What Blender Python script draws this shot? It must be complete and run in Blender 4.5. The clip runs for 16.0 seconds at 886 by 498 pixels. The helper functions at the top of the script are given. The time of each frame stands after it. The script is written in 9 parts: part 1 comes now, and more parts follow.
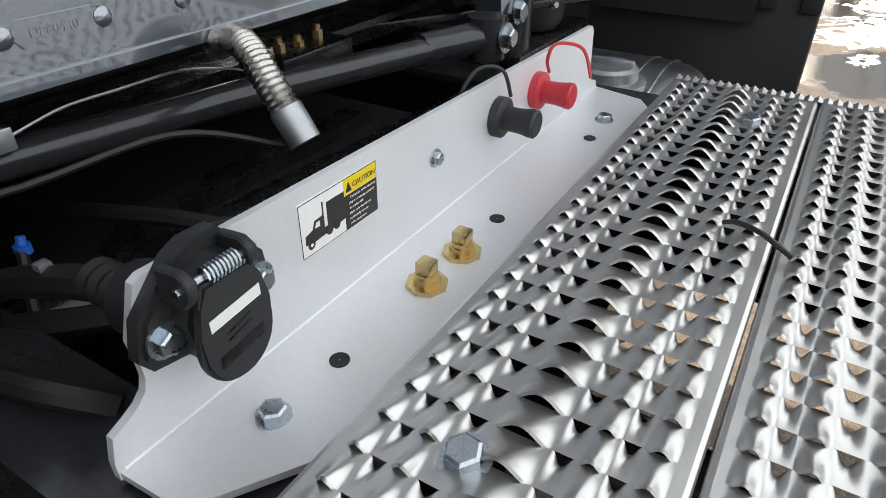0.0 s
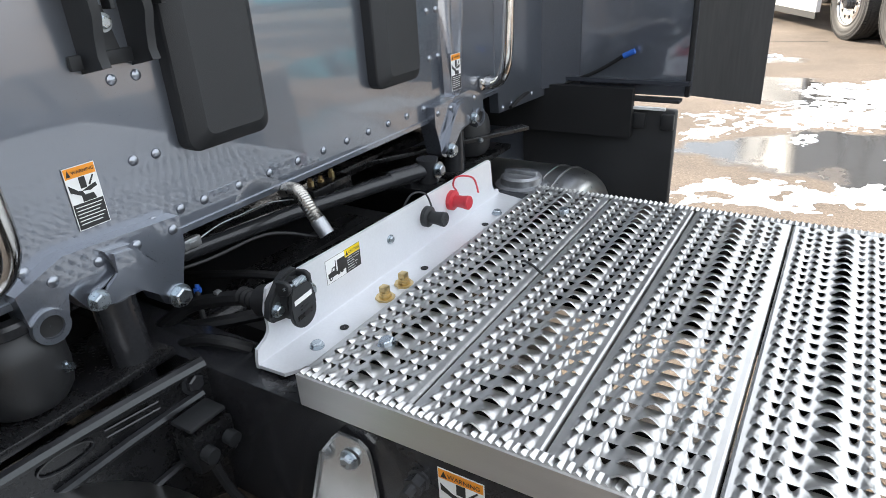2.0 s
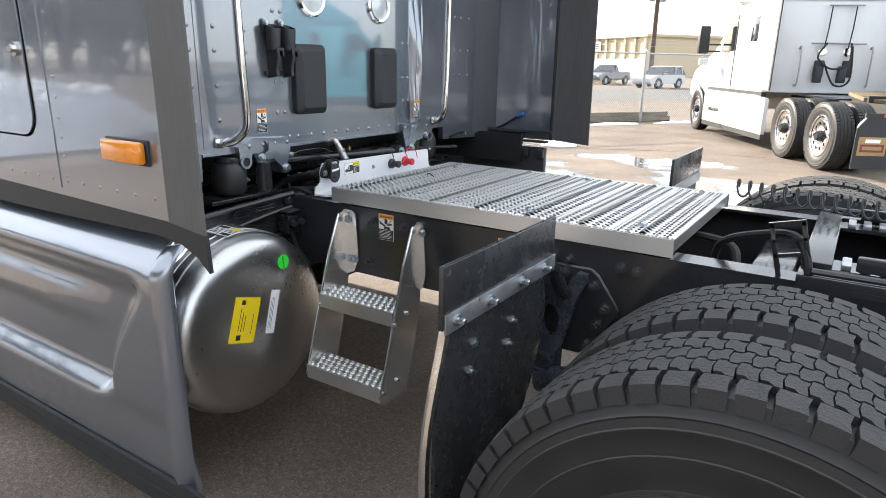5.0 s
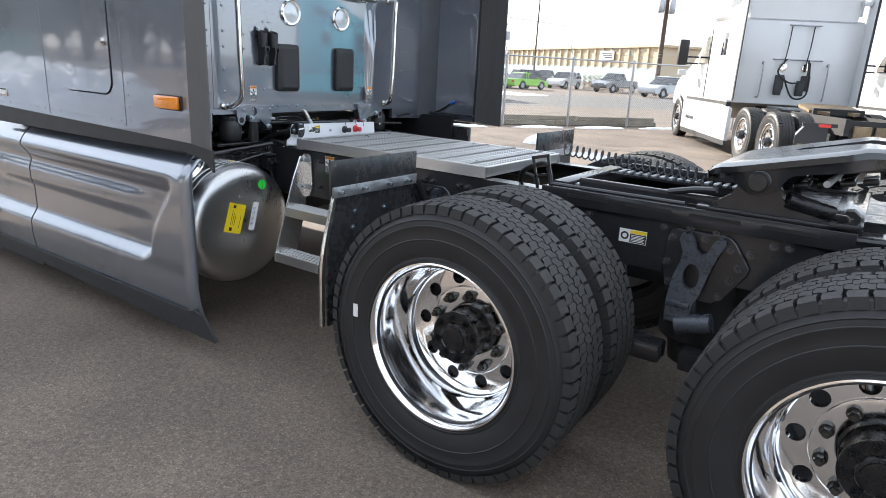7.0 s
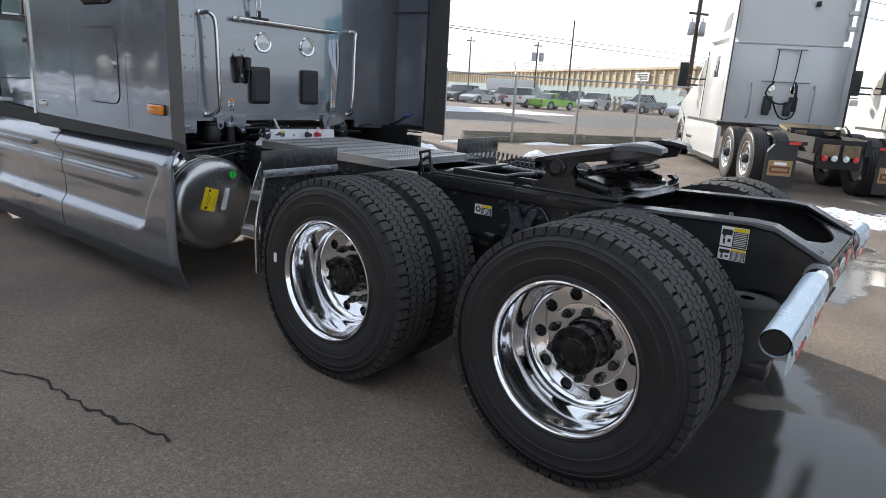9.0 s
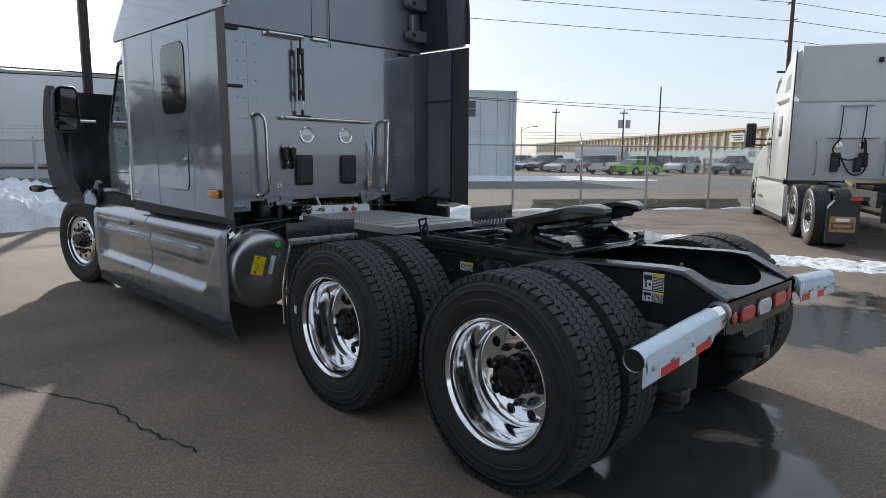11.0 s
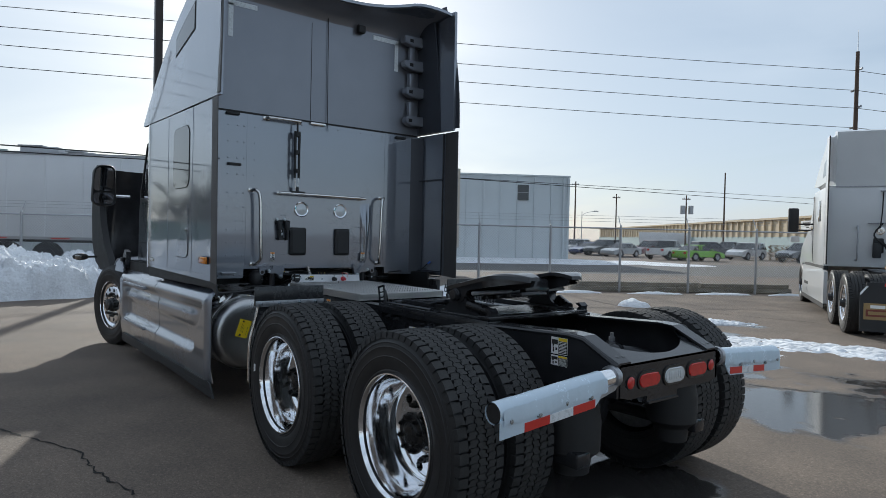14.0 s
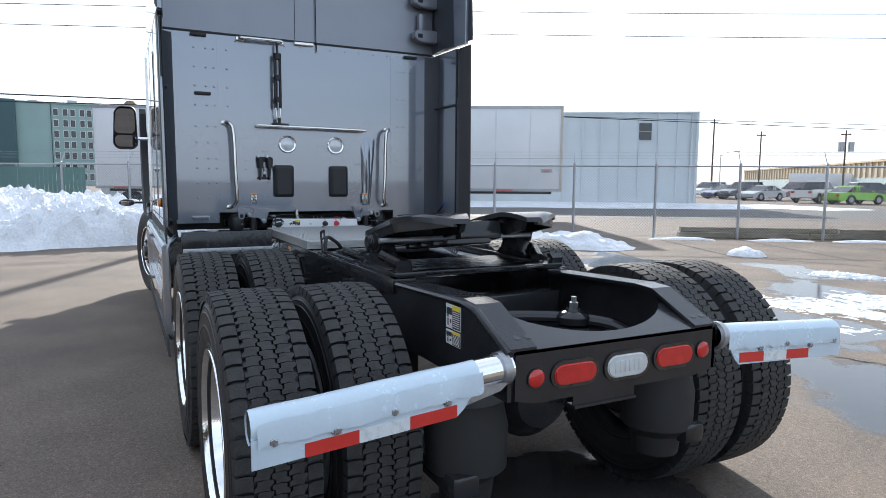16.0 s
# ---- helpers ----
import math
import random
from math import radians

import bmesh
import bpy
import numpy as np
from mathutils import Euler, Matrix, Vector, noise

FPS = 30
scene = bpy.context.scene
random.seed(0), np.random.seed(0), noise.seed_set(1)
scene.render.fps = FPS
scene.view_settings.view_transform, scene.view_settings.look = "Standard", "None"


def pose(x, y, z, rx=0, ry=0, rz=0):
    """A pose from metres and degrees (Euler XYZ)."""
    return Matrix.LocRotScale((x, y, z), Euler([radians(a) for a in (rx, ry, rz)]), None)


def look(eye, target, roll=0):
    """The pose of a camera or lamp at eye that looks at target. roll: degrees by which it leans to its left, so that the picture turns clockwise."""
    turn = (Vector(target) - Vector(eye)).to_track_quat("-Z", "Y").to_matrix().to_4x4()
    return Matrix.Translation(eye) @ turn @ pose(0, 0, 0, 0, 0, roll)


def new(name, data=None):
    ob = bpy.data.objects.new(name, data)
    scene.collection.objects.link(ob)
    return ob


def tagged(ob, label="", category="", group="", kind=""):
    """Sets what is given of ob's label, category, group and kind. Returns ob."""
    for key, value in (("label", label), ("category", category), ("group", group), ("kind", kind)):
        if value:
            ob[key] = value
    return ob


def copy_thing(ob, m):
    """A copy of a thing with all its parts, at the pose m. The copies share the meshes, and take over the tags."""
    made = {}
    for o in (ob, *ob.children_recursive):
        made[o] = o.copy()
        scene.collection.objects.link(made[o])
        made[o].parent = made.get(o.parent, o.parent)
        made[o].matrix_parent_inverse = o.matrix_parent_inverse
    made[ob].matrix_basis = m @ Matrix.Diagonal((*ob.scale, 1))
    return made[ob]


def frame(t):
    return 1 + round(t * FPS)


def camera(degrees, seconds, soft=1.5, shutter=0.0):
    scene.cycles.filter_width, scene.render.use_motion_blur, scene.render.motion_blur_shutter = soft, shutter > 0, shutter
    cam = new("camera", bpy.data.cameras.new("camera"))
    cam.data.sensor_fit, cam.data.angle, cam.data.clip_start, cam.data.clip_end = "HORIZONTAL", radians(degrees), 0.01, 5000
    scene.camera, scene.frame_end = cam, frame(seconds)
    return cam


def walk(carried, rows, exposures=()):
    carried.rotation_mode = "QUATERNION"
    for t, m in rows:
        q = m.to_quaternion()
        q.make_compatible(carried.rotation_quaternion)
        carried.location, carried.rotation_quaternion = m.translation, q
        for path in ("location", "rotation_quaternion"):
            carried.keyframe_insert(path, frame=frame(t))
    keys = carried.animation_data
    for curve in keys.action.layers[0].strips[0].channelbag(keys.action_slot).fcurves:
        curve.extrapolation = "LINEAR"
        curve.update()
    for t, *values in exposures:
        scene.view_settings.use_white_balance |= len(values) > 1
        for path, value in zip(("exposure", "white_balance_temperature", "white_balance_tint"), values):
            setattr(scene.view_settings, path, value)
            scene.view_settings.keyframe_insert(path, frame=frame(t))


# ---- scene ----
cam = camera(69.7, 16.0, 0.8, 0.0)
PATH = [
    (0, (0.472, -0.514, 1.295), (-0.401, 0.921, 0.208), 0.0),
    (0.5, (0.517, -0.551, 1.35), (-0.376, 0.897, 0.298), 0.0),
    (1, (0.571, -0.622, 1.395), (-0.349, 0.824, 0.365), 0.9),
    (1.5, (0.702, -0.758, 1.473), (-0.257, 0.698, 0.494), -1.3),
    (2, (0.856, -0.919, 1.532), (-0.124, 0.602, 0.679), -3.5),
    (2.5, (0.967, -1.032, 1.558), (-0.032, 0.537, 0.822), -4.0),
    (3, (1.039, -1.205, 1.559), (0.013, 0.409, 0.973), -3.5),
    (3.5, (1.161, -1.457, 1.536), (0.132, 0.159, 0.963), -1.9),
    (4, (1.387, -1.681, 1.526), (0.345, -0.068, 0.968), -0.5),
    (4.5, (1.651, -1.898, 1.5), (0.617, -0.28, 0.942), 1.0),
    (4.7, (1.744, -1.994, 1.478), (0.702, -0.381, 0.921), 0.8),
    (6.8, (2.861, -2.864, 1.448), (1.799, -1.263, 0.892), 3.2),
    (7, (2.965, -2.912, 1.457), (1.896, -1.313, 0.906), 3.1),
    (7.5, (3.303, -2.933, 1.452), (2.208, -1.346, 0.92), 3.0),
    (8, (3.538, -3.018, 1.446), (2.417, -1.439, 0.943), 2.9),
    (8.2, (3.651, -3.064, 1.462), (2.517, -1.498, 0.952), 2.9),
    (10.3, (4.7, -3.44, 1.505), (3.432, -1.945, 1.107), 2.0),
    (10.5, (4.775, -3.415, 1.523), (3.473, -1.942, 1.152), 1.3),
    (11, (4.975, -3.308, 1.541), (3.552, -1.934, 1.249), 0.4),
    (11.5, (5.146, -3.327, 1.576), (3.645, -2.018, 1.395), -0.0),
    (12, (5.343, -3.378, 1.625), (3.816, -2.089, 1.552), -0.0),
    (12.5, (5.504, -3.373, 1.67), (3.959, -2.103, 1.697), -0.2),
    (13, (5.649, -3.285, 1.668), (4.092, -2.031, 1.733), -0.1),
    (13.5, (5.73, -3.16, 1.544), (4.168, -1.91, 1.574), 0.8),
    (14, (5.646, -2.904, 1.473), (4.075, -1.667, 1.436), 1.3),
    (14.5, (5.572, -2.558, 1.469), (4.007, -1.318, 1.348), 1.4),
    (15, (5.525, -2.183, 1.442), (3.916, -1.007, 1.282), 1.2),
    (15.5, (5.464, -1.838, 1.404), (3.735, -0.853, 1.204), 0.6),
    (16, (5.424, -1.46, 1.405), (3.648, -0.565, 1.195), 0.4),
]
EXPO = [(0.0, 1.55, 7800, 10), (1.5, 1.82, 7400, 10), (3.5, 1.55, 7100, 10), (4.5, 1.7, 7200, 10), (7.0, 1.42, 6750, 10), (8.2, 0.98, 6720, 10), (10.5, 0.12, 6600, 8), (11.0, 0.05, 6500, 7), (11.5, 0.0, 6400, 6), (12.0, -0.37, 6300, 5), (13.0, -0.98, 6000, 5), (13.6, -0.7, 6100, 5), (14.1, -0.1, 6200, 6), (14.5, 0.28, 6170, 7), (15.0, 0.5, 6220, 8), (16.0, 0.7, 6270, 9)]
walk(cam, [(t, look(eye, target, roll)) for t, eye, target, roll in PATH], EXPO)

# ---- world and sun ----
SUN = Vector((-0.843, 0.372, 0.393)).normalized()
world = bpy.data.worlds.new("sky")
scene.world = world
world.use_nodes = True
wn, wl = world.node_tree.nodes, world.node_tree.links
sky = wn.new("ShaderNodeTexSky")
sky.sky_type, sky.sun_disc = "NISHITA", False
sky.sun_elevation, sky.sun_rotation = math.asin(SUN.z), math.atan2(SUN.x, SUN.y)
sky.dust_density, sky.air_density, sky.ozone_density = 1.2, 1.0, 2.0
tc, mp, cl = wn.new("ShaderNodeTexCoord"), wn.new("ShaderNodeMapping"), wn.new("ShaderNodeTexNoise")
mp.inputs["Scale"].default_value = (1.0, 1.0, 5.0)
cl.inputs["Scale"].default_value, cl.inputs["Detail"].default_value, cl.inputs["Distortion"].default_value = 1.6, 7.0, 0.6
ramp = wn.new("ShaderNodeValToRGB")
ramp.color_ramp.elements[0].position, ramp.color_ramp.elements[1].position = 0.3, 0.72
ramp.color_ramp.elements[0].color, ramp.color_ramp.elements[1].color = (0.45, 0.45, 0.45, 1), (0.9, 0.9, 0.9, 1)
mixer = wn.new("ShaderNodeMix")
mixer.data_type = "RGBA"
mixer.inputs[7].default_value = (7.0, 7.8, 9.0, 1)
wl.new(tc.outputs["Generated"], mp.inputs["Vector"])
wl.new(mp.outputs["Vector"], cl.inputs["Vector"])
wl.new(cl.outputs["Fac"], ramp.inputs["Fac"])
wl.new(ramp.outputs["Color"], mixer.inputs[0])
wl.new(sky.outputs["Color"], mixer.inputs[6])
wl.new(mixer.outputs[2], wn["Background"].inputs["Color"])
wn["Background"].inputs["Strength"].default_value = 0.11
sun = new("sun", bpy.data.lights.new("sun", "SUN"))
sun.data.energy, sun.data.angle, sun.data.color = 4.8, radians(0.9), (1.0, 0.94, 0.86)
sun.matrix_world = look((0, 0, 0), -SUN)

# ---- materials ----
def mat(name, color, rough=0.5, metal=0.0, vary=0.15, scale=6.0, fine=120.0, bump=0.0, bump_scale=200.0, coat=0.0, rough_vary=0.1, trans=0.0, stretch=(1, 1, 1), spec=0.5):
    m = bpy.data.materials.new(name)
    m.use_nodes = True
    n, l = m.node_tree.nodes, m.node_tree.links
    b = n["Principled BSDF"]
    b.inputs["Metallic"].default_value, b.inputs["Coat Weight"].default_value = metal, coat
    b.inputs["Coat Roughness"].default_value, b.inputs["Transmission Weight"].default_value = 0.04, trans
    b.inputs["Specular IOR Level"].default_value = spec
    co, mpg = n.new("ShaderNodeTexCoord"), n.new("ShaderNodeMapping")
    mpg.inputs["Scale"].default_value = stretch
    l.new(co.outputs["Object"], mpg.inputs["Vector"])
    big, small = n.new("ShaderNodeTexNoise"), n.new("ShaderNodeTexNoise")
    big.inputs["Scale"].default_value, big.inputs["Detail"].default_value = scale, 5.0
    small.inputs["Scale"].default_value, small.inputs["Detail"].default_value = fine, 3.0
    for t in (big, small):
        l.new(mpg.outputs["Vector"], t.inputs["Vector"])
    add = n.new("ShaderNodeMath")
    add.operation = "MULTIPLY_ADD"
    add.inputs[1].default_value = 0.6
    half = n.new("ShaderNodeMath")
    half.operation = "MULTIPLY"
    half.inputs[1].default_value = 0.4
    l.new(small.outputs["Fac"], half.inputs[0])
    l.new(big.outputs["Fac"], add.inputs[0])
    l.new(half.outputs[0], add.inputs[2])
    rng = n.new("ShaderNodeMapRange")
    rng.inputs[1].default_value, rng.inputs[2].default_value = 0.3, 0.7
    rng.inputs[3].default_value, rng.inputs[4].default_value = 1 - vary, 1 + vary
    l.new(add.outputs[0], rng.inputs[0])
    sc = n.new("ShaderNodeVectorMath")
    sc.operation = "SCALE"
    sc.inputs[0].default_value = color[:3]
    l.new(rng.outputs[0], sc.inputs["Scale"])
    l.new(sc.outputs[0], b.inputs["Base Color"])
    rr = n.new("ShaderNodeMapRange")
    rr.inputs[1].default_value, rr.inputs[2].default_value = 0.3, 0.7
    rr.inputs[3].default_value, rr.inputs[4].default_value = max(0.02, rough - rough_vary * rough), min(1, rough + rough_vary * rough)
    l.new(add.outputs[0], rr.inputs[0])
    l.new(rr.outputs[0], b.inputs["Roughness"])
    if bump:
        tex, bp = n.new("ShaderNodeTexNoise"), n.new("ShaderNodeBump")
        tex.inputs["Scale"].default_value, tex.inputs["Detail"].default_value = bump_scale, 4.0
        l.new(mpg.outputs["Vector"], tex.inputs["Vector"])
        l.new(tex.outputs["Fac"], bp.inputs["Height"])
        bp.inputs["Strength"].default_value, bp.inputs["Distance"].default_value = 1.0, bump
        l.new(bp.outputs[0], b.inputs["Normal"])
    return m


PAINT = mat("grey_metallic_paint", (0.205, 0.226, 0.268), 0.3, 0.75, 0.06, 1.5, 900, coat=1.0, bump=0.0007, bump_scale=1.6, rough_vary=0.2)
PAINT.node_tree.nodes["Principled BSDF"].inputs["Coat IOR"].default_value = 2.1
PAINT_DULL = mat("grey_satin_paint", (0.23, 0.243, 0.275), 0.3, 0.5, 0.08, 2.5, 500, coat=0.5)
NAVY = mat("dark_fairing_plastic", (0.035, 0.04, 0.052), 0.42, 0.0, 0.2, 3, 200, bump=0.0004, bump_scale=300)
EDGE = mat("rubber_edge_strip", (0.075, 0.073, 0.073), 0.5, 0.0, 0.25, 5, 150, stretch=(1, 1, 0.08))
BLACK = mat("black_chassis_paint", (0.024, 0.0245, 0.027), 0.17, 0.0, 0.3, 7, 160, bump=0.00015, bump_scale=60, rough_vary=0.5)
MATTE = mat("black_moulded_plastic", (0.018, 0.019, 0.021), 0.55, 0.0, 0.2, 10, 300, bump=0.0003, bump_scale=700)
DARK = mat("dark_underbody", (0.008, 0.008, 0.009), 0.6, 0.0, 0.4, 8, 100)
RUBBER = mat("tyre_rubber", (0.017, 0.0172, 0.018), 0.62, 0.0, 0.3, 14, 240, bump=0.0008, bump_scale=320, rough_vary=0.2)
DUSTY_TREAD = mat("dusty_tread_rubber", (0.036, 0.035, 0.034), 0.78, 0.0, 0.7, 25, 180, bump=0.003, bump_scale=200, rough_vary=0.2)
HANGER_GREY = mat("grey_primed_casting", (0.055, 0.063, 0.078), 0.3, 0.2, 0.3, 14, 90, bump=0.001, bump_scale=120, rough_vary=0.4)
BOLT_BLACK = mat("black_oxide_bolt", (0.085, 0.086, 0.092), 0.24, 0.5, 0.3, 40, 200)
SIDEWALL = mat("tyre_sidewall", (0.014, 0.0142, 0.0155), 0.5, 0.0, 0.25, 9, 200, bump=0.0003, bump_scale=90, rough_vary=0.25)
CHROME = mat("polished_aluminium", (0.93, 0.935, 0.95), 0.1, 1.0, 0.03, 8, 80, rough_vary=0.35)
STEEL = mat("stainless_steel", (0.72, 0.71, 0.69), 0.16, 1.0, 0.06, 8, 80, rough_vary=0.4)
TREADPLATE = mat("mill_finish_aluminium", (0.6, 0.595, 0.585), 0.35, 0.9, 0.06, 14, 160, rough_vary=0.15, bump=0.0003, bump_scale=60)
FASCIA_ALU = mat("brushed_aluminium_fascia", (0.7, 0.69, 0.675), 0.42, 0.85, 0.05, 5, 90, rough_vary=0.15, stretch=(1, 1, 12))
SIDE_ALU = mat("scuffed_aluminium_sheet", (0.8, 0.8, 0.79), 0.2, 0.9, 0.03, 4, 60, rough_vary=0.05)
BRUSHED = mat("satin_aluminium_sheet", (0.74, 0.75, 0.775), 0.44, 0.4, 0.05, 9, 220, bump=0.0001, bump_scale=220)
TANK = mat("spun_aluminium_tank", (0.53, 0.527, 0.52), 0.3, 1.0, 0.05, 4, 120, stretch=(1, 1, 0.4), rough_vary=0.15)
GUNMETAL = mat("dark_phosphated_steel", (0.09, 0.09, 0.088), 0.35, 0.9, 0.25, 60, 300, rough_vary=0.4)
HUB_BLACK = mat("black_hub_enamel", (0.011, 0.011, 0.012), 0.27, 0.0, 0.4, 20, 200, spec=0.4, bump=0.0002, bump_scale=60, rough_vary=0.6)
COIL = mat("grey_black_nylon_tube", (0.05, 0.053, 0.058), 0.3, 0.0, 0.1, 30, 200)
FLEX = mat("dull_stainless_flex", (0.5, 0.475, 0.44), 0.3, 1.0, 0.15, 60, 300, rough_vary=0.4)
FLAP = mat("weathered_rubber_sheet", (0.03, 0.031, 0.033), 0.26, 0.0, 0.3, 5, 40, bump=0.0004, bump_scale=12, rough_vary=0.5)
ZINC = mat("zinc_plated_steel", (0.44, 0.49, 0.53), 0.3, 1.0, 0.2, 60, 400, rough_vary=0.4)
GALV = mat("galvanised_steel", (0.4, 0.41, 0.43), 0.42, 0.8, 0.25, 25, 90, rough_vary=0.4)
BRASS = mat("yellow_brass", (0.62, 0.47, 0.24), 0.32, 1.0, 0.15, 60, 400)
RED = mat("red_rubber_cap", (0.55, 0.03, 0.045), 0.45, 0.0, 0.1, 20, 300)
LENS_RED = mat("red_lens", (0.52, 0.018, 0.016), 0.15, 0.0, 0.25, 40, 500, coat=0.6)
LENS_WHITE = mat("clear_lens", (0.62, 0.66, 0.68), 0.12, 0.2, 0.1, 40, 300, coat=0.6)
AMBER = mat("amber_lens", (0.75, 0.24, 0.02), 0.15, 0.0, 0.15, 50, 400, coat=0.6)
FILM = mat("blue_protective_film", (0.6, 0.71, 0.8), 0.24, 0.1, 0.04, 9, 90, bump=0.0014, bump_scale=14, rough_vary=0.3)
TAPE_RED = mat("red_reflective_tape", (0.6, 0.04, 0.03), 0.3, 0.0, 0.08, 40, 500)
TAPE_WHITE = mat("white_reflective_tape", (0.72, 0.76, 0.78), 0.28, 0.1, 0.06, 40, 500)
L_WHITE = mat("label_white", (0.78, 0.78, 0.77), 0.4, 0.0, 0.03, 20, 200)
L_BLACK = mat("label_black", (0.02, 0.02, 0.02), 0.4, 0.0, 0.05, 20, 200)
L_ORANGE = mat("label_orange", (0.85, 0.3, 0.03), 0.4, 0.0, 0.04, 20, 200)
L_YELLOW = mat("label_yellow", (0.85, 0.62, 0.02), 0.4, 0.0, 0.04, 20, 200)
L_GREEN = mat("label_green", (0.02, 0.72, 0.06), 0.4, 0.0, 0.04, 20, 200)
BLUE = mat("blue_fitting", (0.02, 0.14, 0.6), 0.4)
GLASS = mat("dark_window_glass", (0.02, 0.024, 0.028), 0.03, 0.0, 0.05, 4, 40, coat=0.5)
MIRROR = mat("mirror_glass", (0.24, 0.26, 0.29), 0.02, 1.0, 0.01)
SNOW = mat("old_snow", (0.76, 0.78, 0.81), 0.75, 0.0, 0.22, 1.6, 24, bump=0.03, bump_scale=16)
WHITE_TRUCK = mat("white_truck_paint", (0.62, 0.63, 0.635), 0.3, 0.0, 0.06, 2, 60, coat=0.6)
WHITE_SHEET = mat("white_trailer_sheet", (0.72, 0.74, 0.76), 0.38, 0.0, 0.07, 0.8, 30)
SHED = mat("pale_metal_cladding", (0.55, 0.59, 0.61), 0.45, 0.1, 0.08, 0.4, 20)
TAN = mat("tan_metal_cladding", (0.52, 0.42, 0.28), 0.6, 0.0, 0.1, 0.15, 6)
CONCRETE = mat("painted_concrete", (0.4, 0.5, 0.5), 0.7, 0.0, 0.1, 0.5, 9)
WOOD = mat("weathered_timber", (0.2, 0.18, 0.14), 0.85, 0.0, 0.6, 2.5, 22, stretch=(1, 1, 4), bump=0.02, bump_scale=14)
GREEN_SLAT = mat("teal_green_slats", (0.07, 0.2, 0.19), 0.6, 0.0, 0.15, 1.5, 20)
OFFICE_GREEN = mat("grey_green_render", (0.3, 0.42, 0.4), 0.75, 0.0, 0.1, 0.2, 5)
OFFICE_DARK = mat("dark_teal_cladding", (0.045, 0.1, 0.11), 0.4, 0.0, 0.15, 0.3, 5)
POLE_WOOD = mat("creosoted_pole", (0.09, 0.06, 0.045), 0.85, 0.0, 0.3, 3, 50, stretch=(6, 6, 1))
POLE_BROWN = mat("dark_brown_metal_pole", (0.03, 0.022, 0.02), 0.4, 0.3, 0.15, 3, 50)
RUST = mat("rusty_greased_plate", (0.2, 0.145, 0.085), 0.6, 0.3, 0.6, 6, 60)
BARK = mat("tree_bark", (0.07, 0.055, 0.045), 0.9, 0.0, 0.3, 6, 50)
TEAL = mat("turquoise_paint", (0.05, 0.4, 0.52), 0.3, 0.0, 0.08, 2, 60, coat=0.6)


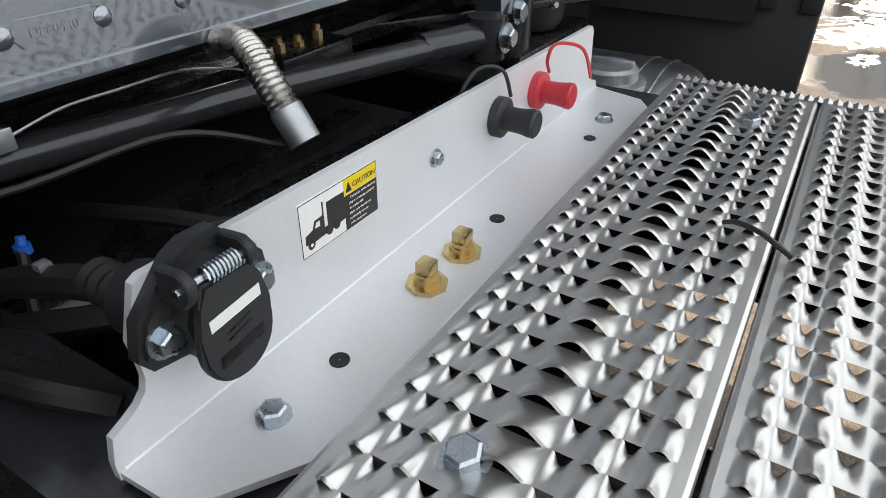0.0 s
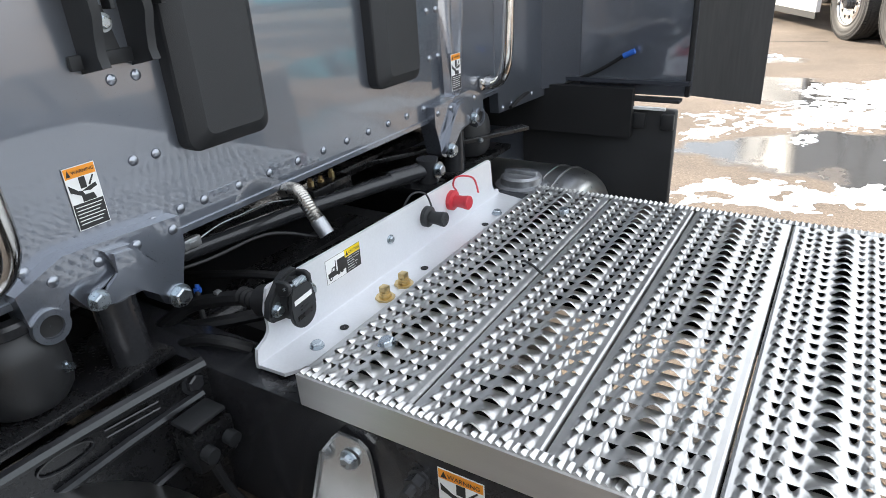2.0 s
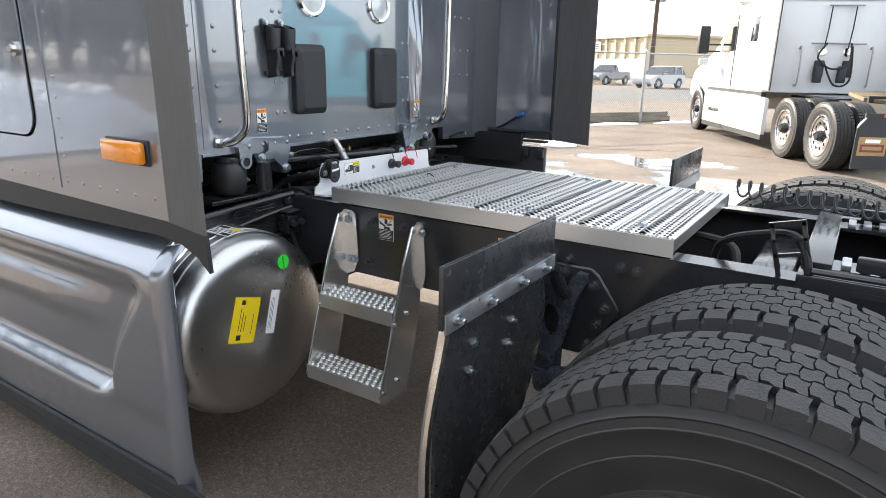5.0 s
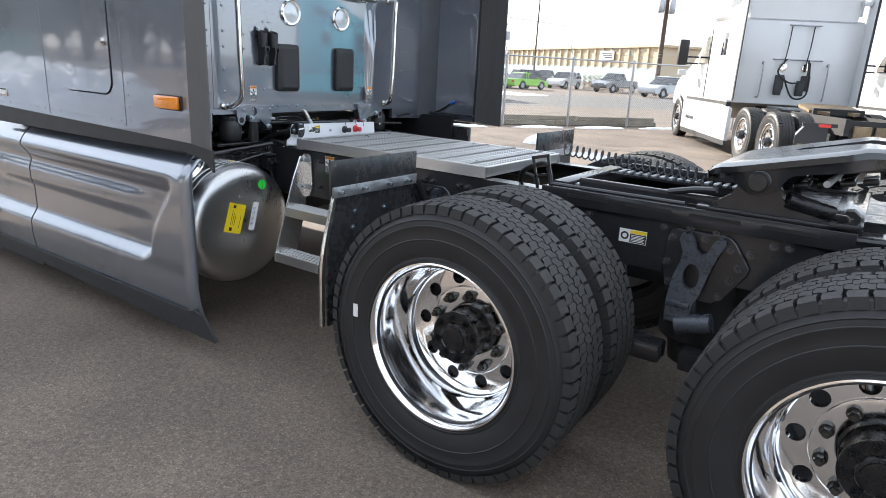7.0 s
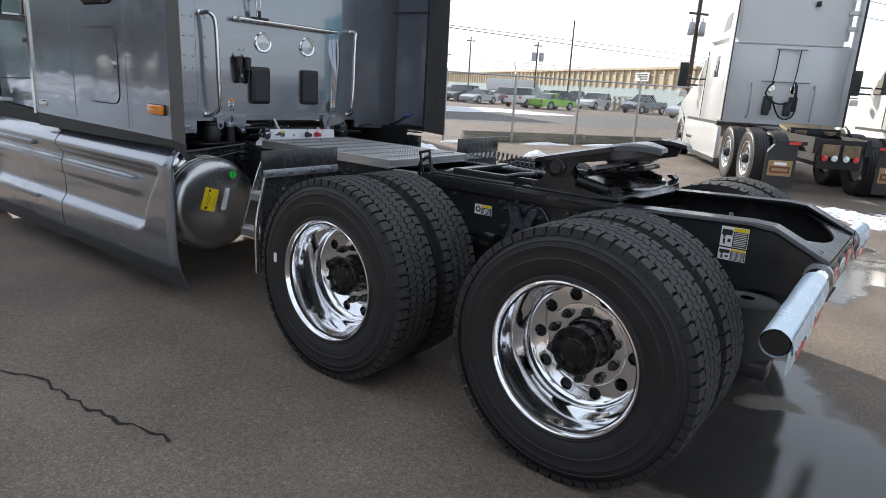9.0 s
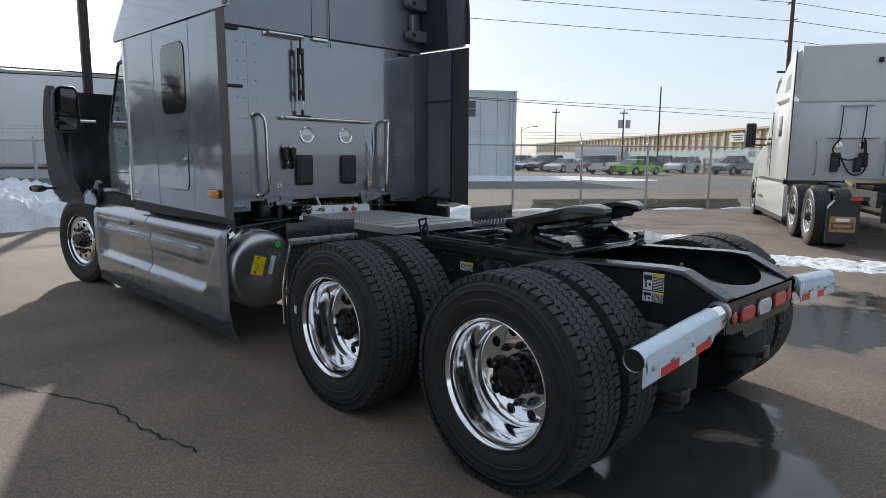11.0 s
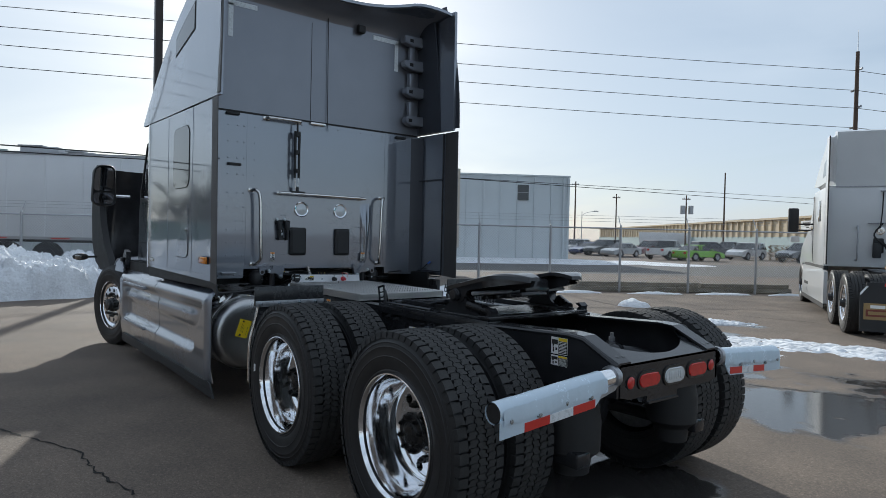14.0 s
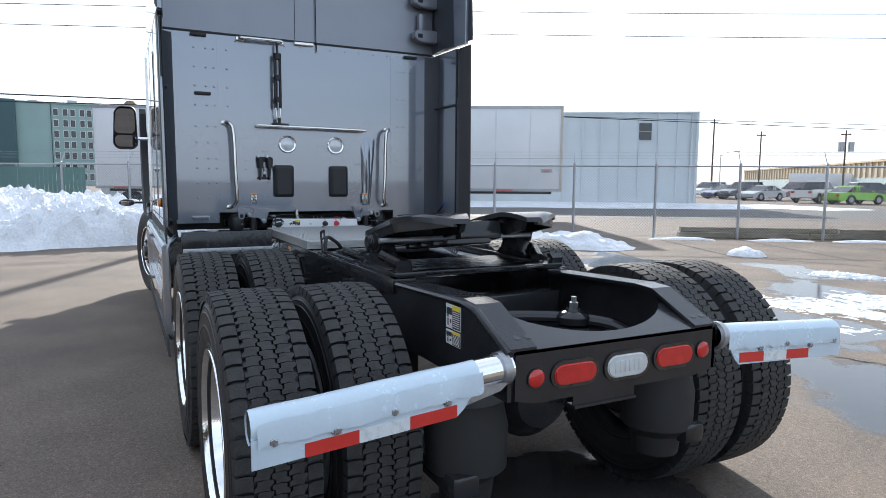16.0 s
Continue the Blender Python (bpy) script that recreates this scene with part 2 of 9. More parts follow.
def ground_material():
    m = mat("worn_asphalt", (0.162, 0.131, 0.106), 0.85, 0.0, 0.45, 1.1, 40, bump=0.003, bump_scale=190)
    n, l = m.node_tree.nodes, m.node_tree.links
    b = n["Principled BSDF"]
    col = b.inputs["Base Color"].links[0].from_socket
    gco = n.new("ShaderNodeTexCoord").outputs["Object"]
    stone, sr, tint = n.new("ShaderNodeTexVoronoi"), n.new("ShaderNodeValToRGB"), n.new("ShaderNodeMix")
    stone.inputs["Scale"].default_value = 150.0
    l.new(gco, stone.inputs["Vector"])
    sep = n.new("ShaderNodeSeparateColor")
    l.new(stone.outputs["Color"], sep.inputs[0])
    l.new(sep.outputs[0], sr.inputs["Fac"])
    for k, (p, c) in enumerate(((0.0, 0.66), (0.45, 0.92), (0.86, 1.05), (1.0, 1.5))):
        e = sr.color_ramp.elements[k] if k < 2 else sr.color_ramp.elements.new(p)
        e.position, e.color = p, (c * 0.5, c * 0.485, c * 0.47, 1)
    tint.data_type, tint.blend_type = "RGBA", "MULTIPLY"
    tint.inputs[0].default_value = 1.0
    l.new(col, tint.inputs[6])
    l.new(sr.outputs["Color"], tint.inputs[7])
    dbl = n.new("ShaderNodeVectorMath")
    dbl.operation = "SCALE"
    dbl.inputs["Scale"].default_value = 2.0
    l.new(tint.outputs[2], dbl.inputs[0])
    col = dbl.outputs[0]
    rgh = b.inputs["Roughness"].links[0].from_socket
    co = n.new("ShaderNodeTexCoord").outputs["Object"]
    ns = n.new("ShaderNodeTexNoise")
    ns.inputs["Scale"].default_value, ns.inputs["Detail"].default_value = 0.9, 6.0
    l.new(co, ns.inputs["Vector"])
    total = None
    for cx, cy_, ax, ay in ((2.9, 3.5, 1.4, 1.8), (3.2, 0.3, 0.8, 0.8), (0.2, 6.5, 1.2, 1.1), (1.5, 4.7, 1.0, 0.8), (-3.0, 6.4, 2.2, 1.3), (5.6, 7.5, 2.4, 2.0), (0.9, 4.4, 1.3, 1.0), (-1.2, 8.3, 1.6, 0.7), (3.7, -0.4, 0.9, 0.9)):
        sub, ln, inv = n.new("ShaderNodeVectorMath"), n.new("ShaderNodeVectorMath"), n.new("ShaderNodeMath")
        sub.operation, ln.operation, inv.operation = "MULTIPLY_ADD", "LENGTH", "SUBTRACT"
        sub.inputs[1].default_value = (1 / ax, 1 / ay, 0)
        sub.inputs[2].default_value = (-cx / ax, -cy_ / ay, 0)
        l.new(co, sub.inputs[0])
        l.new(sub.outputs[0], ln.inputs[0])
        inv.inputs[0].default_value = 1.0
        l.new(ln.outputs["Value"], inv.inputs[1])
        if total is None:
            total = inv.outputs[0]
        else:
            mx = n.new("ShaderNodeMath")
            mx.operation = "MAXIMUM"
            l.new(total, mx.inputs[0])
            l.new(inv.outputs[0], mx.inputs[1])
            total = mx.outputs[0]
    wob = n.new("ShaderNodeMath")
    wob.operation = "MULTIPLY_ADD"
    wob.inputs[1].default_value = 2.4
    l.new(ns.outputs["Fac"], wob.inputs[0])
    l.new(total, wob.inputs[2])
    wet = n.new("ShaderNodeMapRange")
    wet.inputs[1].default_value, wet.inputs[2].default_value = 1.42, 1.6
    l.new(wob.outputs[0], wet.inputs[0])
    m1, m2 = n.new("ShaderNodeMix"), n.new("ShaderNodeMix")
    m1.data_type = "RGBA"
    l.new(wet.outputs[0], m1.inputs[0])
    l.new(col, m1.inputs[6])
    m1.inputs[7].default_value = (0.045, 0.042, 0.04, 1)
    l.new(m1.outputs[2], b.inputs["Base Color"])
    l.new(wet.outputs[0], m2.inputs[0])
    l.new(rgh, m2.inputs[2])
    m2.inputs[3].default_value = 0.06
    l.new(m2.outputs[0], b.inputs["Roughness"])
    bp = b.inputs["Normal"].links[0].from_node
    fl = n.new("ShaderNodeMapRange")
    fl.inputs[3].default_value, fl.inputs[4].default_value = 1.0, 0.06
    l.new(wet.outputs[0], fl.inputs[0])
    l.new(fl.outputs[0], bp.inputs["Strength"])
    return m


ASPHALT = ground_material()
STREET = mat("street_asphalt", (0.1, 0.096, 0.09), 0.8, 0.0, 0.2, 0.3, 60)
CRACK = mat("crack_in_asphalt", (0.012, 0.011, 0.01), 0.9)

# ---- mesh helpers ----
def bx(bm, x0, x1, y0, y1, z0, z1, bev=0.0, m=None):
    r = bmesh.ops.create_cube(bm, size=1.0)
    vs = r["verts"]
    bmesh.ops.scale(bm, vec=(x1 - x0, y1 - y0, z1 - z0), verts=vs)
    bmesh.ops.translate(bm, vec=((x0 + x1) / 2, (y0 + y1) / 2, (z0 + z1) / 2), verts=vs)
    if bev:
        es = list({e for v in vs for e in v.link_edges})
        g = bmesh.ops.bevel(bm, geom=es, offset=bev, segments=2, affect="EDGES", profile=0.5)
        vs = list({v for f in g["faces"] for v in f.verts} | {v for v in vs if v.is_valid})
    if m is not None:
        bmesh.ops.transform(bm, matrix=m, verts=vs)
    return bm


def frame_of(d):
    d = Vector(d).normalized()
    a = Vector((0, 0, 1)) if abs(d.z) < 0.9 else Vector((1, 0, 0))
    u = d.cross(a).normalized()
    return u, u.cross(d).normalized()


def cy(bm, p0, p1, r0, r1=None, n=14, caps=True):
    r1 = r0 if r1 is None else r1
    p0, p1 = Vector(p0), Vector(p1)
    u, v = frame_of(p1 - p0)
    ring = [[bm.verts.new(p + r * (math.cos(a) * u + math.sin(a) * v)) for a in (2 * math.pi * i / n for i in range(n))] for p, r in ((p0, r0), (p1, r1))]
    for i in range(n):
        bm.faces.new((ring[0][i], ring[0][(i + 1) % n], ring[1][(i + 1) % n], ring[1][i]))
    if caps:
        bm.faces.new(ring[0][::-1])
        bm.faces.new(ring[1])
    return bm


def tube(bm, pts, r, n=8, taper=None):
    pts = [Vector(p) for p in pts]
    u, _ = frame_of(pts[1] - pts[0])
    rings = []
    for i, p in enumerate(pts):
        d = (pts[min(i + 1, len(pts) - 1)] - pts[max(i - 1, 0)]).normalized()
        u = (u - d * u.dot(d)).normalized()
        v = d.cross(u)
        rr = r if taper is None else r + (taper - r) * i / (len(pts) - 1)
        rings.append([bm.verts.new(p + rr * (math.cos(a) * u + math.sin(a) * v)) for a in (2 * math.pi * k / n for k in range(n))])
    for a, b in zip(rings, rings[1:]):
        for k in range(n):
            bm.faces.new((a[k], a[(k + 1) % n], b[(k + 1) % n], b[k]))
    bm.faces.new(rings[0][::-1])
    bm.faces.new(rings[-1])
    return bm


def smooth_path(pts, n=8):
    pts = [Vector(p) for p in pts]
    out = []
    for i in range(len(pts) - 1):
        p0, p1, p2, p3 = pts[max(i - 1, 0)], pts[i], pts[i + 1], pts[min(i + 2, len(pts) - 1)]
        for k in range(n):
            t = k / n
            out.append(0.5 * (2 * p1 + (p2 - p0) * t + (2 * p0 - 5 * p1 + 4 * p2 - p3) * t * t + (3 * p1 - p0 - 3 * p2 + p3) * t ** 3))
    return out + [pts[-1]]


def prism(bm, pts, plane, a, b):
    """A polygon in the plane xz, xy or yz, drawn out along the third axis from a to b."""
    def at(p, h):
        return {"xz": (p[0], h, p[1]), "xy": (p[0], p[1], h), "yz": (h, p[0], p[1])}[plane]
    lo, hi = [bm.verts.new(at(p, a)) for p in pts], [bm.verts.new(at(p, b)) for p in pts]
    n = len(pts)
    bm.faces.new(lo)
    bm.faces.new(hi[::-1])
    for i in range(n):
        bm.faces.new((lo[i], hi[i], hi[(i + 1) % n], lo[(i + 1) % n]))
    return bm


def rev(bm, prof, n=48, centre=(0, 0, 0), axis="y", close=False):
    cx, cy_, cz = centre
    rings = []
    for r, h in prof:
        ring = []
        for i in range(n):
            a = 2 * math.pi * i / n
            c, s = r * math.cos(a), r * math.sin(a)
            ring.append(bm.verts.new({"y": (cx + c, cy_ + h, cz + s), "z": (cx + c, cy_ + s, cz + h), "x": (cx + h, cy_ + c, cz + s)}[axis]))
        rings.append(ring)
    pairs = list(zip(rings, rings[1:])) + ([(rings[-1], rings[0])] if close else [])
    for a, b in pairs:
        for i in range(n):
            bm.faces.new((a[i], a[(i + 1) % n], b[(i + 1) % n], b[i]))
    return bm


def sheet(bm, f, nu, nv, thick=None):
    """A surface f(u, v) over the unit square; thick: a vector by which a second skin is set back."""
    g = [[bm.verts.new(f(i / nu, j / nv)) for j in range(nv + 1)] for i in range(nu + 1)]
    for i in range(nu):
        for j in range(nv):
            bm.faces.new((g[i][j], g[i + 1][j], g[i + 1][j + 1], g[i][j + 1]))
    if thick is not None:
        t = Vector(thick)
        h = [[bm.verts.new(v.co + t) for v in row] for row in g]
        for i in range(nu):
            for j in range(nv):
                bm.faces.new((h[i][j + 1], h[i + 1][j + 1], h[i + 1][j], h[i][j]))
        rim = [(i, 0) for i in range(nu)] + [(nu, j) for j in range(nv)] + [(i, nv) for i in range(nu, 0, -1)] + [(0, j) for j in range(nv, 0, -1)]
        for (a, b), (c, d) in zip(rim, rim[1:] + rim[:1]):
            bm.faces.new((g[a][b], h[a][b], h[c][d], g[c][d]))
    return bm


def mesh_of(name, bm, mats, angle=35):
    bmesh.ops.recalc_face_normals(bm, faces=bm.faces[:])
    me = bpy.data.meshes.new(name)
    bm.to_mesh(me)
    bm.free()
    for m in (mats if isinstance(mats, (list, tuple)) else [mats]):
        me.materials.append(m)
    me.polygons.foreach_set("use_smooth", [True] * len(me.polygons))
    me.set_sharp_from_angle(angle=radians(angle))
    return me


def part(name, bm, mats, parent=None, label="", m=None):
    me = bm if isinstance(bm, bpy.types.Mesh) else mesh_of(name, bm, mats)
    ob = new(name, me)
    ob.parent = parent
    if m is not None:
        ob.matrix_local = m
    if label:
        ob["label"] = label
    return ob


def thing(name, label, category, group="", at=(0, 0, 0), turn=0.0, kind=""):
    e = new(name)
    e.empty_display_size = 0.2
    e.matrix_world = pose(*at, 0, 0, turn)
    return tagged(e, label, category, group, kind)


def B():
    return bmesh.new()


def quad_mesh(name, quads, mats, lift=0.0001):
    """Flat rectangles (u0, v0, u1, v1, slot) or outlines (points, slot) in the xy plane, each a little over the one before."""
    bm = B()
    for k, shape in enumerate(quads):
        z, s = 0.0006 + lift * k, shape[-1]
        outline = shape[0] if len(shape) == 2 else [(shape[0], shape[1]), (shape[2], shape[1]), (shape[2], shape[3]), (shape[0], shape[3])]
        vs = [bm.verts.new((u, v, z)) for u, v in outline]
        f = bm.faces.new(vs)
        f.material_index = s
        if k == 0:
            lo = [bm.verts.new((v.co.x, v.co.y, -0.0004)) for v in vs]
            for i in range(len(vs)):
                g = bm.faces.new((vs[i], lo[i], lo[(i + 1) % len(vs)], vs[(i + 1) % len(vs)]))
                g.material_index = s
    me = bpy.data.meshes.new(name)
    bm.to_mesh(me)
    bm.free()
    for m in mats:
        me.materials.append(m)
    return me


def decal(name, quads, mats, label, m):
    """A thin printed label on the tractor: its sheet, and each printed shape a piece on it."""
    base = part(name, quad_mesh(name, quads[:1], mats), None, truck, label, m)
    for k, shape in enumerate(quads[1:]):
        part("printed_shape", quad_mesh("printed_shape", [shape], mats), None, base, m=Matrix.Translation((0, 0, 0.0002 + 0.00006 * k)))
    return base


def write(text, size, at, ink, parent, z=0.0022):
    me = lettering(text, size, 0.0001)
    me.materials.append(ink)
    part("lettering", me, None, parent, m=Matrix.Translation((at[0], at[1], z)))


def wheel_dot(x, z, r):
    return [(x + r * math.cos(a), z + r * math.sin(a)) for a in (2 * math.pi * k / 12 for k in range(12))]


def facing(origin, u, v):
    """The pose whose x and y run along u and v."""
    u, v = Vector(u).normalized(), Vector(v).normalized()
    w = u.cross(v)
    return Matrix(((u.x, v.x, w.x, origin[0]), (u.y, v.y, w.y, origin[1]), (u.z, v.z, w.z, origin[2]), (0, 0, 0, 1)))


def lettering(text, size, depth=0.0006):
    cu = bpy.data.curves.new("writing", "FONT")
    cu.body, cu.size, cu.extrude, cu.align_x, cu.align_y = text, size, depth, "CENTER", "CENTER"
    ob = bpy.data.objects.new("writing", cu)
    scene.collection.objects.link(ob)
    dg = bpy.context.evaluated_depsgraph_get()
    me = bpy.data.meshes.new_from_object(ob.evaluated_get(dg))
    bpy.data.objects.remove(ob)
    return me


def hex_bolt(r=0.012, h=0.01, washer=0.0, n=6):
    """A bolt whose head stands up along z."""
    bm = B()
    if washer:
        cy(bm, (0, 0, 0), (0, 0, h * 0.25), washer, n=16)
    cy(bm, (0, 0, 0), (0, 0, h * 0.85), r, n=n)
    cy(bm, (0, 0, h * 0.85), (0, 0, h), r * 0.98, r * 0.8, n=n)
    return bm

# ---- ground and far surroundings ----
FD = Vector((0.55, 0.835, 0)).normalized()      # along the fence
FN = Vector((-FD.y, FD.x, 0))                   # beyond the fence
F0 = Vector((-6.72, 10.73, 0))


def along(s, d=0.0, z=0.0):
    p = F0 + FD * s + FN * d
    return Vector((p.x, p.y, z))


FENCE_TURN = math.degrees(math.atan2(FD.y, FD.x))
bm = B()
vs = [bm.verts.new(p) for p in ((-1200, -1200, 0), (1200, -1200, 0), (1200, 1200, 0), (-1200, 1200, 0))]
bm.faces.new(vs)
tagged(part("ground", bm, ASPHALT), "worn grey-brown asphalt yard with wet patches", "ground", kind="structure")
bm = B()
vs = [bm.verts.new(p) for p in (along(-80, 9.5, 0.004), along(140, 9.5, 0.004), along(140, 24, 0.004), along(-80, 24, 0.004))]
bm.faces.new(vs)
tagged(part("road", bm, STREET), "dark asphalt street beyond the fence", "road", kind="structure")


def crack(pts, w, seed):
    rnd = random.Random(seed)
    bm = B()
    path = []
    for a, b in zip(pts, pts[1:]):
        a, b = Vector((*a, 0.004)), Vector((*b, 0.004))
        k = max(2, int((b - a).length / 0.05))
        path += [a.lerp(b, i / k) + Vector((rnd.uniform(-1, 1), rnd.uniform(-1, 1), 0)) * 0.018 for i in range(k)]
    prev = None
    for i, p in enumerate(path):
        d = path[min(i + 1, len(path) - 1)] - path[max(i - 1, 0)]
        s = Vector((-d.y, d.x, 0)).normalized() * w * rnd.uniform(0.25, 1.0)
        cur = bm.verts.new(p - s), bm.verts.new(p + s)
        if prev:
            bm.faces.new((prev[0], prev[1], cur[1], cur[0]))
        prev = cur
    tagged(part("crack", bm, CRACK), "dark crack across the asphalt", "crack", kind="structure")


crack([(-0.6, -2.85), (0.17, -2.51), (0.9, -2.18), (1.3, -2.17), (1.89, -2.04)], 0.012, 1)
crack([(1.8, 3.6), (2.45, 3.75), (3.6, 4.3), (5.2, 4.9)], 0.012, 2)
crack([(-3.0, 9.0), (-1.2, 9.9), (0.6, 10.2)], 0.02, 3)


def snow_heap(name, centre, ax, ay, h, turn, seed, n=60, rough=0.25, label="heap of dirty white snow", lump=1.4):
    bm = B()
    ca, sa = math.cos(turn), math.sin(turn)
    def f(u, v):
        x, y = (u * 2 - 1), (v * 2 - 1)
        px, py = centre[0] + ca * x * ax - sa * y * ay, centre[1] + sa * x * ax + ca * y * ay
        q = Vector((px * lump + seed, py * lump, seed))
        r = math.sqrt(x * x + y * y) + 0.35 * noise.noise(q * 0.6)
        z = h * max(0.0, 1 - r * r) ** 0.7
        if z > 0 and rough < 0.2:
            z += 0.2 * (abs(noise.noise(q * 2.4)) + 0.75 * abs(noise.noise(q * 5.3)) + 0.4 * abs(noise.noise(q * 10.5)) + 0.15 * noise.noise(q * 19)) * min(1, z / 0.2)
        if z > 0:
            z += h * rough * (noise.noise(q * 1.3) + 0.7 * noise.noise(q * 3.1) + 0.5 * abs(noise.noise(q * 7))) * min(1, z / (0.35 * h))
        z *= min(1.0, 7 * (1 - max(abs(x), abs(y))))
        if h < 0.07:
            z -= h * (1.1 * abs(noise.noise(q * 2.3)) + 0.8 * max(0.0, noise.noise(q * 5.7)) + 0.35 * noise.noise(q * 13))
        return (px, py, max(-0.03, z - 0.012))
    sheet(bm, f, n, n)
    return tagged(part(name, bm, SNOW), label, "snow", kind="structure")


snow_heap("snow_bank", (-12.2, -3.9), 3.0, 5.6, 0.92, 0.1, 4, 200, 0.17, "ploughed bank of lumpy white snow")
snow_heap("snow_bank", (-12.9, -4.9), 3.2, 4.6, 1.0, 0.15, 23, 190, 0.15, "tall ploughed bank of lumpy white snow")
snow_heap("snow_bank", (-12.6, 2.2), 2.6, 3.6, 0.75, 0.4, 9, 120, 0.13, "ploughed bank of lumpy white snow")
# Thin snow; sheets near x 0.75 enlarged, white standing for glare off wet ground.
for (cx, cy_, ax, ay, h, t, sd) in ((2.2, 7.15, 2.1, 0.75, 0.045, 0.35, 11), (0.75, 3.4, 1.1, 0.4, 0.03, 0.3, 31), (4.6, 7.2, 1.6, 0.5, 0.035, 0.3, 33), (-0.45, 8.5, 0.75, 0.4, 0.06, 0.5, 12), (-3.0, 9.5, 0.35, 0.3, 0.16, 0.2, 13),
                                   (-6.0, 7.4, 1.5, 0.9, 0.3, 0.7, 14), (4.2, 8.2, 1.1, 0.5, 0.04, 0.8, 16), (0.75, 5.5, 1.35, 0.62, 0.034, 0.4, 17), (1.2, 6.4, 0.6, 0.35, 0.03, 0.7, 21)):
    snow_heap("snow_patch", (cx, cy_), ax, ay, h, t, sd, 80 if h < 0.07 else 36, 0.3, "thin melting patch of snow", 2.2)
rnd = random.Random(12)
for k in range(11):
    r_ = rnd.uniform(0.15, 0.45)
    snow_heap("snow_patch", (rnd.uniform(-0.1, 1.7), rnd.uniform(4.3, 7.2)), r_ * 1.5, r_ * 0.7, 0.022, rnd.uniform(0.3, 1.2), 60 + k, 36, 0.3, "thin melting patch of snow", 3.0)
for s, d in ((0.6, -0.35), (2.9, -0.35), (5.0, -0.3), (7.2, -0.3)):
    p = along(s, d)
    snow_heap("snow_patch", (p.x, p.y), 0.9, 0.16, 0.07, math.atan2(FD.y, FD.x), int(s * 7) + 30, 24, 0.3, "thin strip of snow along the fence", 2.2)
p = along(-2, 24)
snow_heap("snow_field", (p.x, p.y), 19.0, 5.2, 0.22, math.atan2(FD.y, FD.x), 41, 40, 0.2, "snow lying on the far verge", 0.4)

# chain-link fence
POSTS = [(-16 + k) for k in range(32)]
STEP = 2.05
fence = thing("fence", "galvanised chain-link fence with barbed-wire arms", "fence", at=along(0), turn=FENCE_TURN)
bm = B()
cy(bm, (0, 0, -0.02), (0, 0, 1.9), 0.035, n=10)
cy(bm, (0, 0, 1.9), (0, 0, 1.93), 0.04, 0.02, n=10)
tube(bm, [(0, 0, 1.86), (0, 0.14, 2.1), (0, 0.2, 2.2)], 0.012, 6)
post = mesh_of("post", bm, GALV)
for k in POSTS:
    part("post", post, None, fence, m=Matrix.Translation((k * STEP, 0, 0)))
L0, L1 = POSTS[0] * STEP, POSTS[-1] * STEP
part("top_rail", cy(B(), (L0, 0, 1.84), (L1, 0, 1.84), 0.022, n=8), GALV, fence)
bm = B()
for h, y in ((2.03, 0.1), (2.12, 0.155), (2.2, 0.2)):
    tube(bm, [(L0, y, h), (L1, y, h)], 0.004, 4)
part("barbed_wire", bm, GALV, fence)
bm = B()
verts, faces = [], []
def wire(x0, z0, x1, z1, w=0.0022):
    d = Vector((x1 - x0, 0, z1 - z0)).normalized()
    s = Vector((-d.z, 0, d.x)) * w
    i = len(verts)
    for px, pz, sg in ((x0, z0, -1), (x1, z1, -1), (x1, z1, 1), (x0, z0, 1)):
        verts.append((px + sg * s.x, 0.0, pz + sg * s.z))
    faces.append((i, i + 1, i + 2, i + 3))
M0, M1, P = -17 * 2.2, 12 * 2.2, 0.075
k = M0
while k < M1:
    wire(k, 0.05, k + 1.79, 1.84)
    wire(k, 1.84, k + 1.79, 0.05)
    k += P
me = bpy.data.meshes.new("chain_link")
me.from_pydata(verts, [], faces)
me.materials.append(GALV)
ob = part("chain_link", me, None, fence, m=Matrix.Translation((0, 0.045, 0)))
ob["kind"] = "stuff"

# stacked squared timbers at the fence foot
def timber(s0, s1, d, z0, w, h, seed):
    rnd = random.Random(seed)
    bm, rings = B(), []
    for i in range(41):
        p = along(s0 + (s1 - s0) * i / 40, d)
        ring = []
        for k, (a, b) in enumerate(((-1, -0.8), (-0.8, -1), (0.8, -1), (1, -0.8), (1, 0.8), (0.8, 1), (-0.8, 1), (-1, 0.8))):
            q = Vector((i * 0.7, k * 3.1, seed))
            a2, b2 = a * w / 2 + 0.016 * noise.noise(q), (b + 1) * h / 2 + (0.014 * noise.noise(q * 1.7) if b > -0.9 else 0.0)
            ring.append(bm.verts.new((p.x + FN.x * a2, p.y + FN.y * a2, z0 + max(0.0, b2))))
        rings.append(ring)
    for r0, r1 in zip(rings, rings[1:]):
        for k in range(8):
            bm.faces.new((r0[k], r0[(k + 1) % 8], r1[(k + 1) % 8], r1[k]))
    bm.faces.new(rings[0][::-1])
    bm.faces.new(rings[-1])
    tagged(part("timber_beam", mesh_of("timber_beam", bm, WOOD, 30), None), "weathered grey squared timber stacked by the fence", "beam", "beams by the fence")


timber(0.7, 3.9, 0.4, 0.0, 0.2, 0.15, 3)
timber(3.95, 7.5, 0.42, 0.0, 0.2, 0.15, 5)
timber(0.75, 4.6, 0.44, 0.15, 0.18, 0.13, 7)
timber(4.65, 7.4, 0.41, 0.15, 0.18, 0.12, 9)

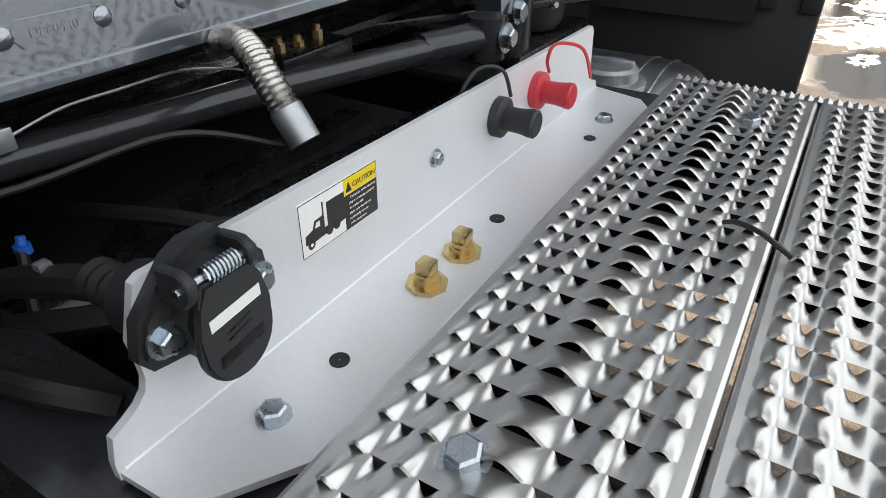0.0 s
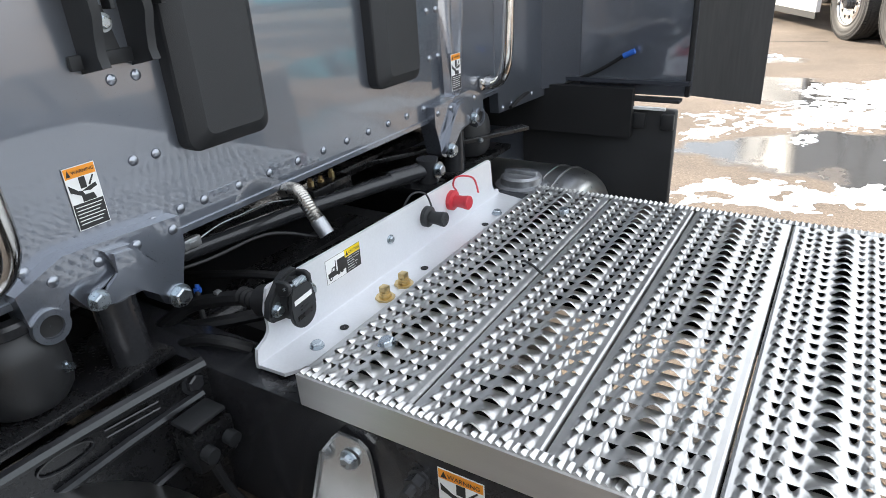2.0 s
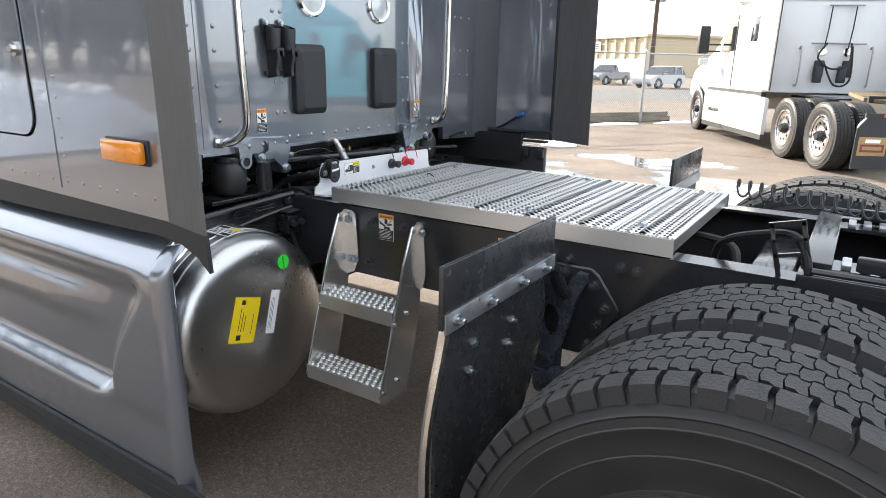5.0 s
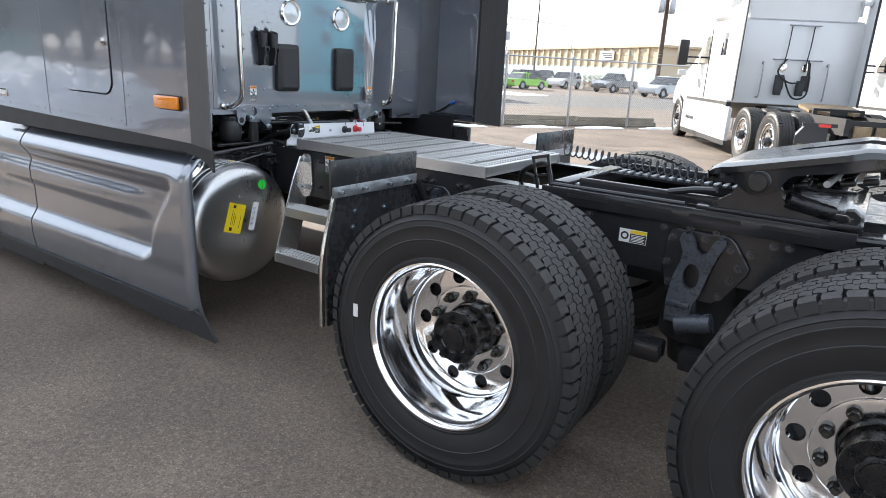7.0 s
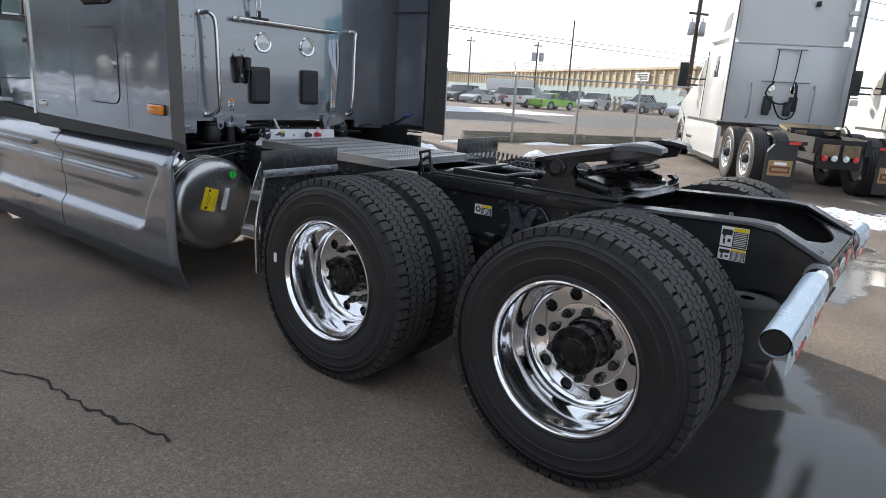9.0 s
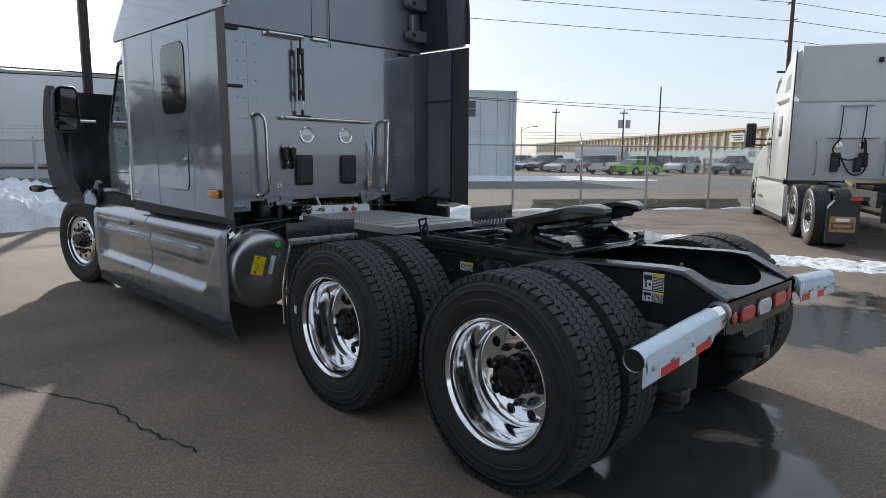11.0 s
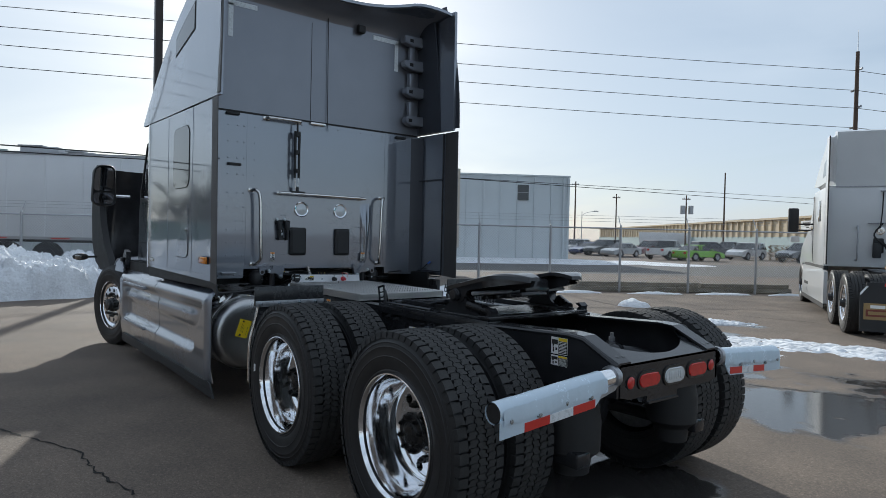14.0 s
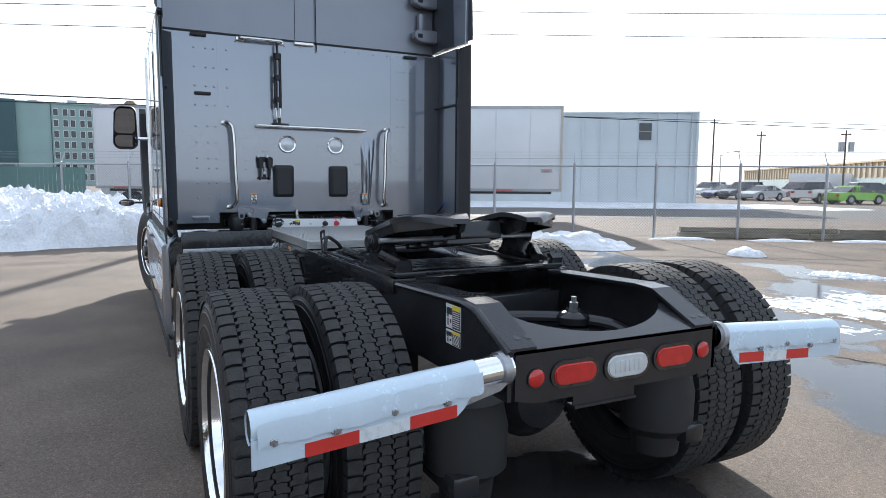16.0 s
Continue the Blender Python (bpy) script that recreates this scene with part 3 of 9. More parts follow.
# box trailer parked beyond the fence
def box_trailer(a, b, h, name_group):
    a, b = Vector(a), Vector(b)
    L = (b - a).length
    t = thing("box_trailer", "long white box trailer with ribbed side panels", "trailer", at=a, turn=math.degrees(math.atan2((b - a).y, (b - a).x)))
    bm = B()
    bx(bm, 0, L, 0, 2.5, 1.1, h, 0.03)
    part("box", bm, WHITE_SHEET, t)
    rib = mesh_of("side_rib", bx(B(), -0.02, 0.02, -0.012, 0.0, 1.15, h - 0.08), WHITE_SHEET)
    for i in range(int(L / 1.22) + 1):
        part("side_rib", rib, None, t, m=Matrix.Translation((min(L - 0.05, 0.05 + i * 1.22), 0, 0)))
    part("top_rail", bx(B(), 0, L, -0.02, 0.0, h - 0.1, h), GALV, t)
    part("bottom_rail", bx(B(), 0, L, -0.02, 0.0, 1.08, 1.18), GALV, t)
    stripe = mesh_of("reflective_stripe", bx(B(), -0.3, 0.3, -0.026, -0.02, 1.1, 1.15), TAPE_RED)
    for i in range(int(L / 2)):
        part("reflective_stripe", stripe, None, t, m=Matrix.Translation((1 + i * 2, 0, 0)))
    part("corner_post", bx(B(), L - 0.07, L + 0.01, -0.03, 0.05, 1.1, h), mat("weathered_corner_post", (0.55, 0.5, 0.42), 0.5), t)
    part("maker_plate", bx(B(), L - 0.75, L - 0.35, -0.016, -0.0125, 1.75, 1.88), GALV, t)
    part("plate_flash", bx(B(), L - 0.68, L - 0.45, -0.019, -0.016, 1.79, 1.83), TAPE_RED, t)
    wheel = mesh_of("wheel", rev(B(), [(0.1, 0), (0.28, 0), (0.3, 0.03), (0.5, 0.03), (0.5, 0.25), (0.1, 0.25)], 24), RUBBER)
    for i in (1.2, 2.5):
        part("wheel", wheel, None, t, m=Matrix.Translation((i, 0.1, 0.5)))
    part("underframe", bx(B(), 0.3, L - 0.3, 0.4, 2.1, 0.98, 1.1), DARK, t)
    for y in (0.5, 2.0):
        part("landing_leg", bx(bx(B(), L - 6.06, L - 5.94, y - 0.06, y + 0.06, 0.02, 1.0), L - 6.14, L - 5.86, y - 0.12, y + 0.12, 0.0, 0.03), GALV, t)
    return t


box_trailer((-21.4, -2.3, 0), (-13.1, 12.6, 0), 4.1, "")
box_trailer((-83.0, 160.0, 0), (-100.0, 150.0, 0), 4.1, "")

# pale metal warehouse
WH0, WH1 = Vector((-44.8, -2.7, 0)), Vector((-23.0, 30.4, 0))
wh = thing("warehouse", "pale grey ribbed metal warehouse with roof units", "building", at=WH0, turn=math.degrees(math.atan2((WH1 - WH0).y, (WH1 - WH0).x)))
WL = (WH1 - WH0).length
part("wall", bx(B(), 0, WL, 0, 18, 0, 5.7), SHED, wh)
rib = mesh_of("wall_rib", bx(B(), -0.06, 0.06, -0.09, 0, 0, 5.65), SHED)
for i in range(int(WL / 1.15) + 1):
    part("wall_rib", rib, None, wh, m=Matrix.Translation((WL - 0.06 - i * 1.15, 0, 0)))
rib2 = mesh_of("end_rib", bx(B(), 0, 0.09, -0.06, 0.06, 0, 5.65), SHED)
for i in range(14):
    part("end_rib", rib2, None, wh, m=Matrix.Translation((WL, 0.2 + i * 1.3, 0)))
part("roof", bx(B(), -0.05, WL + 0.05, -0.1, 18.1, 5.7, 5.8), SHED, wh)
w = part("window", bx(B(), WL - 3.55, WL - 2.8, -0.12, -0.09, 4.08, 5.1), GLASS, wh)
part("window_grille", bx(B(), WL - 3.55, WL - 2.8, -0.135, -0.12, 4.58, 4.6), GALV, w)
for q, wd, hh in ((3.2, 2.4, 1.0), (6.2, 1.7, 0.7), (8.6, 0.7, 0.45)):
    ru = part("roof_unit", bx(B(), q, q + wd, 2.0, 4.5, 5.86, 5.86 + hh, 0.05), GALV, wh, "grey rooftop air unit")
    part("unit_cap", bx(B(), q - 0.1, q + wd * 0.6, 1.9, 4.6, 5.86 + hh, 5.95 + hh, 0.02), GALV, ru)
ds = part("vent_cowl", rev(B(), [(0.0005, 0.0), (0.3, 0.05), (0.45, 0.3), (0.42, 0.6), (0.25, 0.8), (0.0005, 0.85)], 18, (0.5, 3.0, 6.3), "z"), RUST, wh, "round brown roof cowl")
part("cowl_stem", cy(B(), (0.5, 3.0, 5.86), (0.5, 3.0, 6.4), 0.12, n=10), GALV, ds)
part("downpipe", cy(B(), (WL - 0.4, -0.12, 0), (WL - 0.4, -0.12, 5.6), 0.06, n=8), SHED, wh)

# long tan warehouse
A, Z = Vector((-30, 108, 0)), Vector((-170, 222, 0))
tw = thing("tan_warehouse", "long low tan metal warehouse in the distance", "building", at=A, turn=math.degrees(math.atan2((Z - A).y, (Z - A).x)))
TL = (Z - A).length
part("wall", bx(B(), 0, TL, -30, 0, 0, 6.4), TAN, tw)
part("lower_wall", bx(B(), 0, TL, 0, 0.15, 0, 3.0), CONCRETE, tw)
rib = mesh_of("wall_rib", bx(B(), -0.25, 0.25, 0, 0.3, 3.0, 6.4), TAN)
for i in range(60):
    part("wall_rib", rib, None, tw, m=Matrix.Translation((0.4 + i * 3.0, 0, 0)))
part("roof", bx(B(), -0.4, TL + 0.4, -30.4, 0.5, 6.4, 6.8), TAN, tw)
sg = part("sign_board", bx(B(), 14, 19, 0.35, 0.5, 4.3, 5.9), L_WHITE, tw, "white sign board with unreadable dark lettering")
for i in range(3):
    part("lettering_bar", bx(B(), 14.5, 18.4 - i * 0.6, 0.5, 0.53, 5.4 - i * 0.4, 5.6 - i * 0.4), L_BLACK, sg)

# office block and slatted screen, far off behind the snow bank
ob_ = thing("office_block", "tall grey-green office block with rows of paired windows", "building", at=(-187.6, -24.4, 0), turn=90)
part("wall", bx(B(), 0, 34, 0, 18, 0, 20.6), OFFICE_GREEN, ob_)
part("dark_wing", bx(B(), -14, 0, -1.0, 16, 0, 21.2), OFFICE_DARK, ob_, "dark teal glazed stair wing")
part("wall_joint", bx(B(), 7.45, 7.65, -0.12, 0, 0, 20.6), OFFICE_DARK, ob_)
part("parapet", bx(B(), -0.2, 34.2, -0.25, 18, 20.6, 21.0), OFFICE_GREEN, ob_)
wfr = mesh_of("window_frame", bx(B(), -0.62, 0.62, -0.1, 0.0, -0.95, 0.95), L_WHITE)
wgl = mesh_of("pane", bx(B(), -0.5, 0.5, -0.14, -0.1, -0.82, 0.82), GLASS)
for i in range(13):
    for j in range(7):
        w = part("window", wfr, None, ob_, m=Matrix.Translation((8.6 + i * 1.9 + 0.25 * (i % 2), 0, 2.0 + j * 2.75)))
        part("pane", wgl, None, w)
for i, q in enumerate((2.0, 11.0, 16.0)):
    part("roof_box", bx(B(), q, q + 2.2, 6, 9, 21.0, 21.9 + 0.4 * (i % 2)), GALV, ob_)
scr = thing("slatted_screen", "teal-green slatted fence screen behind the snow", "fence", at=(-28.5, -13.5, 0), turn=90)
slat = mesh_of("slat", bx(B(), -0.075, 0.075, -0.01, 0.01, 0.05, 1.95), GREEN_SLAT)
for k in range(64):
    part("slat", slat, None, scr, m=Matrix.Translation((0.1 + k * 0.165, 0, 0)))
part("rail", bx(B(), 0, 10.7, 0.01, 0.05, 1.86, 1.92), GALV, scr)
for k in range(5):
    part("post", cy(B(), (0.1 + k * 2.6, 0.06, 0), (0.1 + k * 2.6, 0.06, 2.05), 0.04, n=8), GALV, scr)

# utility poles, lamp pole and wires
def utility_pole(x, y, h, r=0.15, arms=2, m=POLE_WOOD):
    t = thing("utility_pole", "weathered wooden utility pole with crossarms", "pole", "utility poles", at=(x, y, 0), turn=FENCE_TURN)
    part("shaft", cy(B(), (0, 0, -0.05), (0, 0, h), r, r * 0.65, n=10), m, t)
    for k in range(arms):
        a = part("crossarm", bx(B(), -0.6, 0.6, -0.05, 0.05, h - 0.6 - k * 1.2, h - 0.48 - k * 1.2), m, t)
        ins = mesh_of("insulator", cy(B(), (0, 0, 0), (0, 0, 0.16), 0.05, 0.03, n=8), GALV)
        for q in (-0.52, -0.28, 0.28, 0.52):
            part("insulator", ins, None, a, m=Matrix.Translation((q, 0, h - 0.48 - k * 1.2)))
    return t


BP = (-13.35, 51.9)
big_pole = thing("utility_pole", "tall slim reddish-brown pole with side insulators and a spike", "pole", "utility poles", at=(*BP, 0), turn=FENCE_TURN)
part("shaft", cy(B(), (0, 0, -0.05), (0, 0, 16.35), 0.2, 0.13, n=12), POLE_WOOD, big_pole)
part("spike", cy(B(), (0, 0, 16.3), (0, 0, 18.0), 0.035, 0.015, n=6), GALV, big_pole)
LINE_Z = (14.9, 13.4, 12.05, 10.55)
for k, z in enumerate(LINE_Z):
    sgn_ = 1 if k % 2 else -1
    ia = part("insulator", cy(B(), (0, sgn_ * 0.12, z), (0, sgn_ * 0.55, z + 0.1), 0.035, 0.06, n=8), GALV, big_pole)
    for q in (0.3, 0.4, 0.5):
        part("shed", cy(B(), (0, sgn_ * q, z + 0.04), (0, sgn_ * (q + 0.03), z + 0.05), 0.09, n=10), GALV, ia)
for k, (dx, dy) in enumerate(((-0.55, 0.0), (0.1, -0.5), (0.6, 0.1))):
    tf = part("transformer", rev(B(), [(0.05, 1.05), (0.2, 1.0), (0.26, 0.9), (0.26, 0.1), (0.22, 0.0), (0.0005, 0.0)], 14, (dx, dy, 6.5), "z"), GALV, big_pole, "grey pole-mounted transformer can")
    part("bushing", cy(B(), (dx, dy, 7.5), (dx, dy, 7.8), 0.05, 0.03, n=8), GALV, tf)
part("lower_arm", bx(B(), -0.9, 0.9, -0.08, 0.08, 8.1, 8.25), POLE_WOOD, big_pole)
utility_pole(-67.4, 83.7, 11.7, 0.16, 1)
utility_pole(-54.1, 77.4, 8.6, 0.12, 1)
cp_ = utility_pole(-45.0, 81.5, 8.3, 0.13, 1)
for dx in (-0.6, 0.6):
    part("transformer", cy(B(), (dx, -0.2, 5.6), (dx, -0.2, 6.8), 0.36, n=12), GALV, cp_, "grey pole-mounted transformer can")
utility_pole(-45.9, 93.9, 12.6, 0.15, 0)
lp = thing("lamp_pole", "tall dark brown steel lamp pole", "lamp pole", at=(-15.6, 2.35, 0))
part("shaft", bx(B(), -0.11, 0.11, -0.11, 0.11, 0, 13.0, 0.02), POLE_BROWN, lp)
part("base", cy(B(), (0, 0, 0), (0, 0, 0.7), 0.35, n=16), CONCRETE, lp)
sl = thing("street_lamp", "grey steel street lamp with curved arm", "street lamp", at=(-66.6, 84.6, 0), turn=FENCE_TURN)
part("shaft", cy(B(), (0, 0, 0), (0, 0, 6.5), 0.09, 0.06, n=8), GALV, sl)
part("arm", tube(B(), smooth_path([(0, 0, 5.8), (0.8, 0, 6.3), (2.2, 0, 6.6)], 5), 0.04, 6), GALV, sl)
part("lantern", bx(B(), 2.1, 2.9, -0.15, 0.15, 6.5, 6.7, 0.04), GALV, sl)


def cable(a, b, sag, r, name="power_line"):
    bm = B()
    a, b = Vector(a), Vector(b)
    tube(bm, [a.lerp(b, i / 24) - Vector((0, 0, sag * 4 * (i / 24) * (1 - i / 24))) for i in range(25)], r, 5)
    tagged(part(name, bm, DARK), "thin dark overhead power line", "cable", "overhead wires")


for za, zb in zip(LINE_Z, (13.1, 12.1, 11.2, 10.1)):
    cable((*BP, za), (-40, -10, zb), 0.25, 0.02)
    cable((-40, -10, zb), (-69, -66, zb), 0.25, 0.02)
    cable((*BP, za), (13, 114, za), 0.4, 0.022)
for px_, py_ in ((-40, -10), (-69, -66), (13, 114)):
    utility_pole(px_, py_, 14.0, 0.2, 1)
# two low service lines passing before the warehouse
for z0, z1, r in ((4.2, 6.26, 0.014), (4.16, 5.66, 0.018)):
    a, b = Vector((-16.33, 17.2, z0)), Vector((-21.11, 69.95, z1))
    cable(a - (b - a) * 0.45, b + (b - a) * 0.5, 0.0, r)


# parked cars beyond the street
def parked_car(x, y, turn, paint, kind_):
    L, h, belt, sill = {"sedan": (4.25, 1.33, 0.84, 0.22), "suv": (4.4, 1.62, 0.98, 0.3), "pickup": (5.1, 1.68, 1.03, 0.38)}[kind_]
    t = thing("car", {"sedan": "parked saloon car", "suv": "parked sport utility car", "pickup": "parked pickup truck"}[kind_] + " in " + paint.name.replace("car_", "").replace("_", " "), "car", "parked cars", at=(x, y, 0), turn=turn)
    e, R = L / 2, 0.33 if kind_ == "sedan" else 0.37
    axles = (-e + 0.95, e - 0.92)
    low = [(-e, 0.45), (-e + 0.03, sill + 0.1), (-e + 0.15, sill)]
    for q in axles:
        low += [(q + (R + 0.06) * math.cos(a), R + (R + 0.06) * math.sin(a)) for a in (math.pi * (1 - k / 8) for k in range(9)) if R + (R + 0.06) * math.sin(a) >= sill - 0.001]
    low += [(e - 0.15, sill), (e, sill + 0.12), (e, 0.6), (e - 0.06, belt - 0.24), (e - 0.5, belt - 0.1), (e - 1.25, belt), (-e + 0.6, belt + 0.02), (-e + 0.06, belt - 0.04)]
    bm = prism(B(), low, "xz", -0.9, 0.9)
    for v in bm.verts:
        k = max(0.0, (abs(v.co.x) - (e - 0.8)) / 0.8)
        v.co.y *= (1 - 0.12 * k * k) * (1 - 0.06 * max(0.0, (v.co.z - 0.6) / 0.5))
    body = part("body", mesh_of("body", bm, paint, 25), None, t)
    x0, x1, r0, r1 = {"sedan": (-e + 0.55, e - 1.3, -e + 1.35, e - 2.15), "suv": (-e + 0.05, e - 1.3, -e + 0.4, e - 2.0), "pickup": (-e + 2.0, e - 1.45, -e + 2.25, e - 2.2)}[kind_]
    def ring(z, a, b, w):
        return [(a, -w, z), (b, -w, z), (b, w, z), (a, w, z)]
    def loft(bm, levels):
        rows = [[bm.verts.new(p) for p in lv] for lv in levels]
        for a, b in zip(rows, rows[1:]):
            for i in range(4):
                bm.faces.new((a[i], a[(i + 1) % 4], b[(i + 1) % 4], b[i]))
        bm.faces.new(rows[0][::-1])
        bm.faces.new(rows[-1])
        return bm
    part("glasshouse", mesh_of("glasshouse", loft(B(), [ring(belt - 0.02, x0, x1, 0.83), ring(h - 0.06, r0 - 0.03, r1 + 0.04, 0.66)]), GLASS, 20), None, t, "dark car windows")
    part("roof", mesh_of("roof", loft(B(), [ring(h - 0.065, r0 - 0.04, r1 + 0.06, 0.675), ring(h - 0.02, r0, r1, 0.65), ring(h, r0 + 0.15, r1 - 0.15, 0.55)]), paint, 20), None, t)
    for q in ((r0 + r1) / 2 - 0.05,) + (() if kind_ == "pickup" else (r0 + 0.1,)):
        for sy in (-1, 1):
            part("door_pillar", prism(B(), [(q - 0.05, belt), (q + 0.05, belt), (q + 0.05, h - 0.06), (q - 0.05, h - 0.06)], "xz", *sorted((sy * 0.7, sy * 0.79))), paint, body)
    if kind_ == "pickup":
        part("load_bed", bx(B(), -e + 0.1, -e + 1.9, -0.72, 0.72, belt - 0.02, belt + 0.03), DARK, t)
    tyre = mesh_of("wheel", rev(B(), [(0.2, 0.0), (0.24, -0.012), (R - 0.03, -0.012), (R, 0.02), (R, 0.18), (R - 0.03, 0.2), (0.2, 0.2)], 22), RUBBER)
    rimm = mesh_of("rim", rev(B(), [(0.0005, 0.02), (0.06, 0.015), (0.16, 0.03), (0.2, 0.0), (0.2, 0.2)], 18), GALV)
    for q in axles:
        for sy in (-1, 1):
            w = part("wheel", tyre, None, t, m=pose(q, sy * 0.9, R, 0, 0, 0 if sy < 0 else 180))
            part("rim", rimm, None, w)
    for y0 in (-0.72, 0.5):
        part("tail_lamp", bx(B(), -e - 0.01, -e + 0.12, y0, y0 + 0.22, belt - 0.28, belt - 0.12, 0.01), LENS_RED, t)
        part("headlamp", bx(B(), e - 0.2, e + 0.005, y0, y0 + 0.22, belt - 0.36, belt - 0.24, 0.01), LENS_WHITE, t)
    for sy in (-1, 1):
        part("door_mirror", bx(B(), x1 - 0.35, x1 - 0.2, *sorted((sy * 0.84, sy * 1.0)), belt + 0.02, belt + 0.14, 0.03), paint, t)


CAR = {k: mat("car_" + k, c, 0.3, 0.2, 0.05, 2, 60, coat=0.7) for k, c in {"bright_green": (0.2, 0.5, 0.03), "white": (0.7, 0.7, 0.7), "black": (0.02, 0.02, 0.022), "silver": (0.4, 0.42, 0.44), "dark_blue": (0.02, 0.04, 0.14), "dark_grey": (0.06, 0.062, 0.07), "maroon": (0.12, 0.02, 0.025)}.items()}
ROW = [(-41.0, 52.4, "white", "suv", 270), (-36.4, 49.2, "dark_blue", "sedan", 268), (-34.6, 49.3, "black", "suv", 268), (-31.1, 47.4, "silver", "sedan", 270), (-31.7, 52.9, "maroon", "suv", 266), (-25.3, 46.0, "white", "pickup", 99), (-22.6, 46.2, "bright_green", "sedan", 76),
       (-28.4, 58.7, "dark_grey", "suv", 64), (-28.7, 62.8, "black", "pickup", 268), (-23.3, 55.7, "white", "suv", 268), (-17.7, 54.2, "dark_grey", "pickup", 258), (-39.5, 55.4, "silver", "suv", 268), (-11.7, 48.6, "silver", "suv", 250)]
for x, y, c, k_, turn in ROW:
    parked_car(x, y, turn, CAR[c], k_)
# stacked wooden pallets between the parked cars
PALLET_WOOD = mat("weathered_pallet_wood", (0.3, 0.22, 0.14), 0.85, 0.0, 0.3, 3, 40)
pallet_board = mesh_of("board", bx(B(), -0.6, 0.6, -0.07, 0.07, 0, 0.03), PALLET_WOOD)
pallet_bearer = mesh_of("bearer", bx(B(), -0.05, 0.05, -0.5, 0.5, 0, 0.095), PALLET_WOOD)
first = thing("pallet", "weathered wooden pallet in a stack", "pallet", "stacked pallets", at=(-21.9, 58.6, 0), turn=20)
for x in (-0.53, 0, 0.53):
    part("bearer", pallet_bearer, None, first, m=Matrix.Translation((x, 0, 0.0)))
for k in range(6):
    part("board", pallet_board, None, first, m=Matrix.Translation((0, -0.44 + k * 0.176, 0.095)))
for k in range(1, 36):
    copy_thing(first, pose(-21.9 + 1.3 * (k % 3) + 0.06 * (k % 5) - 0.1, 58.6 + 0.45 * (k % 3), 0.118 * (k // 3), 0, 0, 20 + (k * 37 % 9) - 4))
# ---- the grey tractor unit ----
truck = thing("tractor_truck", "grey sleeper tractor unit with its hood tilted open", "truck")
SX, SZ = 0.99, 0.974
truck.scale = (SX, 1.0, SZ)
ROUND = Matrix.Diagonal((1 / SX, 1.0, 1 / SZ, 1.0))     # keeps the wheels round
TAIL = Matrix.Translation((-0.115, 0.014, -0.027))
ZB = mesh_of("bolt", hex_bolt(0.011, 0.011, 0.015), ZINC)
BB = mesh_of("bolt", hex_bolt(0.015, 0.014, 0.021), BLACK)
RVS = mesh_of("rivet", rev(B(), [(0.0058, 0.0), (0.005, 0.0013), (0.003, 0.0021), (0.0005, 0.0024)], 10, axis="z"), PAINT)
RV = mesh_of("rivet", rev(B(), [(0.0085, 0.0), (0.0075, 0.0022), (0.0045, 0.0038), (0.0005, 0.0044)], 10, axis="z"), PAINT)
TO_X, TO_MY, TO_MX = facing((0, 0, 0), (0, 1, 0), (0, 0, 1)), facing((0, 0, 0), (1, 0, 0), (0, 0, 1)), facing((0, 0, 0), (0, -1, 0), (0, 0, 1))


def put(me, parent, at, turn=None, name=None):
    return part(name or me.name.split(".")[0], me, None, parent, m=Matrix.Translation(at) @ (turn or Matrix()))


# chassis rails
rails = {}
for sgn, nm in ((-1, "left"), (1, "right")):
    yz = [(-0.436, 0.745), (-0.436, 1.0), (-0.352, 1.0), (-0.352, 0.99), (-0.426, 0.99), (-0.426, 0.755), (-0.352, 0.755), (-0.352, 0.745)]
    bm = prism(B(), [(-sgn * y, z) for y, z in yz], "yz", -4.6, 2.99)
    rails[sgn] = r = part("chassis_rail", bm, BLACK, truck, "gloss black steel channel rail")
    bm = B()
    ya, yb = sorted((sgn * 0.444, sgn * 0.43))
    prism(bm, [(2.94, 0.742), (2.94, 1.004), (3.58, 1.03), (3.67, 1.024), (3.885, 0.92), (3.885, 0.76), (3.5, 0.75)], "xz", ya, yb)
    ya, yb = sorted((sgn * 0.436, sgn * 0.34))
    for (x0, z0), (x1, z1) in (((2.94, 1.0), (3.58, 1.026)), ((3.58, 1.026), (3.67, 1.02)), ((3.67, 1.02), (3.885, 0.916))):
        prism(bm, [(x0, z0), (x1, z1), (x1, z1 + 0.012), (x0, z0 + 0.012)], "xz", ya, yb)
    tube(bm, [(2.945, sgn * 0.438, 0.998), (3.58, sgn * 0.438, 1.024), (3.68, sgn * 0.438, 1.014), (3.885, sgn * 0.438, 0.912)], 0.014, 8)
    part("rail_end", bm, BLACK, truck, "gloss black tapered rear rail section")
    inner = part("rail_liner", bx(B(), -4.5, 2.9, *sorted((sgn * 0.425, sgn * 0.418)), 0.76, 0.985), BLACK, truck)
BOLTS = [(0.494, 0.953), (0.639, 0.956), (0.487, 0.805), (0.636, 0.806), (1.198, 0.956), (1.247, 0.953), (1.399, 0.953), (1.447, 0.951), (1.453, 0.797), (1.95, 0.94), (2.05, 0.93), (2.36, 0.93), (2.46, 0.945), (2.555, 0.941), (2.58, 0.93), (2.75, 0.928), (2.8, 0.93), (2.4, 0.8), (2.66, 0.82), (2.68, 0.88), (2.1, 0.82)]
bt = B()
cy(bt, (0, 0, 0), (0, 0, 0.003), 0.0165, n=16)
cy(bt, (0, 0, 0.004), (0, 0, 0.018), 0.0135, n=6)
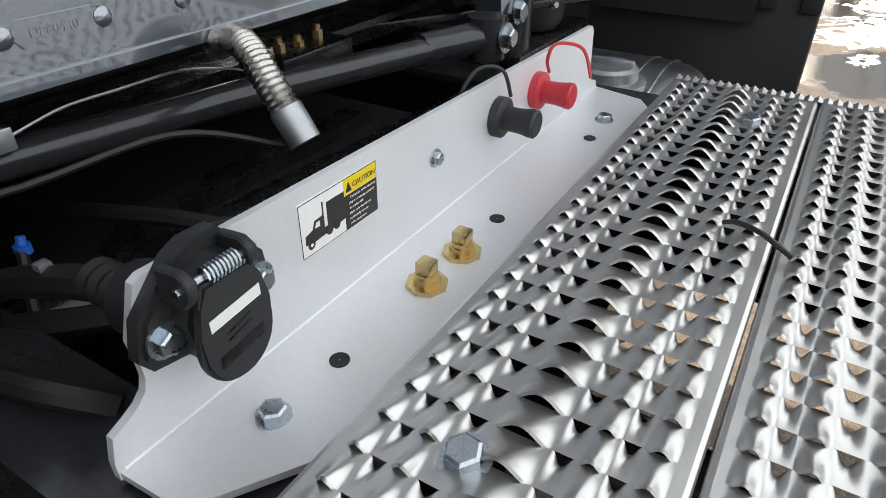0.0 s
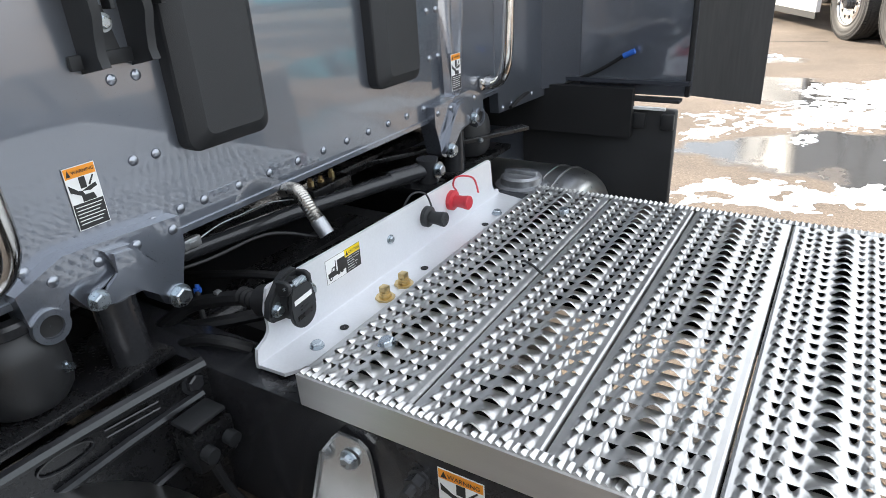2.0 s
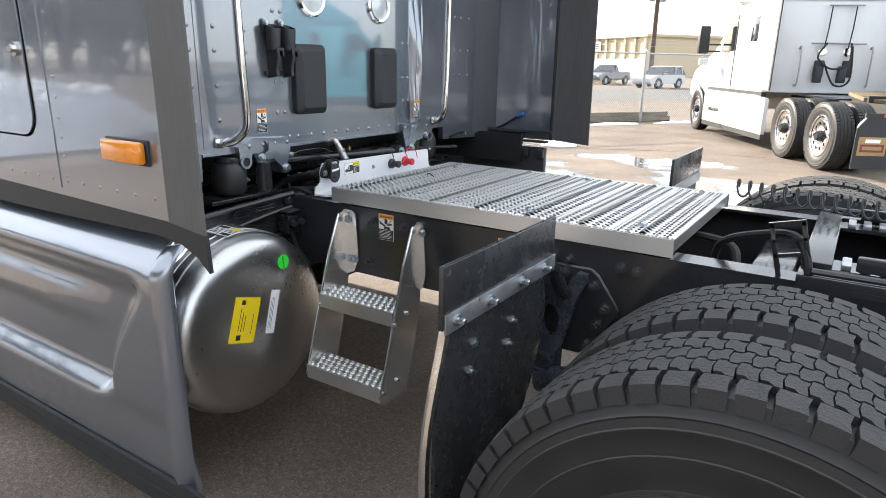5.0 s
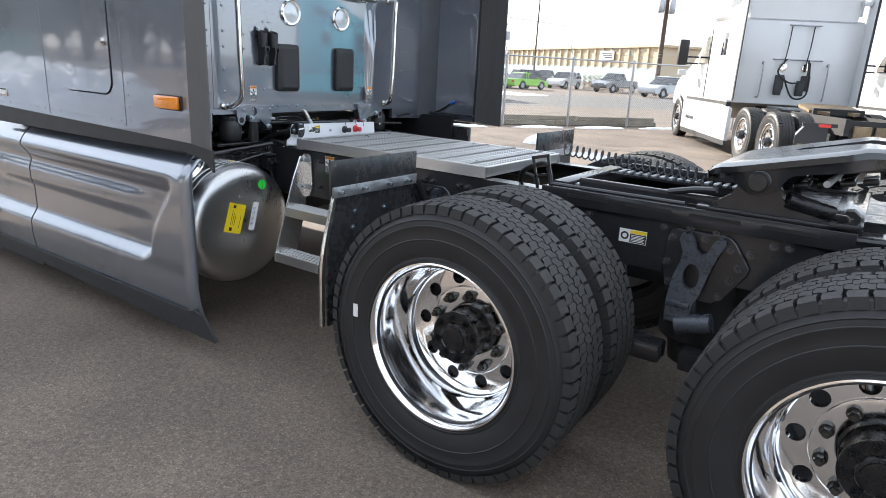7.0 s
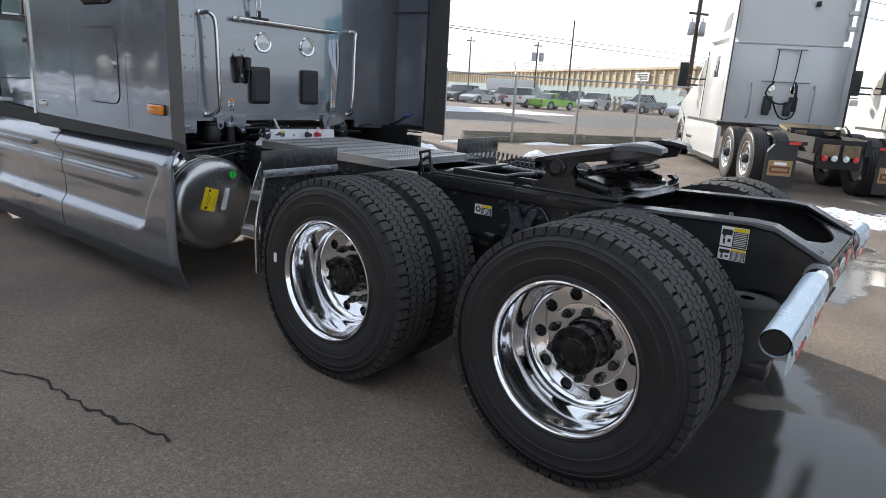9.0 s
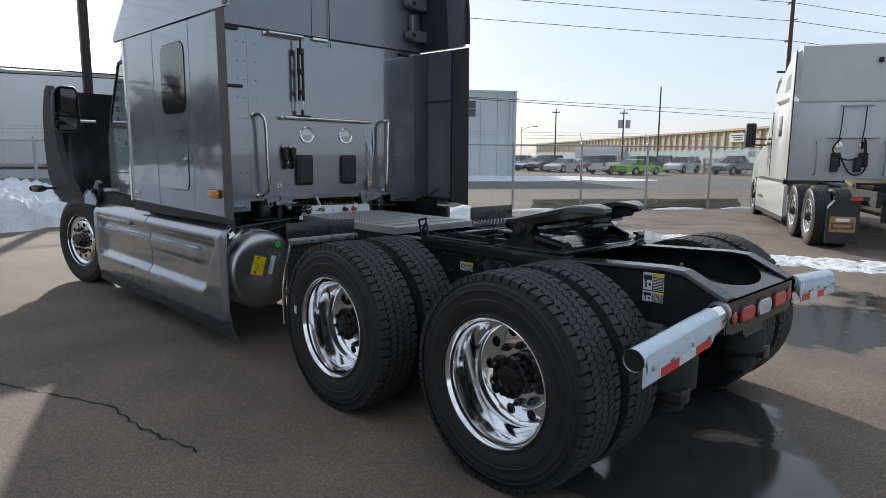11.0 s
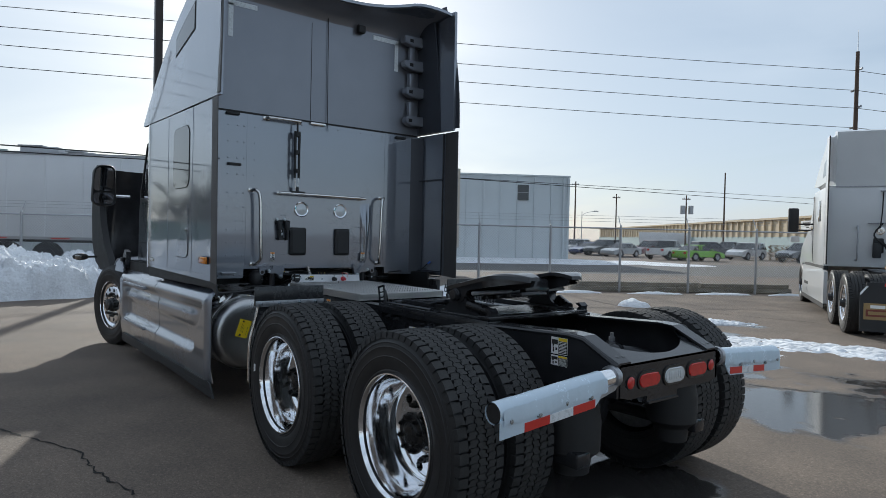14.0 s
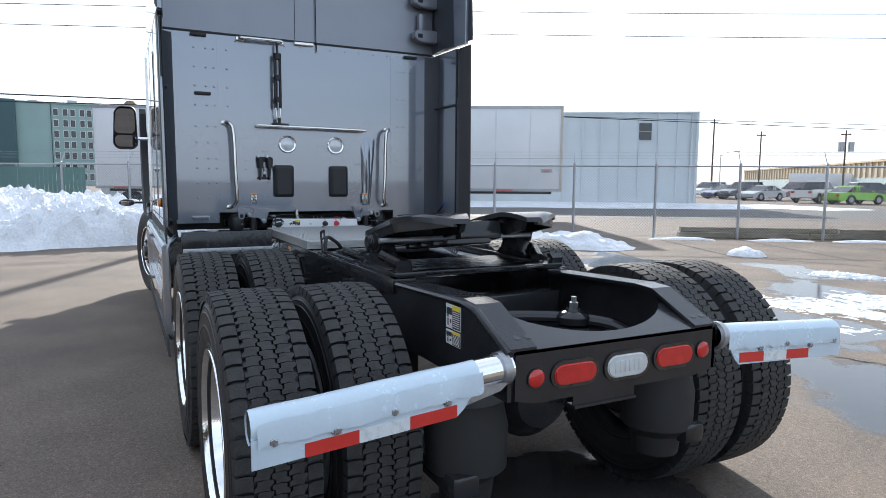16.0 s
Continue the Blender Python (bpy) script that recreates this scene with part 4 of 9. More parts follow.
cy(bt, (0, 0, 0.018), (0, 0, 0.034), 0.0078, n=8)
RB = mesh_of("rail_bolt", bt, BOLT_BLACK)
for x, z in BOLTS:
    put(RB, rails[-1], (x, -0.436, z), TO_MY)
for x, w in ((-1.5, 0.2), (0.12, 0.16), (0.9, 0.14), (1.75, 0.12), (2.35, 0.2), (3.02, 0.12)):
    part("crossmember", bx(B(), x - w / 2, x + w / 2, -0.35, 0.35, 0.76, 0.93, 0.01), BLACK, truck)

# tail beam with lamps
bm = prism(B(), [(-0.43, 0.787), (-0.43, 0.944), (0.43, 0.944), (0.43, 0.787), (0.36, 0.77), (-0.36, 0.77)], "yz", 3.99, 4.0)
pts = [(4.0, -0.43), (4.0, 0.43), (3.77, 0.43), (3.78, 0.36)] + [(3.79 + 0.165 * math.sin(math.pi * k / 14) ** 0.6, 0.34 - 0.68 * k / 14) for k in range(1, 14)] + [(3.78, -0.36), (3.77, -0.43)]
top = prism(B(), pts, "xy", 0.0, 0.012)
for v in top.verts:
    v.co.z += 0.934 + (4.0 - v.co.x) * 0.36
me_t = bpy.data.meshes.new("tmp")
top.to_mesh(me_t)
top.free()
bm.from_mesh(me_t)
beam = part("tail_beam", bm, BLACK, truck, "gloss black rear crossmember with lamps", TAIL)


def oblong(y0, y1, z0, z1, x0, x1, n=8):
    r, ym = (z1 - z0) / 2, (z0 + z1) / 2
    ps = [(y1 - r + r * math.cos(a), ym + r * math.sin(a)) for a in (math.pi * (k / n - 0.5) for k in range(n + 1))]
    ps += [(y0 + r - r * math.cos(a), ym - r * math.sin(a)) for a in (math.pi * (k / n - 0.5) for k in range(n + 1))]
    return prism(B(), ps, "yz", x0, x1)


for y0, y1, z0, z1, m, nm, lb in ((-0.29, -0.122, 0.818, 0.886, LENS_RED, "tail_lamp", "oval red tail lamp"), (-0.077, 0.098, 0.812, 0.89, LENS_WHITE, "reversing_lamp", "oval clear reversing lamp"), (0.139, 0.31, 0.822, 0.892, LENS_RED, "tail_lamp", "oval red tail lamp")):
    lampo = part(nm, oblong(y0 - 0.012, y1 + 0.012, z0 - 0.012, z1 + 0.012, 3.998, 4.007), GUNMETAL, beam, lb)
    bm = oblong(y0, y1, z0, z1, 4.002, 4.013)
    bmesh.ops.bevel(bm, geom=[e for e in bm.edges if all(v.co.x > 4.01 for v in e.verts)], offset=0.004, segments=3, affect="EDGES")
    part("lens", bm, m, lampo)
    if m is LENS_WHITE:
        for k in range(6):
            part("lens_rib", bx(B(), 4.0125, 4.0145, y0 + 0.03 + k * 0.02, y0 + 0.042 + k * 0.02, z0 + 0.018, z1 - 0.018, 0.001), LENS_WHITE, lampo)
for y, z in ((-0.355, 0.852), (0.366, 0.862)):
    mk = part("marker_lamp", rev(B(), [(0.03, 0), (0.03, 0.006), (0.026, 0.009), (0.012, 0.012), (0.0005, 0.013)], 20, (4.0, y, z), "x"), LENS_RED, beam, "round red marker lamp")
    part("lamp_ring", rev(B(), [(0.033, 0), (0.033, 0.006), (0.03, 0.006)], 20, (4.0, y, z), "x"), MATTE, beam)
for y in (-0.4, -0.36, 0.36, 0.4):
    put(BB, beam, (3.95, y, 0.965), pose(0, 0, 0, 0, 20, 0))
part("plate_bracket", bx(bx(bx(B(), 3.96, 4.0, -0.2, 0.06, 0.725, 0.735), 3.985, 3.99, -0.2, 0.06, 0.735, 0.77), 3.97, 3.99, -0.08, -0.04, 0.77, 0.8), BLACK, truck, "", TAIL)

# film-wrapped light bars
for sgn in (-1, 1):
    zr, ze = (0.895, 0.832) if sgn < 0 else (0.9, 0.852)
    ye = 1.215 if sgn < 0 else 1.145
    a, b = Vector((3.975, sgn * 0.44, zr)), Vector((3.975, sgn * ye, ze))
    bm = B()
    n_, rad = 26, 0.046
    rnd = random.Random(5 + sgn)
    bare = 0.16 if sgn < 0 else 0.06
    path = [a.lerp(b, bare + (1 - bare) * i / 20) for i in range(21)]
    rings = []
    for p in path:
        rings.append([bm.verts.new(p + Vector((math.cos(q), 0, math.sin(q))) * rad * (1 + 0.05 * noise.noise(Vector((p.y * 9, q * 1.5, sgn))))) for q in (2 * math.pi * k / 18 for k in range(18))])
    for r0, r1 in zip(rings, rings[1:]):
        for k in range(18):
            bm.faces.new((r0[k], r0[(k + 1) % 18], r1[(k + 1) % 18], r1[k]))
    bar = part("light_bar", bm, FILM, truck, "steel light bar in torn pale blue protective film", TAIL)
    part("bare_steel", cy(B(), a, a.lerp(b, 0.2), rad * 0.97, n=18), CHROME, bar, "bare polished steel tube")
    part("clamp_ring", cy(B(), a.lerp(b, 0.015), a.lerp(b, 0.05), rad * 1.16, n=18), GALV, bar)
    part("bore", cy(B(), b + Vector((0, -sgn * 0.004, 0)), b + Vector((0, -sgn * 0.06, 0)), rad * 0.88, n=18), DARK, bar)
    bm = B()
    d = (b - a)
    y0, y1 = a.y + 0.0 * d.y, b.y
    yi = y0 + sgn * (0.2 if sgn < 0 else 0.1)
    pts = [(yi - sgn * 0.06, zr - 0.036), (y1, ze - 0.02), (y1, ze - 0.098), (yi, zr - 0.113), (yi - sgn * 0.025, zr - 0.09)]
    part("bar_bracket", prism(B(), [(y0 + sgn * 0.02, zr - 0.035), (yi - sgn * 0.02, zr - 0.035), (yi + sgn * 0.02, zr - 0.1), (y0 + sgn * 0.05, zr - 0.06)], "yz", 4.008, 4.014), GALV, bar, "bare steel bracket")
    prism(bm, pts, "yz", 4.016, 4.022)
    part("reflector_plate", bm, FILM, bar, "white plate with red and white reflective tape")
    for k, m in enumerate((TAPE_RED, TAPE_WHITE, TAPE_RED)):
        sa = 0.26 if sgn < 0 else 0.14
        s0, s1 = sa + k * 0.19, sa + (k + 1) * 0.19 - 0.002
        q = []
        for s, off in ((s0, -0.066), (s1, -0.066), (s1, -0.104), (s0, -0.104)):
            p = a.lerp(b, s)
            q.append((p.y, p.z + off + 0.006))
        part("reflective_tape", prism(B(), q, "yz", 4.022, 4.024), m, bar)
    for k in range(4):
        p = a.lerp(b, 0.3 + 0.21 * k)
        put(ZB, bar, (4.022 if k != 1 else 4.022, p.y, p.z - 0.045 + 0.012 * (k % 2)), TO_X)
    # torn edge of the film
    bm = B()
    prev = None
    for i in range(40):
        t_ = bare - 0.01 + (0.99 - bare) * i / 39
        p = a.lerp(b, t_)
        zz = p.z - 0.03 + 0.008 * noise.noise(Vector((i * 0.5, sgn, 2)))
        cur = [bm.verts.new((4.02 + 0.006 * noise.noise(Vector((i * 0.7, 4, sgn))) ** 2, p.y, zz + 0.05)), bm.verts.new((4.0275 + 0.006 * abs(noise.noise(Vector((i * 0.9, 1, sgn)))), p.y, zz + 0.008)), bm.verts.new((4.026 + 0.012 * abs(noise.noise(Vector((i * 0.6, 7, sgn)))), p.y, zz - 0.014 + 0.01 * noise.noise(Vector((i * 1.1, 3, sgn)))))]
        if prev:
            for q in range(2):
                bm.faces.new((prev[q], prev[q + 1], cur[q + 1], cur[q]))
        prev = cur
    part("torn_film", bm, FILM, bar)

# wheels
def tyre_mesh(kind):
    bm = B()
    W, R = 0.135, 0.512
    prof = [(0.288, -0.112), (0.3, -0.122), (0.315, -0.124), (0.318, -0.1265), (0.322, -0.1262), (0.325, -0.125), (0.34, -0.13), (0.37, -0.136), (0.385, -0.137), (0.387, -0.1388), (0.39, -0.1388), (0.392, -0.1373), (0.4, -0.1375), (0.43, -0.135), (0.433, -0.1364), (0.436, -0.1362), (0.438, -0.134), (0.452, -0.131), (0.456, -0.1325), (0.46, -0.129), (0.482, -0.124), (0.493, -0.118), (0.495, -0.1)]
    if kind == "steer":
        prof = prof[:-1]
        tread = []
        for y0, y1 in ((-0.118, -0.075), (-0.066, -0.026), (-0.018, 0.018), (0.026, 0.066), (0.075, 0.118)):
            tread += [(0.492, y0), (0.506, y0 + 0.002), (0.506, y1 - 0.002), (0.492, y1)]
        prof = prof + tread[1:-1] + [(r, -h) for r, h in prof[::-1]]
    else:
        prof = prof + [(r, -h) for r, h in prof[::-1]]
    rev(bm, prof + [(0.285, 0.11), (0.285, -0.11)], 72, close=True)
    for f in bm.faces:
        f.material_index = 1
    NP = 96 if kind == "drive" else 1
    if kind == "drive":
        bm2 = B()
        ribs = [(-0.126, -0.079, 0.0), (-0.0725, -0.0275, 0.5), (-0.021, 0.021, 0.0), (0.0275, 0.0725, 0.5), (0.079, 0.126, 0.0)]
        for k, (y0, y1, ph) in enumerate(ribs):
            edge = k in (0, 4)
            np_ = 60 if edge else NP
            for i in range(np_):
                a0 = 2 * math.pi * (i + ph + (0.09 if edge else 0.03)) / np_
                a1 = 2 * math.pi * (i + ph + (0.89 if edge else 0.965)) / np_
                am = (a0 + a1) / 2
                zz = -0.0048 if ph else 0.0048
                w0, w1 = (0, 0) if edge else (zz, zz)
                st = 0.12 * (a1 - a0)
                out = [(a0, y0 + w0), (am - st, y0 + w0), (am + st, y0 - w0), (a1, y0 - w0), (a1 + 0.006, (y0 + y1) / 2), (a1, y1 - w1), (am + st, y1 - w1), (am - st, y1 + w1), (a0, y1 + w1), (a0 + 0.006, (y0 + y1) / 2)]
                rt = lambda y: R - 0.006 * (abs(y) / 0.126) ** 3
                hi = [bm2.verts.new((rt(y) * math.cos(a), y, rt(y) * math.sin(a))) for a, y in out]
                lo = []
                for a, y in out:
                    rb, yb = 0.494, y
                    if edge and abs(y) > 0.12:
                        rb, yb = 0.476, math.copysign(0.1315, y)
                    lo.append(bm2.verts.new((rb * math.cos(a), yb, rb * math.sin(a))))
                bm2.faces.new(hi).material_index = 0
                for q in range(len(hi)):
                    g = bm2.faces.new((hi[q], lo[q], lo[(q + 1) % len(hi)], hi[(q + 1) % len(hi)]))
                    g.material_index = 1
    if kind == "drive":
        return mesh_of("tyre", bm, [RUBBER, SIDEWALL], 30), mesh_of("tread", bm2, [DUSTY_TREAD, RUBBER], 30)
    return mesh_of("tyre", bm, [RUBBER, SIDEWALL], 30)


(TYRE, TREAD), TYRE_F = tyre_mesh("drive"), tyre_mesh("steer")


def drive_tyre(wheel, m):
    part("tyre", TYRE, None, wheel, m=m)
    tagged(part("tread", TREAD, None, wheel, m=m), kind="stuff")


def disc(bm, r0, r1, rh, R, holes, y, depth, m=6):
    """A flat ring with round holes, their edges drawn in by depth."""
    for k in range(holes):
        a0, a1 = 2 * math.pi * (k - 0.5) / holes, 2 * math.pi * (k + 0.5) / holes
        per = [(r0, a0 + (a1 - a0) * i / m) for i in range(m)] + [(r0 + (r1 - r0) * i / m, a1) for i in range(m)] + [(r1, a1 + (a0 - a1) * i / m) for i in range(m)] + [(r1 + (r0 - r1) * i / m, a0) for i in range(m)]
        am = 2 * math.pi * k / holes
        c = Vector((R * math.cos(am), 0, R * math.sin(am)))
        outer, inner, deep = [], [], []
        for r, a in per:
            p = Vector((r * math.cos(a), y, r * math.sin(a)))
            d = Vector((p.x - c.x, 0, p.z - c.z)).normalized()
            outer.append(bm.verts.new(p))
            inner.append(bm.verts.new((c.x + rh * d.x, y, c.z + rh * d.z)))
            deep.append(bm.verts.new((c.x + rh * 0.93 * d.x, y + depth, c.z + rh * 0.93 * d.z)))
        n = len(per)
        for i in range(n):
            j = (i + 1) % n
            bm.faces.new((outer[i], outer[j], inner[j], inner[i]))
            bm.faces.new((inner[i], inner[j], deep[j], deep[i]))
    bmesh.ops.remove_doubles(bm, verts=bm.verts[:], dist=0.0004)


bm = B()
rev(bm, [(0.296, 0.04), (0.306, 0.022), (0.309, 0.012), (0.306, 0.005), (0.3, 0.004), (0.295, 0.012), (0.287, 0.03), (0.281, 0.05), (0.272, 0.08), (0.268, 0.11), (0.267, 0.17), (0.262, 0.202), (0.25, 0.218), (0.24, 0.224)], 72)
disc(bm, 0.172, 0.24, 0.027, 0.206, 10, 0.224, 0.02)
rev(bm, [(0.173, 0.2245), (0.172, 0.216), (0.169, 0.2125), (0.165, 0.212), (0.112, 0.212), (0.1, 0.214)], 60)
RIM_OUT = mesh_of("rim", bm, CHROME, 40)
bm = B()
rev(bm, [(0.296, 0.04), (0.306, 0.022), (0.309, 0.012), (0.306, 0.005), (0.3, 0.004), (0.287, 0.03), (0.278, 0.05), (0.262, 0.06), (0.25, 0.045), (0.24, 0.03), (0.228, 0.022)], 72)
disc(bm, 0.16, 0.228, 0.024, 0.195, 10, 0.022, 0.03)
rev(bm, [(0.161, 0.0225), (0.16, 0.03), (0.155, 0.033), (0.09, 0.033)], 48)
RIM_FRONT = mesh_of("rim", bm, CHROME, 40)
RIM_IN = mesh_of("rim", rev(B(), [(0.296, 0.03), (0.306, 0.012), (0.3, 0.004), (0.28, 0.03), (0.268, 0.1), (0.26, 0.2), (0.12, 0.22)], 48), GALV)
bm = B()
rev(bm, [(0.106, 0.24), (0.106, 0.212), (0.1, 0.206), (0.096, 0.2), (0.093, 0.17), (0.091, 0.125), (0.104, 0.12), (0.107, 0.114), (0.107, 0.104), (0.103, 0.099), (0.066, 0.098), (0.063, 0.092), (0.058, 0.088), (0.02, 0.087), (0.0005, 0.087)], 44)
for k in range(8):
    a = 2 * math.pi * (k + 0.3) / 8
    cy(bm, (0.086 * math.cos(a), 0.1, 0.086 * math.sin(a)), (0.086 * math.cos(a), 0.093, 0.086 * math.sin(a)), 0.0165, n=12)
    cy(bm, (0.086 * math.cos(a), 0.093, 0.086 * math.sin(a)), (0.086 * math.cos(a), 0.076, 0.086 * math.sin(a)), 0.0125, n=6)
    cy(bm, (0.086 * math.cos(a), 0.076, 0.086 * math.sin(a)), (0.086 * math.cos(a), 0.068, 0.086 * math.sin(a)), 0.0065, n=8)
rev(bm, [(0.05, 0.09), (0.048, 0.083), (0.03, 0.08), (0.0005, 0.079)], 28)
for v in bm.verts:
    v.co.x, v.co.z = v.co.x * 0.92, v.co.z * 0.92
    v.co.y = 0.24 - (0.24 - v.co.y) * 0.86
HUB = mesh_of("hub", bm, HUB_BLACK, 40)
bm = B()
cy(bm, (0, 0.0, 0), (0, -0.012, 0), 0.02, n=14)
cy(bm, (0, -0.012, 0), (0, -0.032, 0), 0.0165, 0.015, n=6)
cy(bm, (0, -0.032, 0), (0, -0.044, 0), 0.009, n=8)
LUG = mesh_of("lug_nut", bm, GUNMETAL)
bm = rev(B(), [(0.085, 0.05), (0.085, 0.01), (0.08, 0.0), (0.07, -0.008), (0.066, -0.035), (0.06, -0.042), (0.0005, -0.044)], 32)
HUB_F = mesh_of("hub", bm, BLACK, 40)


def dual_wheel(x, side):
    m = pose(x, side * 1.217, 0.508 / SZ, 0, 0, 0 if side < 0 else 180) @ ROUND
    w = part("wheel", RIM_OUT, None, truck, "polished aluminium wheel with black drive tyre", m)
    drive_tyre(w, pose(0, 0.137, 0, 0, 11 * x, 0))
    part("hub", HUB, None, w)
    for k in range(10):
        a = 2 * math.pi * (k + 0.5) / 10
        part("lug_nut", LUG, None, w, m=Matrix.Translation((0.141 * math.cos(a), 0.212, 0.141 * math.sin(a))))
    w2 = part("inner_wheel", RIM_IN, None, truck, "inner dual wheel with black drive tyre", pose(x, side * 0.89, 0.508 / SZ, 0, 0, 0 if side < 0 else 180) @ ROUND)
    drive_tyre(w2, pose(0, 0.137, 0, 0, 40 * x, 0))
    return w


for x in (1.843, 3.162):
    for side in (-1, 1):
        w = dual_wheel(x, side)
        if x < 2 and side < 0:
            part("barcode_label", bx(B(), -0.385, -0.365, -0.003, 0.001, 0.02, 0.07), L_WHITE, w)
    part("axle", cy(B(), (x, -0.95, 0.508), (x, 0.95, 0.508), 0.065, n=16), BLACK, truck)
    bm = rev(B(), [(0.0005, -0.2), (0.12, -0.17), (0.19, -0.08), (0.2, 0.0), (0.19, 0.08), (0.12, 0.17), (0.0005, 0.2)], 24, (x + 0.05, 0.05, 0.53), "x")
    part("differential", bm, BLACK, truck)
    for side in (-1, 1):
        part("brake_chamber", cy(B(), (x - 0.3, side * 0.5, 0.56), (x - 0.12, side * 0.55, 0.56), 0.08, n=16), BLACK, truck)
for side in (-1, 1):
    w = part("front_wheel", RIM_FRONT, None, truck, "polished aluminium steer wheel", pose(-3.46, side * 1.2, 0.506 / SZ, 0, 0, 13 if side < 0 else 193) @ ROUND)
    part("tyre", TYRE_F, None, w, m=pose(0, 0.13, 0))
    part("hub", HUB_F, None, w)
    for k in range(10):
        a = 2 * math.pi * (k + 0.5) / 10
        part("lug_nut", LUG, None, w, m=Matrix.Translation((0.138 * math.cos(a), 0.033, 0.138 * math.sin(a))))
part("front_axle", bx(B(), -3.54, -3.38, -1.0, 1.0, 0.38, 0.5, 0.02), BLACK, truck)

# rear suspension: hangers, arms, bellows
def holed(outer, c, rx, rz, y0, y1, steps=4):
    """A plate in the xz plane with an oval hole through it; every edge point can be seen from the hole's centre."""
    ring = []
    for (xa, za), (xb, zb) in zip(outer, outer[1:] + outer[:1]):
        ring += [(xa + (xb - xa) * k / steps, za + (zb - za) * k / steps) for k in range(steps)]
    bm = B()
    def loop(pts, y):
        return [bm.verts.new((x, y, z)) for x, z in pts]
    hole = []
    for x, z in ring:
        a = math.atan2((z - c[1]) / rz, (x - c[0]) / rx)
        hole.append((c[0] + rx * math.cos(a), c[1] + rz * math.sin(a)))
    of, ob_k, hf, hb = loop(ring, y0), loop(ring, y1), loop(hole, y0), loop(hole, y1)
    n = len(ring)
    for i in range(n):
        j = (i + 1) % n
        for a, b in ((of, hf), (ob_k, hb), (of, ob_k), (hf, hb)):
            bm.faces.new((a[i], a[j], b[j], b[i]))
    return bm


def hanger(side, dx):
    turn = TO_MY if side < 0 else facing((0, 0, 0), (-1, 0, 0), (0, 0, 1))
    ya, yb = sorted((side * 0.437, side * 0.455))
    bm = prism(B(), [(x + dx, z) for x, z in ((2.385, 0.925), (2.41, 0.938), (2.6, 0.938), (2.625, 0.92), (2.69, 0.826), (2.685, 0.8), (2.625, 0.712), (2.58, 0.66), (2.41, 0.66), (2.375, 0.77))], "xz", ya, yb)
    bmesh.ops.bevel(bm, geom=bm.edges[:], offset=0.005, segments=1, affect="EDGES")
    hg = part("spring_hanger", bm, BLACK, truck, "black cast suspension hanger bolted to the rail")
    y_out = ((2.437, 0.905), (2.442, 0.928), (2.472, 0.932), (2.49, 0.91), (2.503, 0.872), (2.522, 0.858), (2.542, 0.872), (2.558, 0.912), (2.572, 0.93), (2.598, 0.926), (2.6, 0.904), (2.578, 0.858), (2.566, 0.815), (2.552, 0.76), (2.54, 0.7), (2.522, 0.66), (2.512, 0.58), (2.428, 0.58), (2.424, 0.66), (2.428, 0.72), (2.436, 0.77), (2.452, 0.82), (2.456, 0.86))
    ya, yb = sorted((side * 0.468, side * 0.497))
    bm = holed([(x + dx, z) for x, z in y_out], (2.498 + dx, 0.768), 0.03, 0.05, ya, yb)
    for v in bm.verts:
        v.co.y += side * 0.02 * max(0.0, 0.78 - v.co.z) / 0.2
    part("hanger_arm", bm, HANGER_GREY, hg)
    for z0, z1 in ((0.64, 0.665), (0.595, 0.61)):
        part("hanger_rib", bx(B(), 2.43 + dx, 2.515 + dx, *sorted((side * 0.5, side * 0.522)), z0, z1, 0.006), HANGER_GREY, hg)
    part("hanger_boss", bx(B(), 2.44 + dx, 2.53 + dx, *sorted((side * 0.455, side * 0.47)), 0.6, 0.69, 0.01), HANGER_GREY, hg)
    part("rod_clevis", cy(B(), (2.475 + dx, side * 0.5, 0.565), (2.6 + dx, side * 0.5, 0.6), 0.04, n=18), HANGER_GREY, hg)
    for x, z in ((2.4, 0.9), (2.392, 0.8), (2.41, 0.72), (2.52, 0.915), (2.612, 0.89), (2.65, 0.825), (2.628, 0.77), (2.6, 0.7)):
        put(RB, hg, (x + dx, side * 0.455, z), turn)


for side in (-1, 1):
    s = -side
    for dx in (0.0, -1.28):
        hanger(side, dx)
    for x in (2.5, 3.62):
        rev_p = [(0.03, 0.34), (0.09, 0.34), (0.1, 0.42), (0.142, 0.46), (0.145, 0.6), (0.13, 0.67), (0.13, 0.7), (0.03, 0.71)]
        part("air_bellows", rev(B(), rev_p, 24, (x, side * 0.44 if x > 3 else side * 0.27, 0), "z"), RUBBER, truck, "black rubber suspension bellows")
    for x in (1.843, 3.162):
        part("trailing_arm", bx(B(), x - 0.65, x + 0.6, *sorted((side * 0.46, side * 0.56)), 0.4, 0.48, 0.015), BLACK, truck)
    part("shock_absorber", cy(B(), (2.2, side * 0.5, 0.72), (2.0, side * 0.56, 0.42), 0.035, n=12), BLACK, truck)
part("torque_rod", tube(B(), smooth_path([(3.0, -0.28, 0.8), (3.2, -0.05, 0.86), (3.33, 0.2, 0.86), (3.5, 0.34, 0.84), (3.58, 0.36, 0.76)], 5), 0.026, 10), BLACK, truck)
bm = rev(B(), [(0.07, 0.84), (0.075, 0.87), (0.06, 0.885), (0.035, 0.893), (0.03, 0.905), (0.0005, 0.907)], 20, (3.35, 0.22, 0), "z")
sf = part("rod_bushing", bm, BLACK, truck, "black torque rod bushing with a steel bolt")
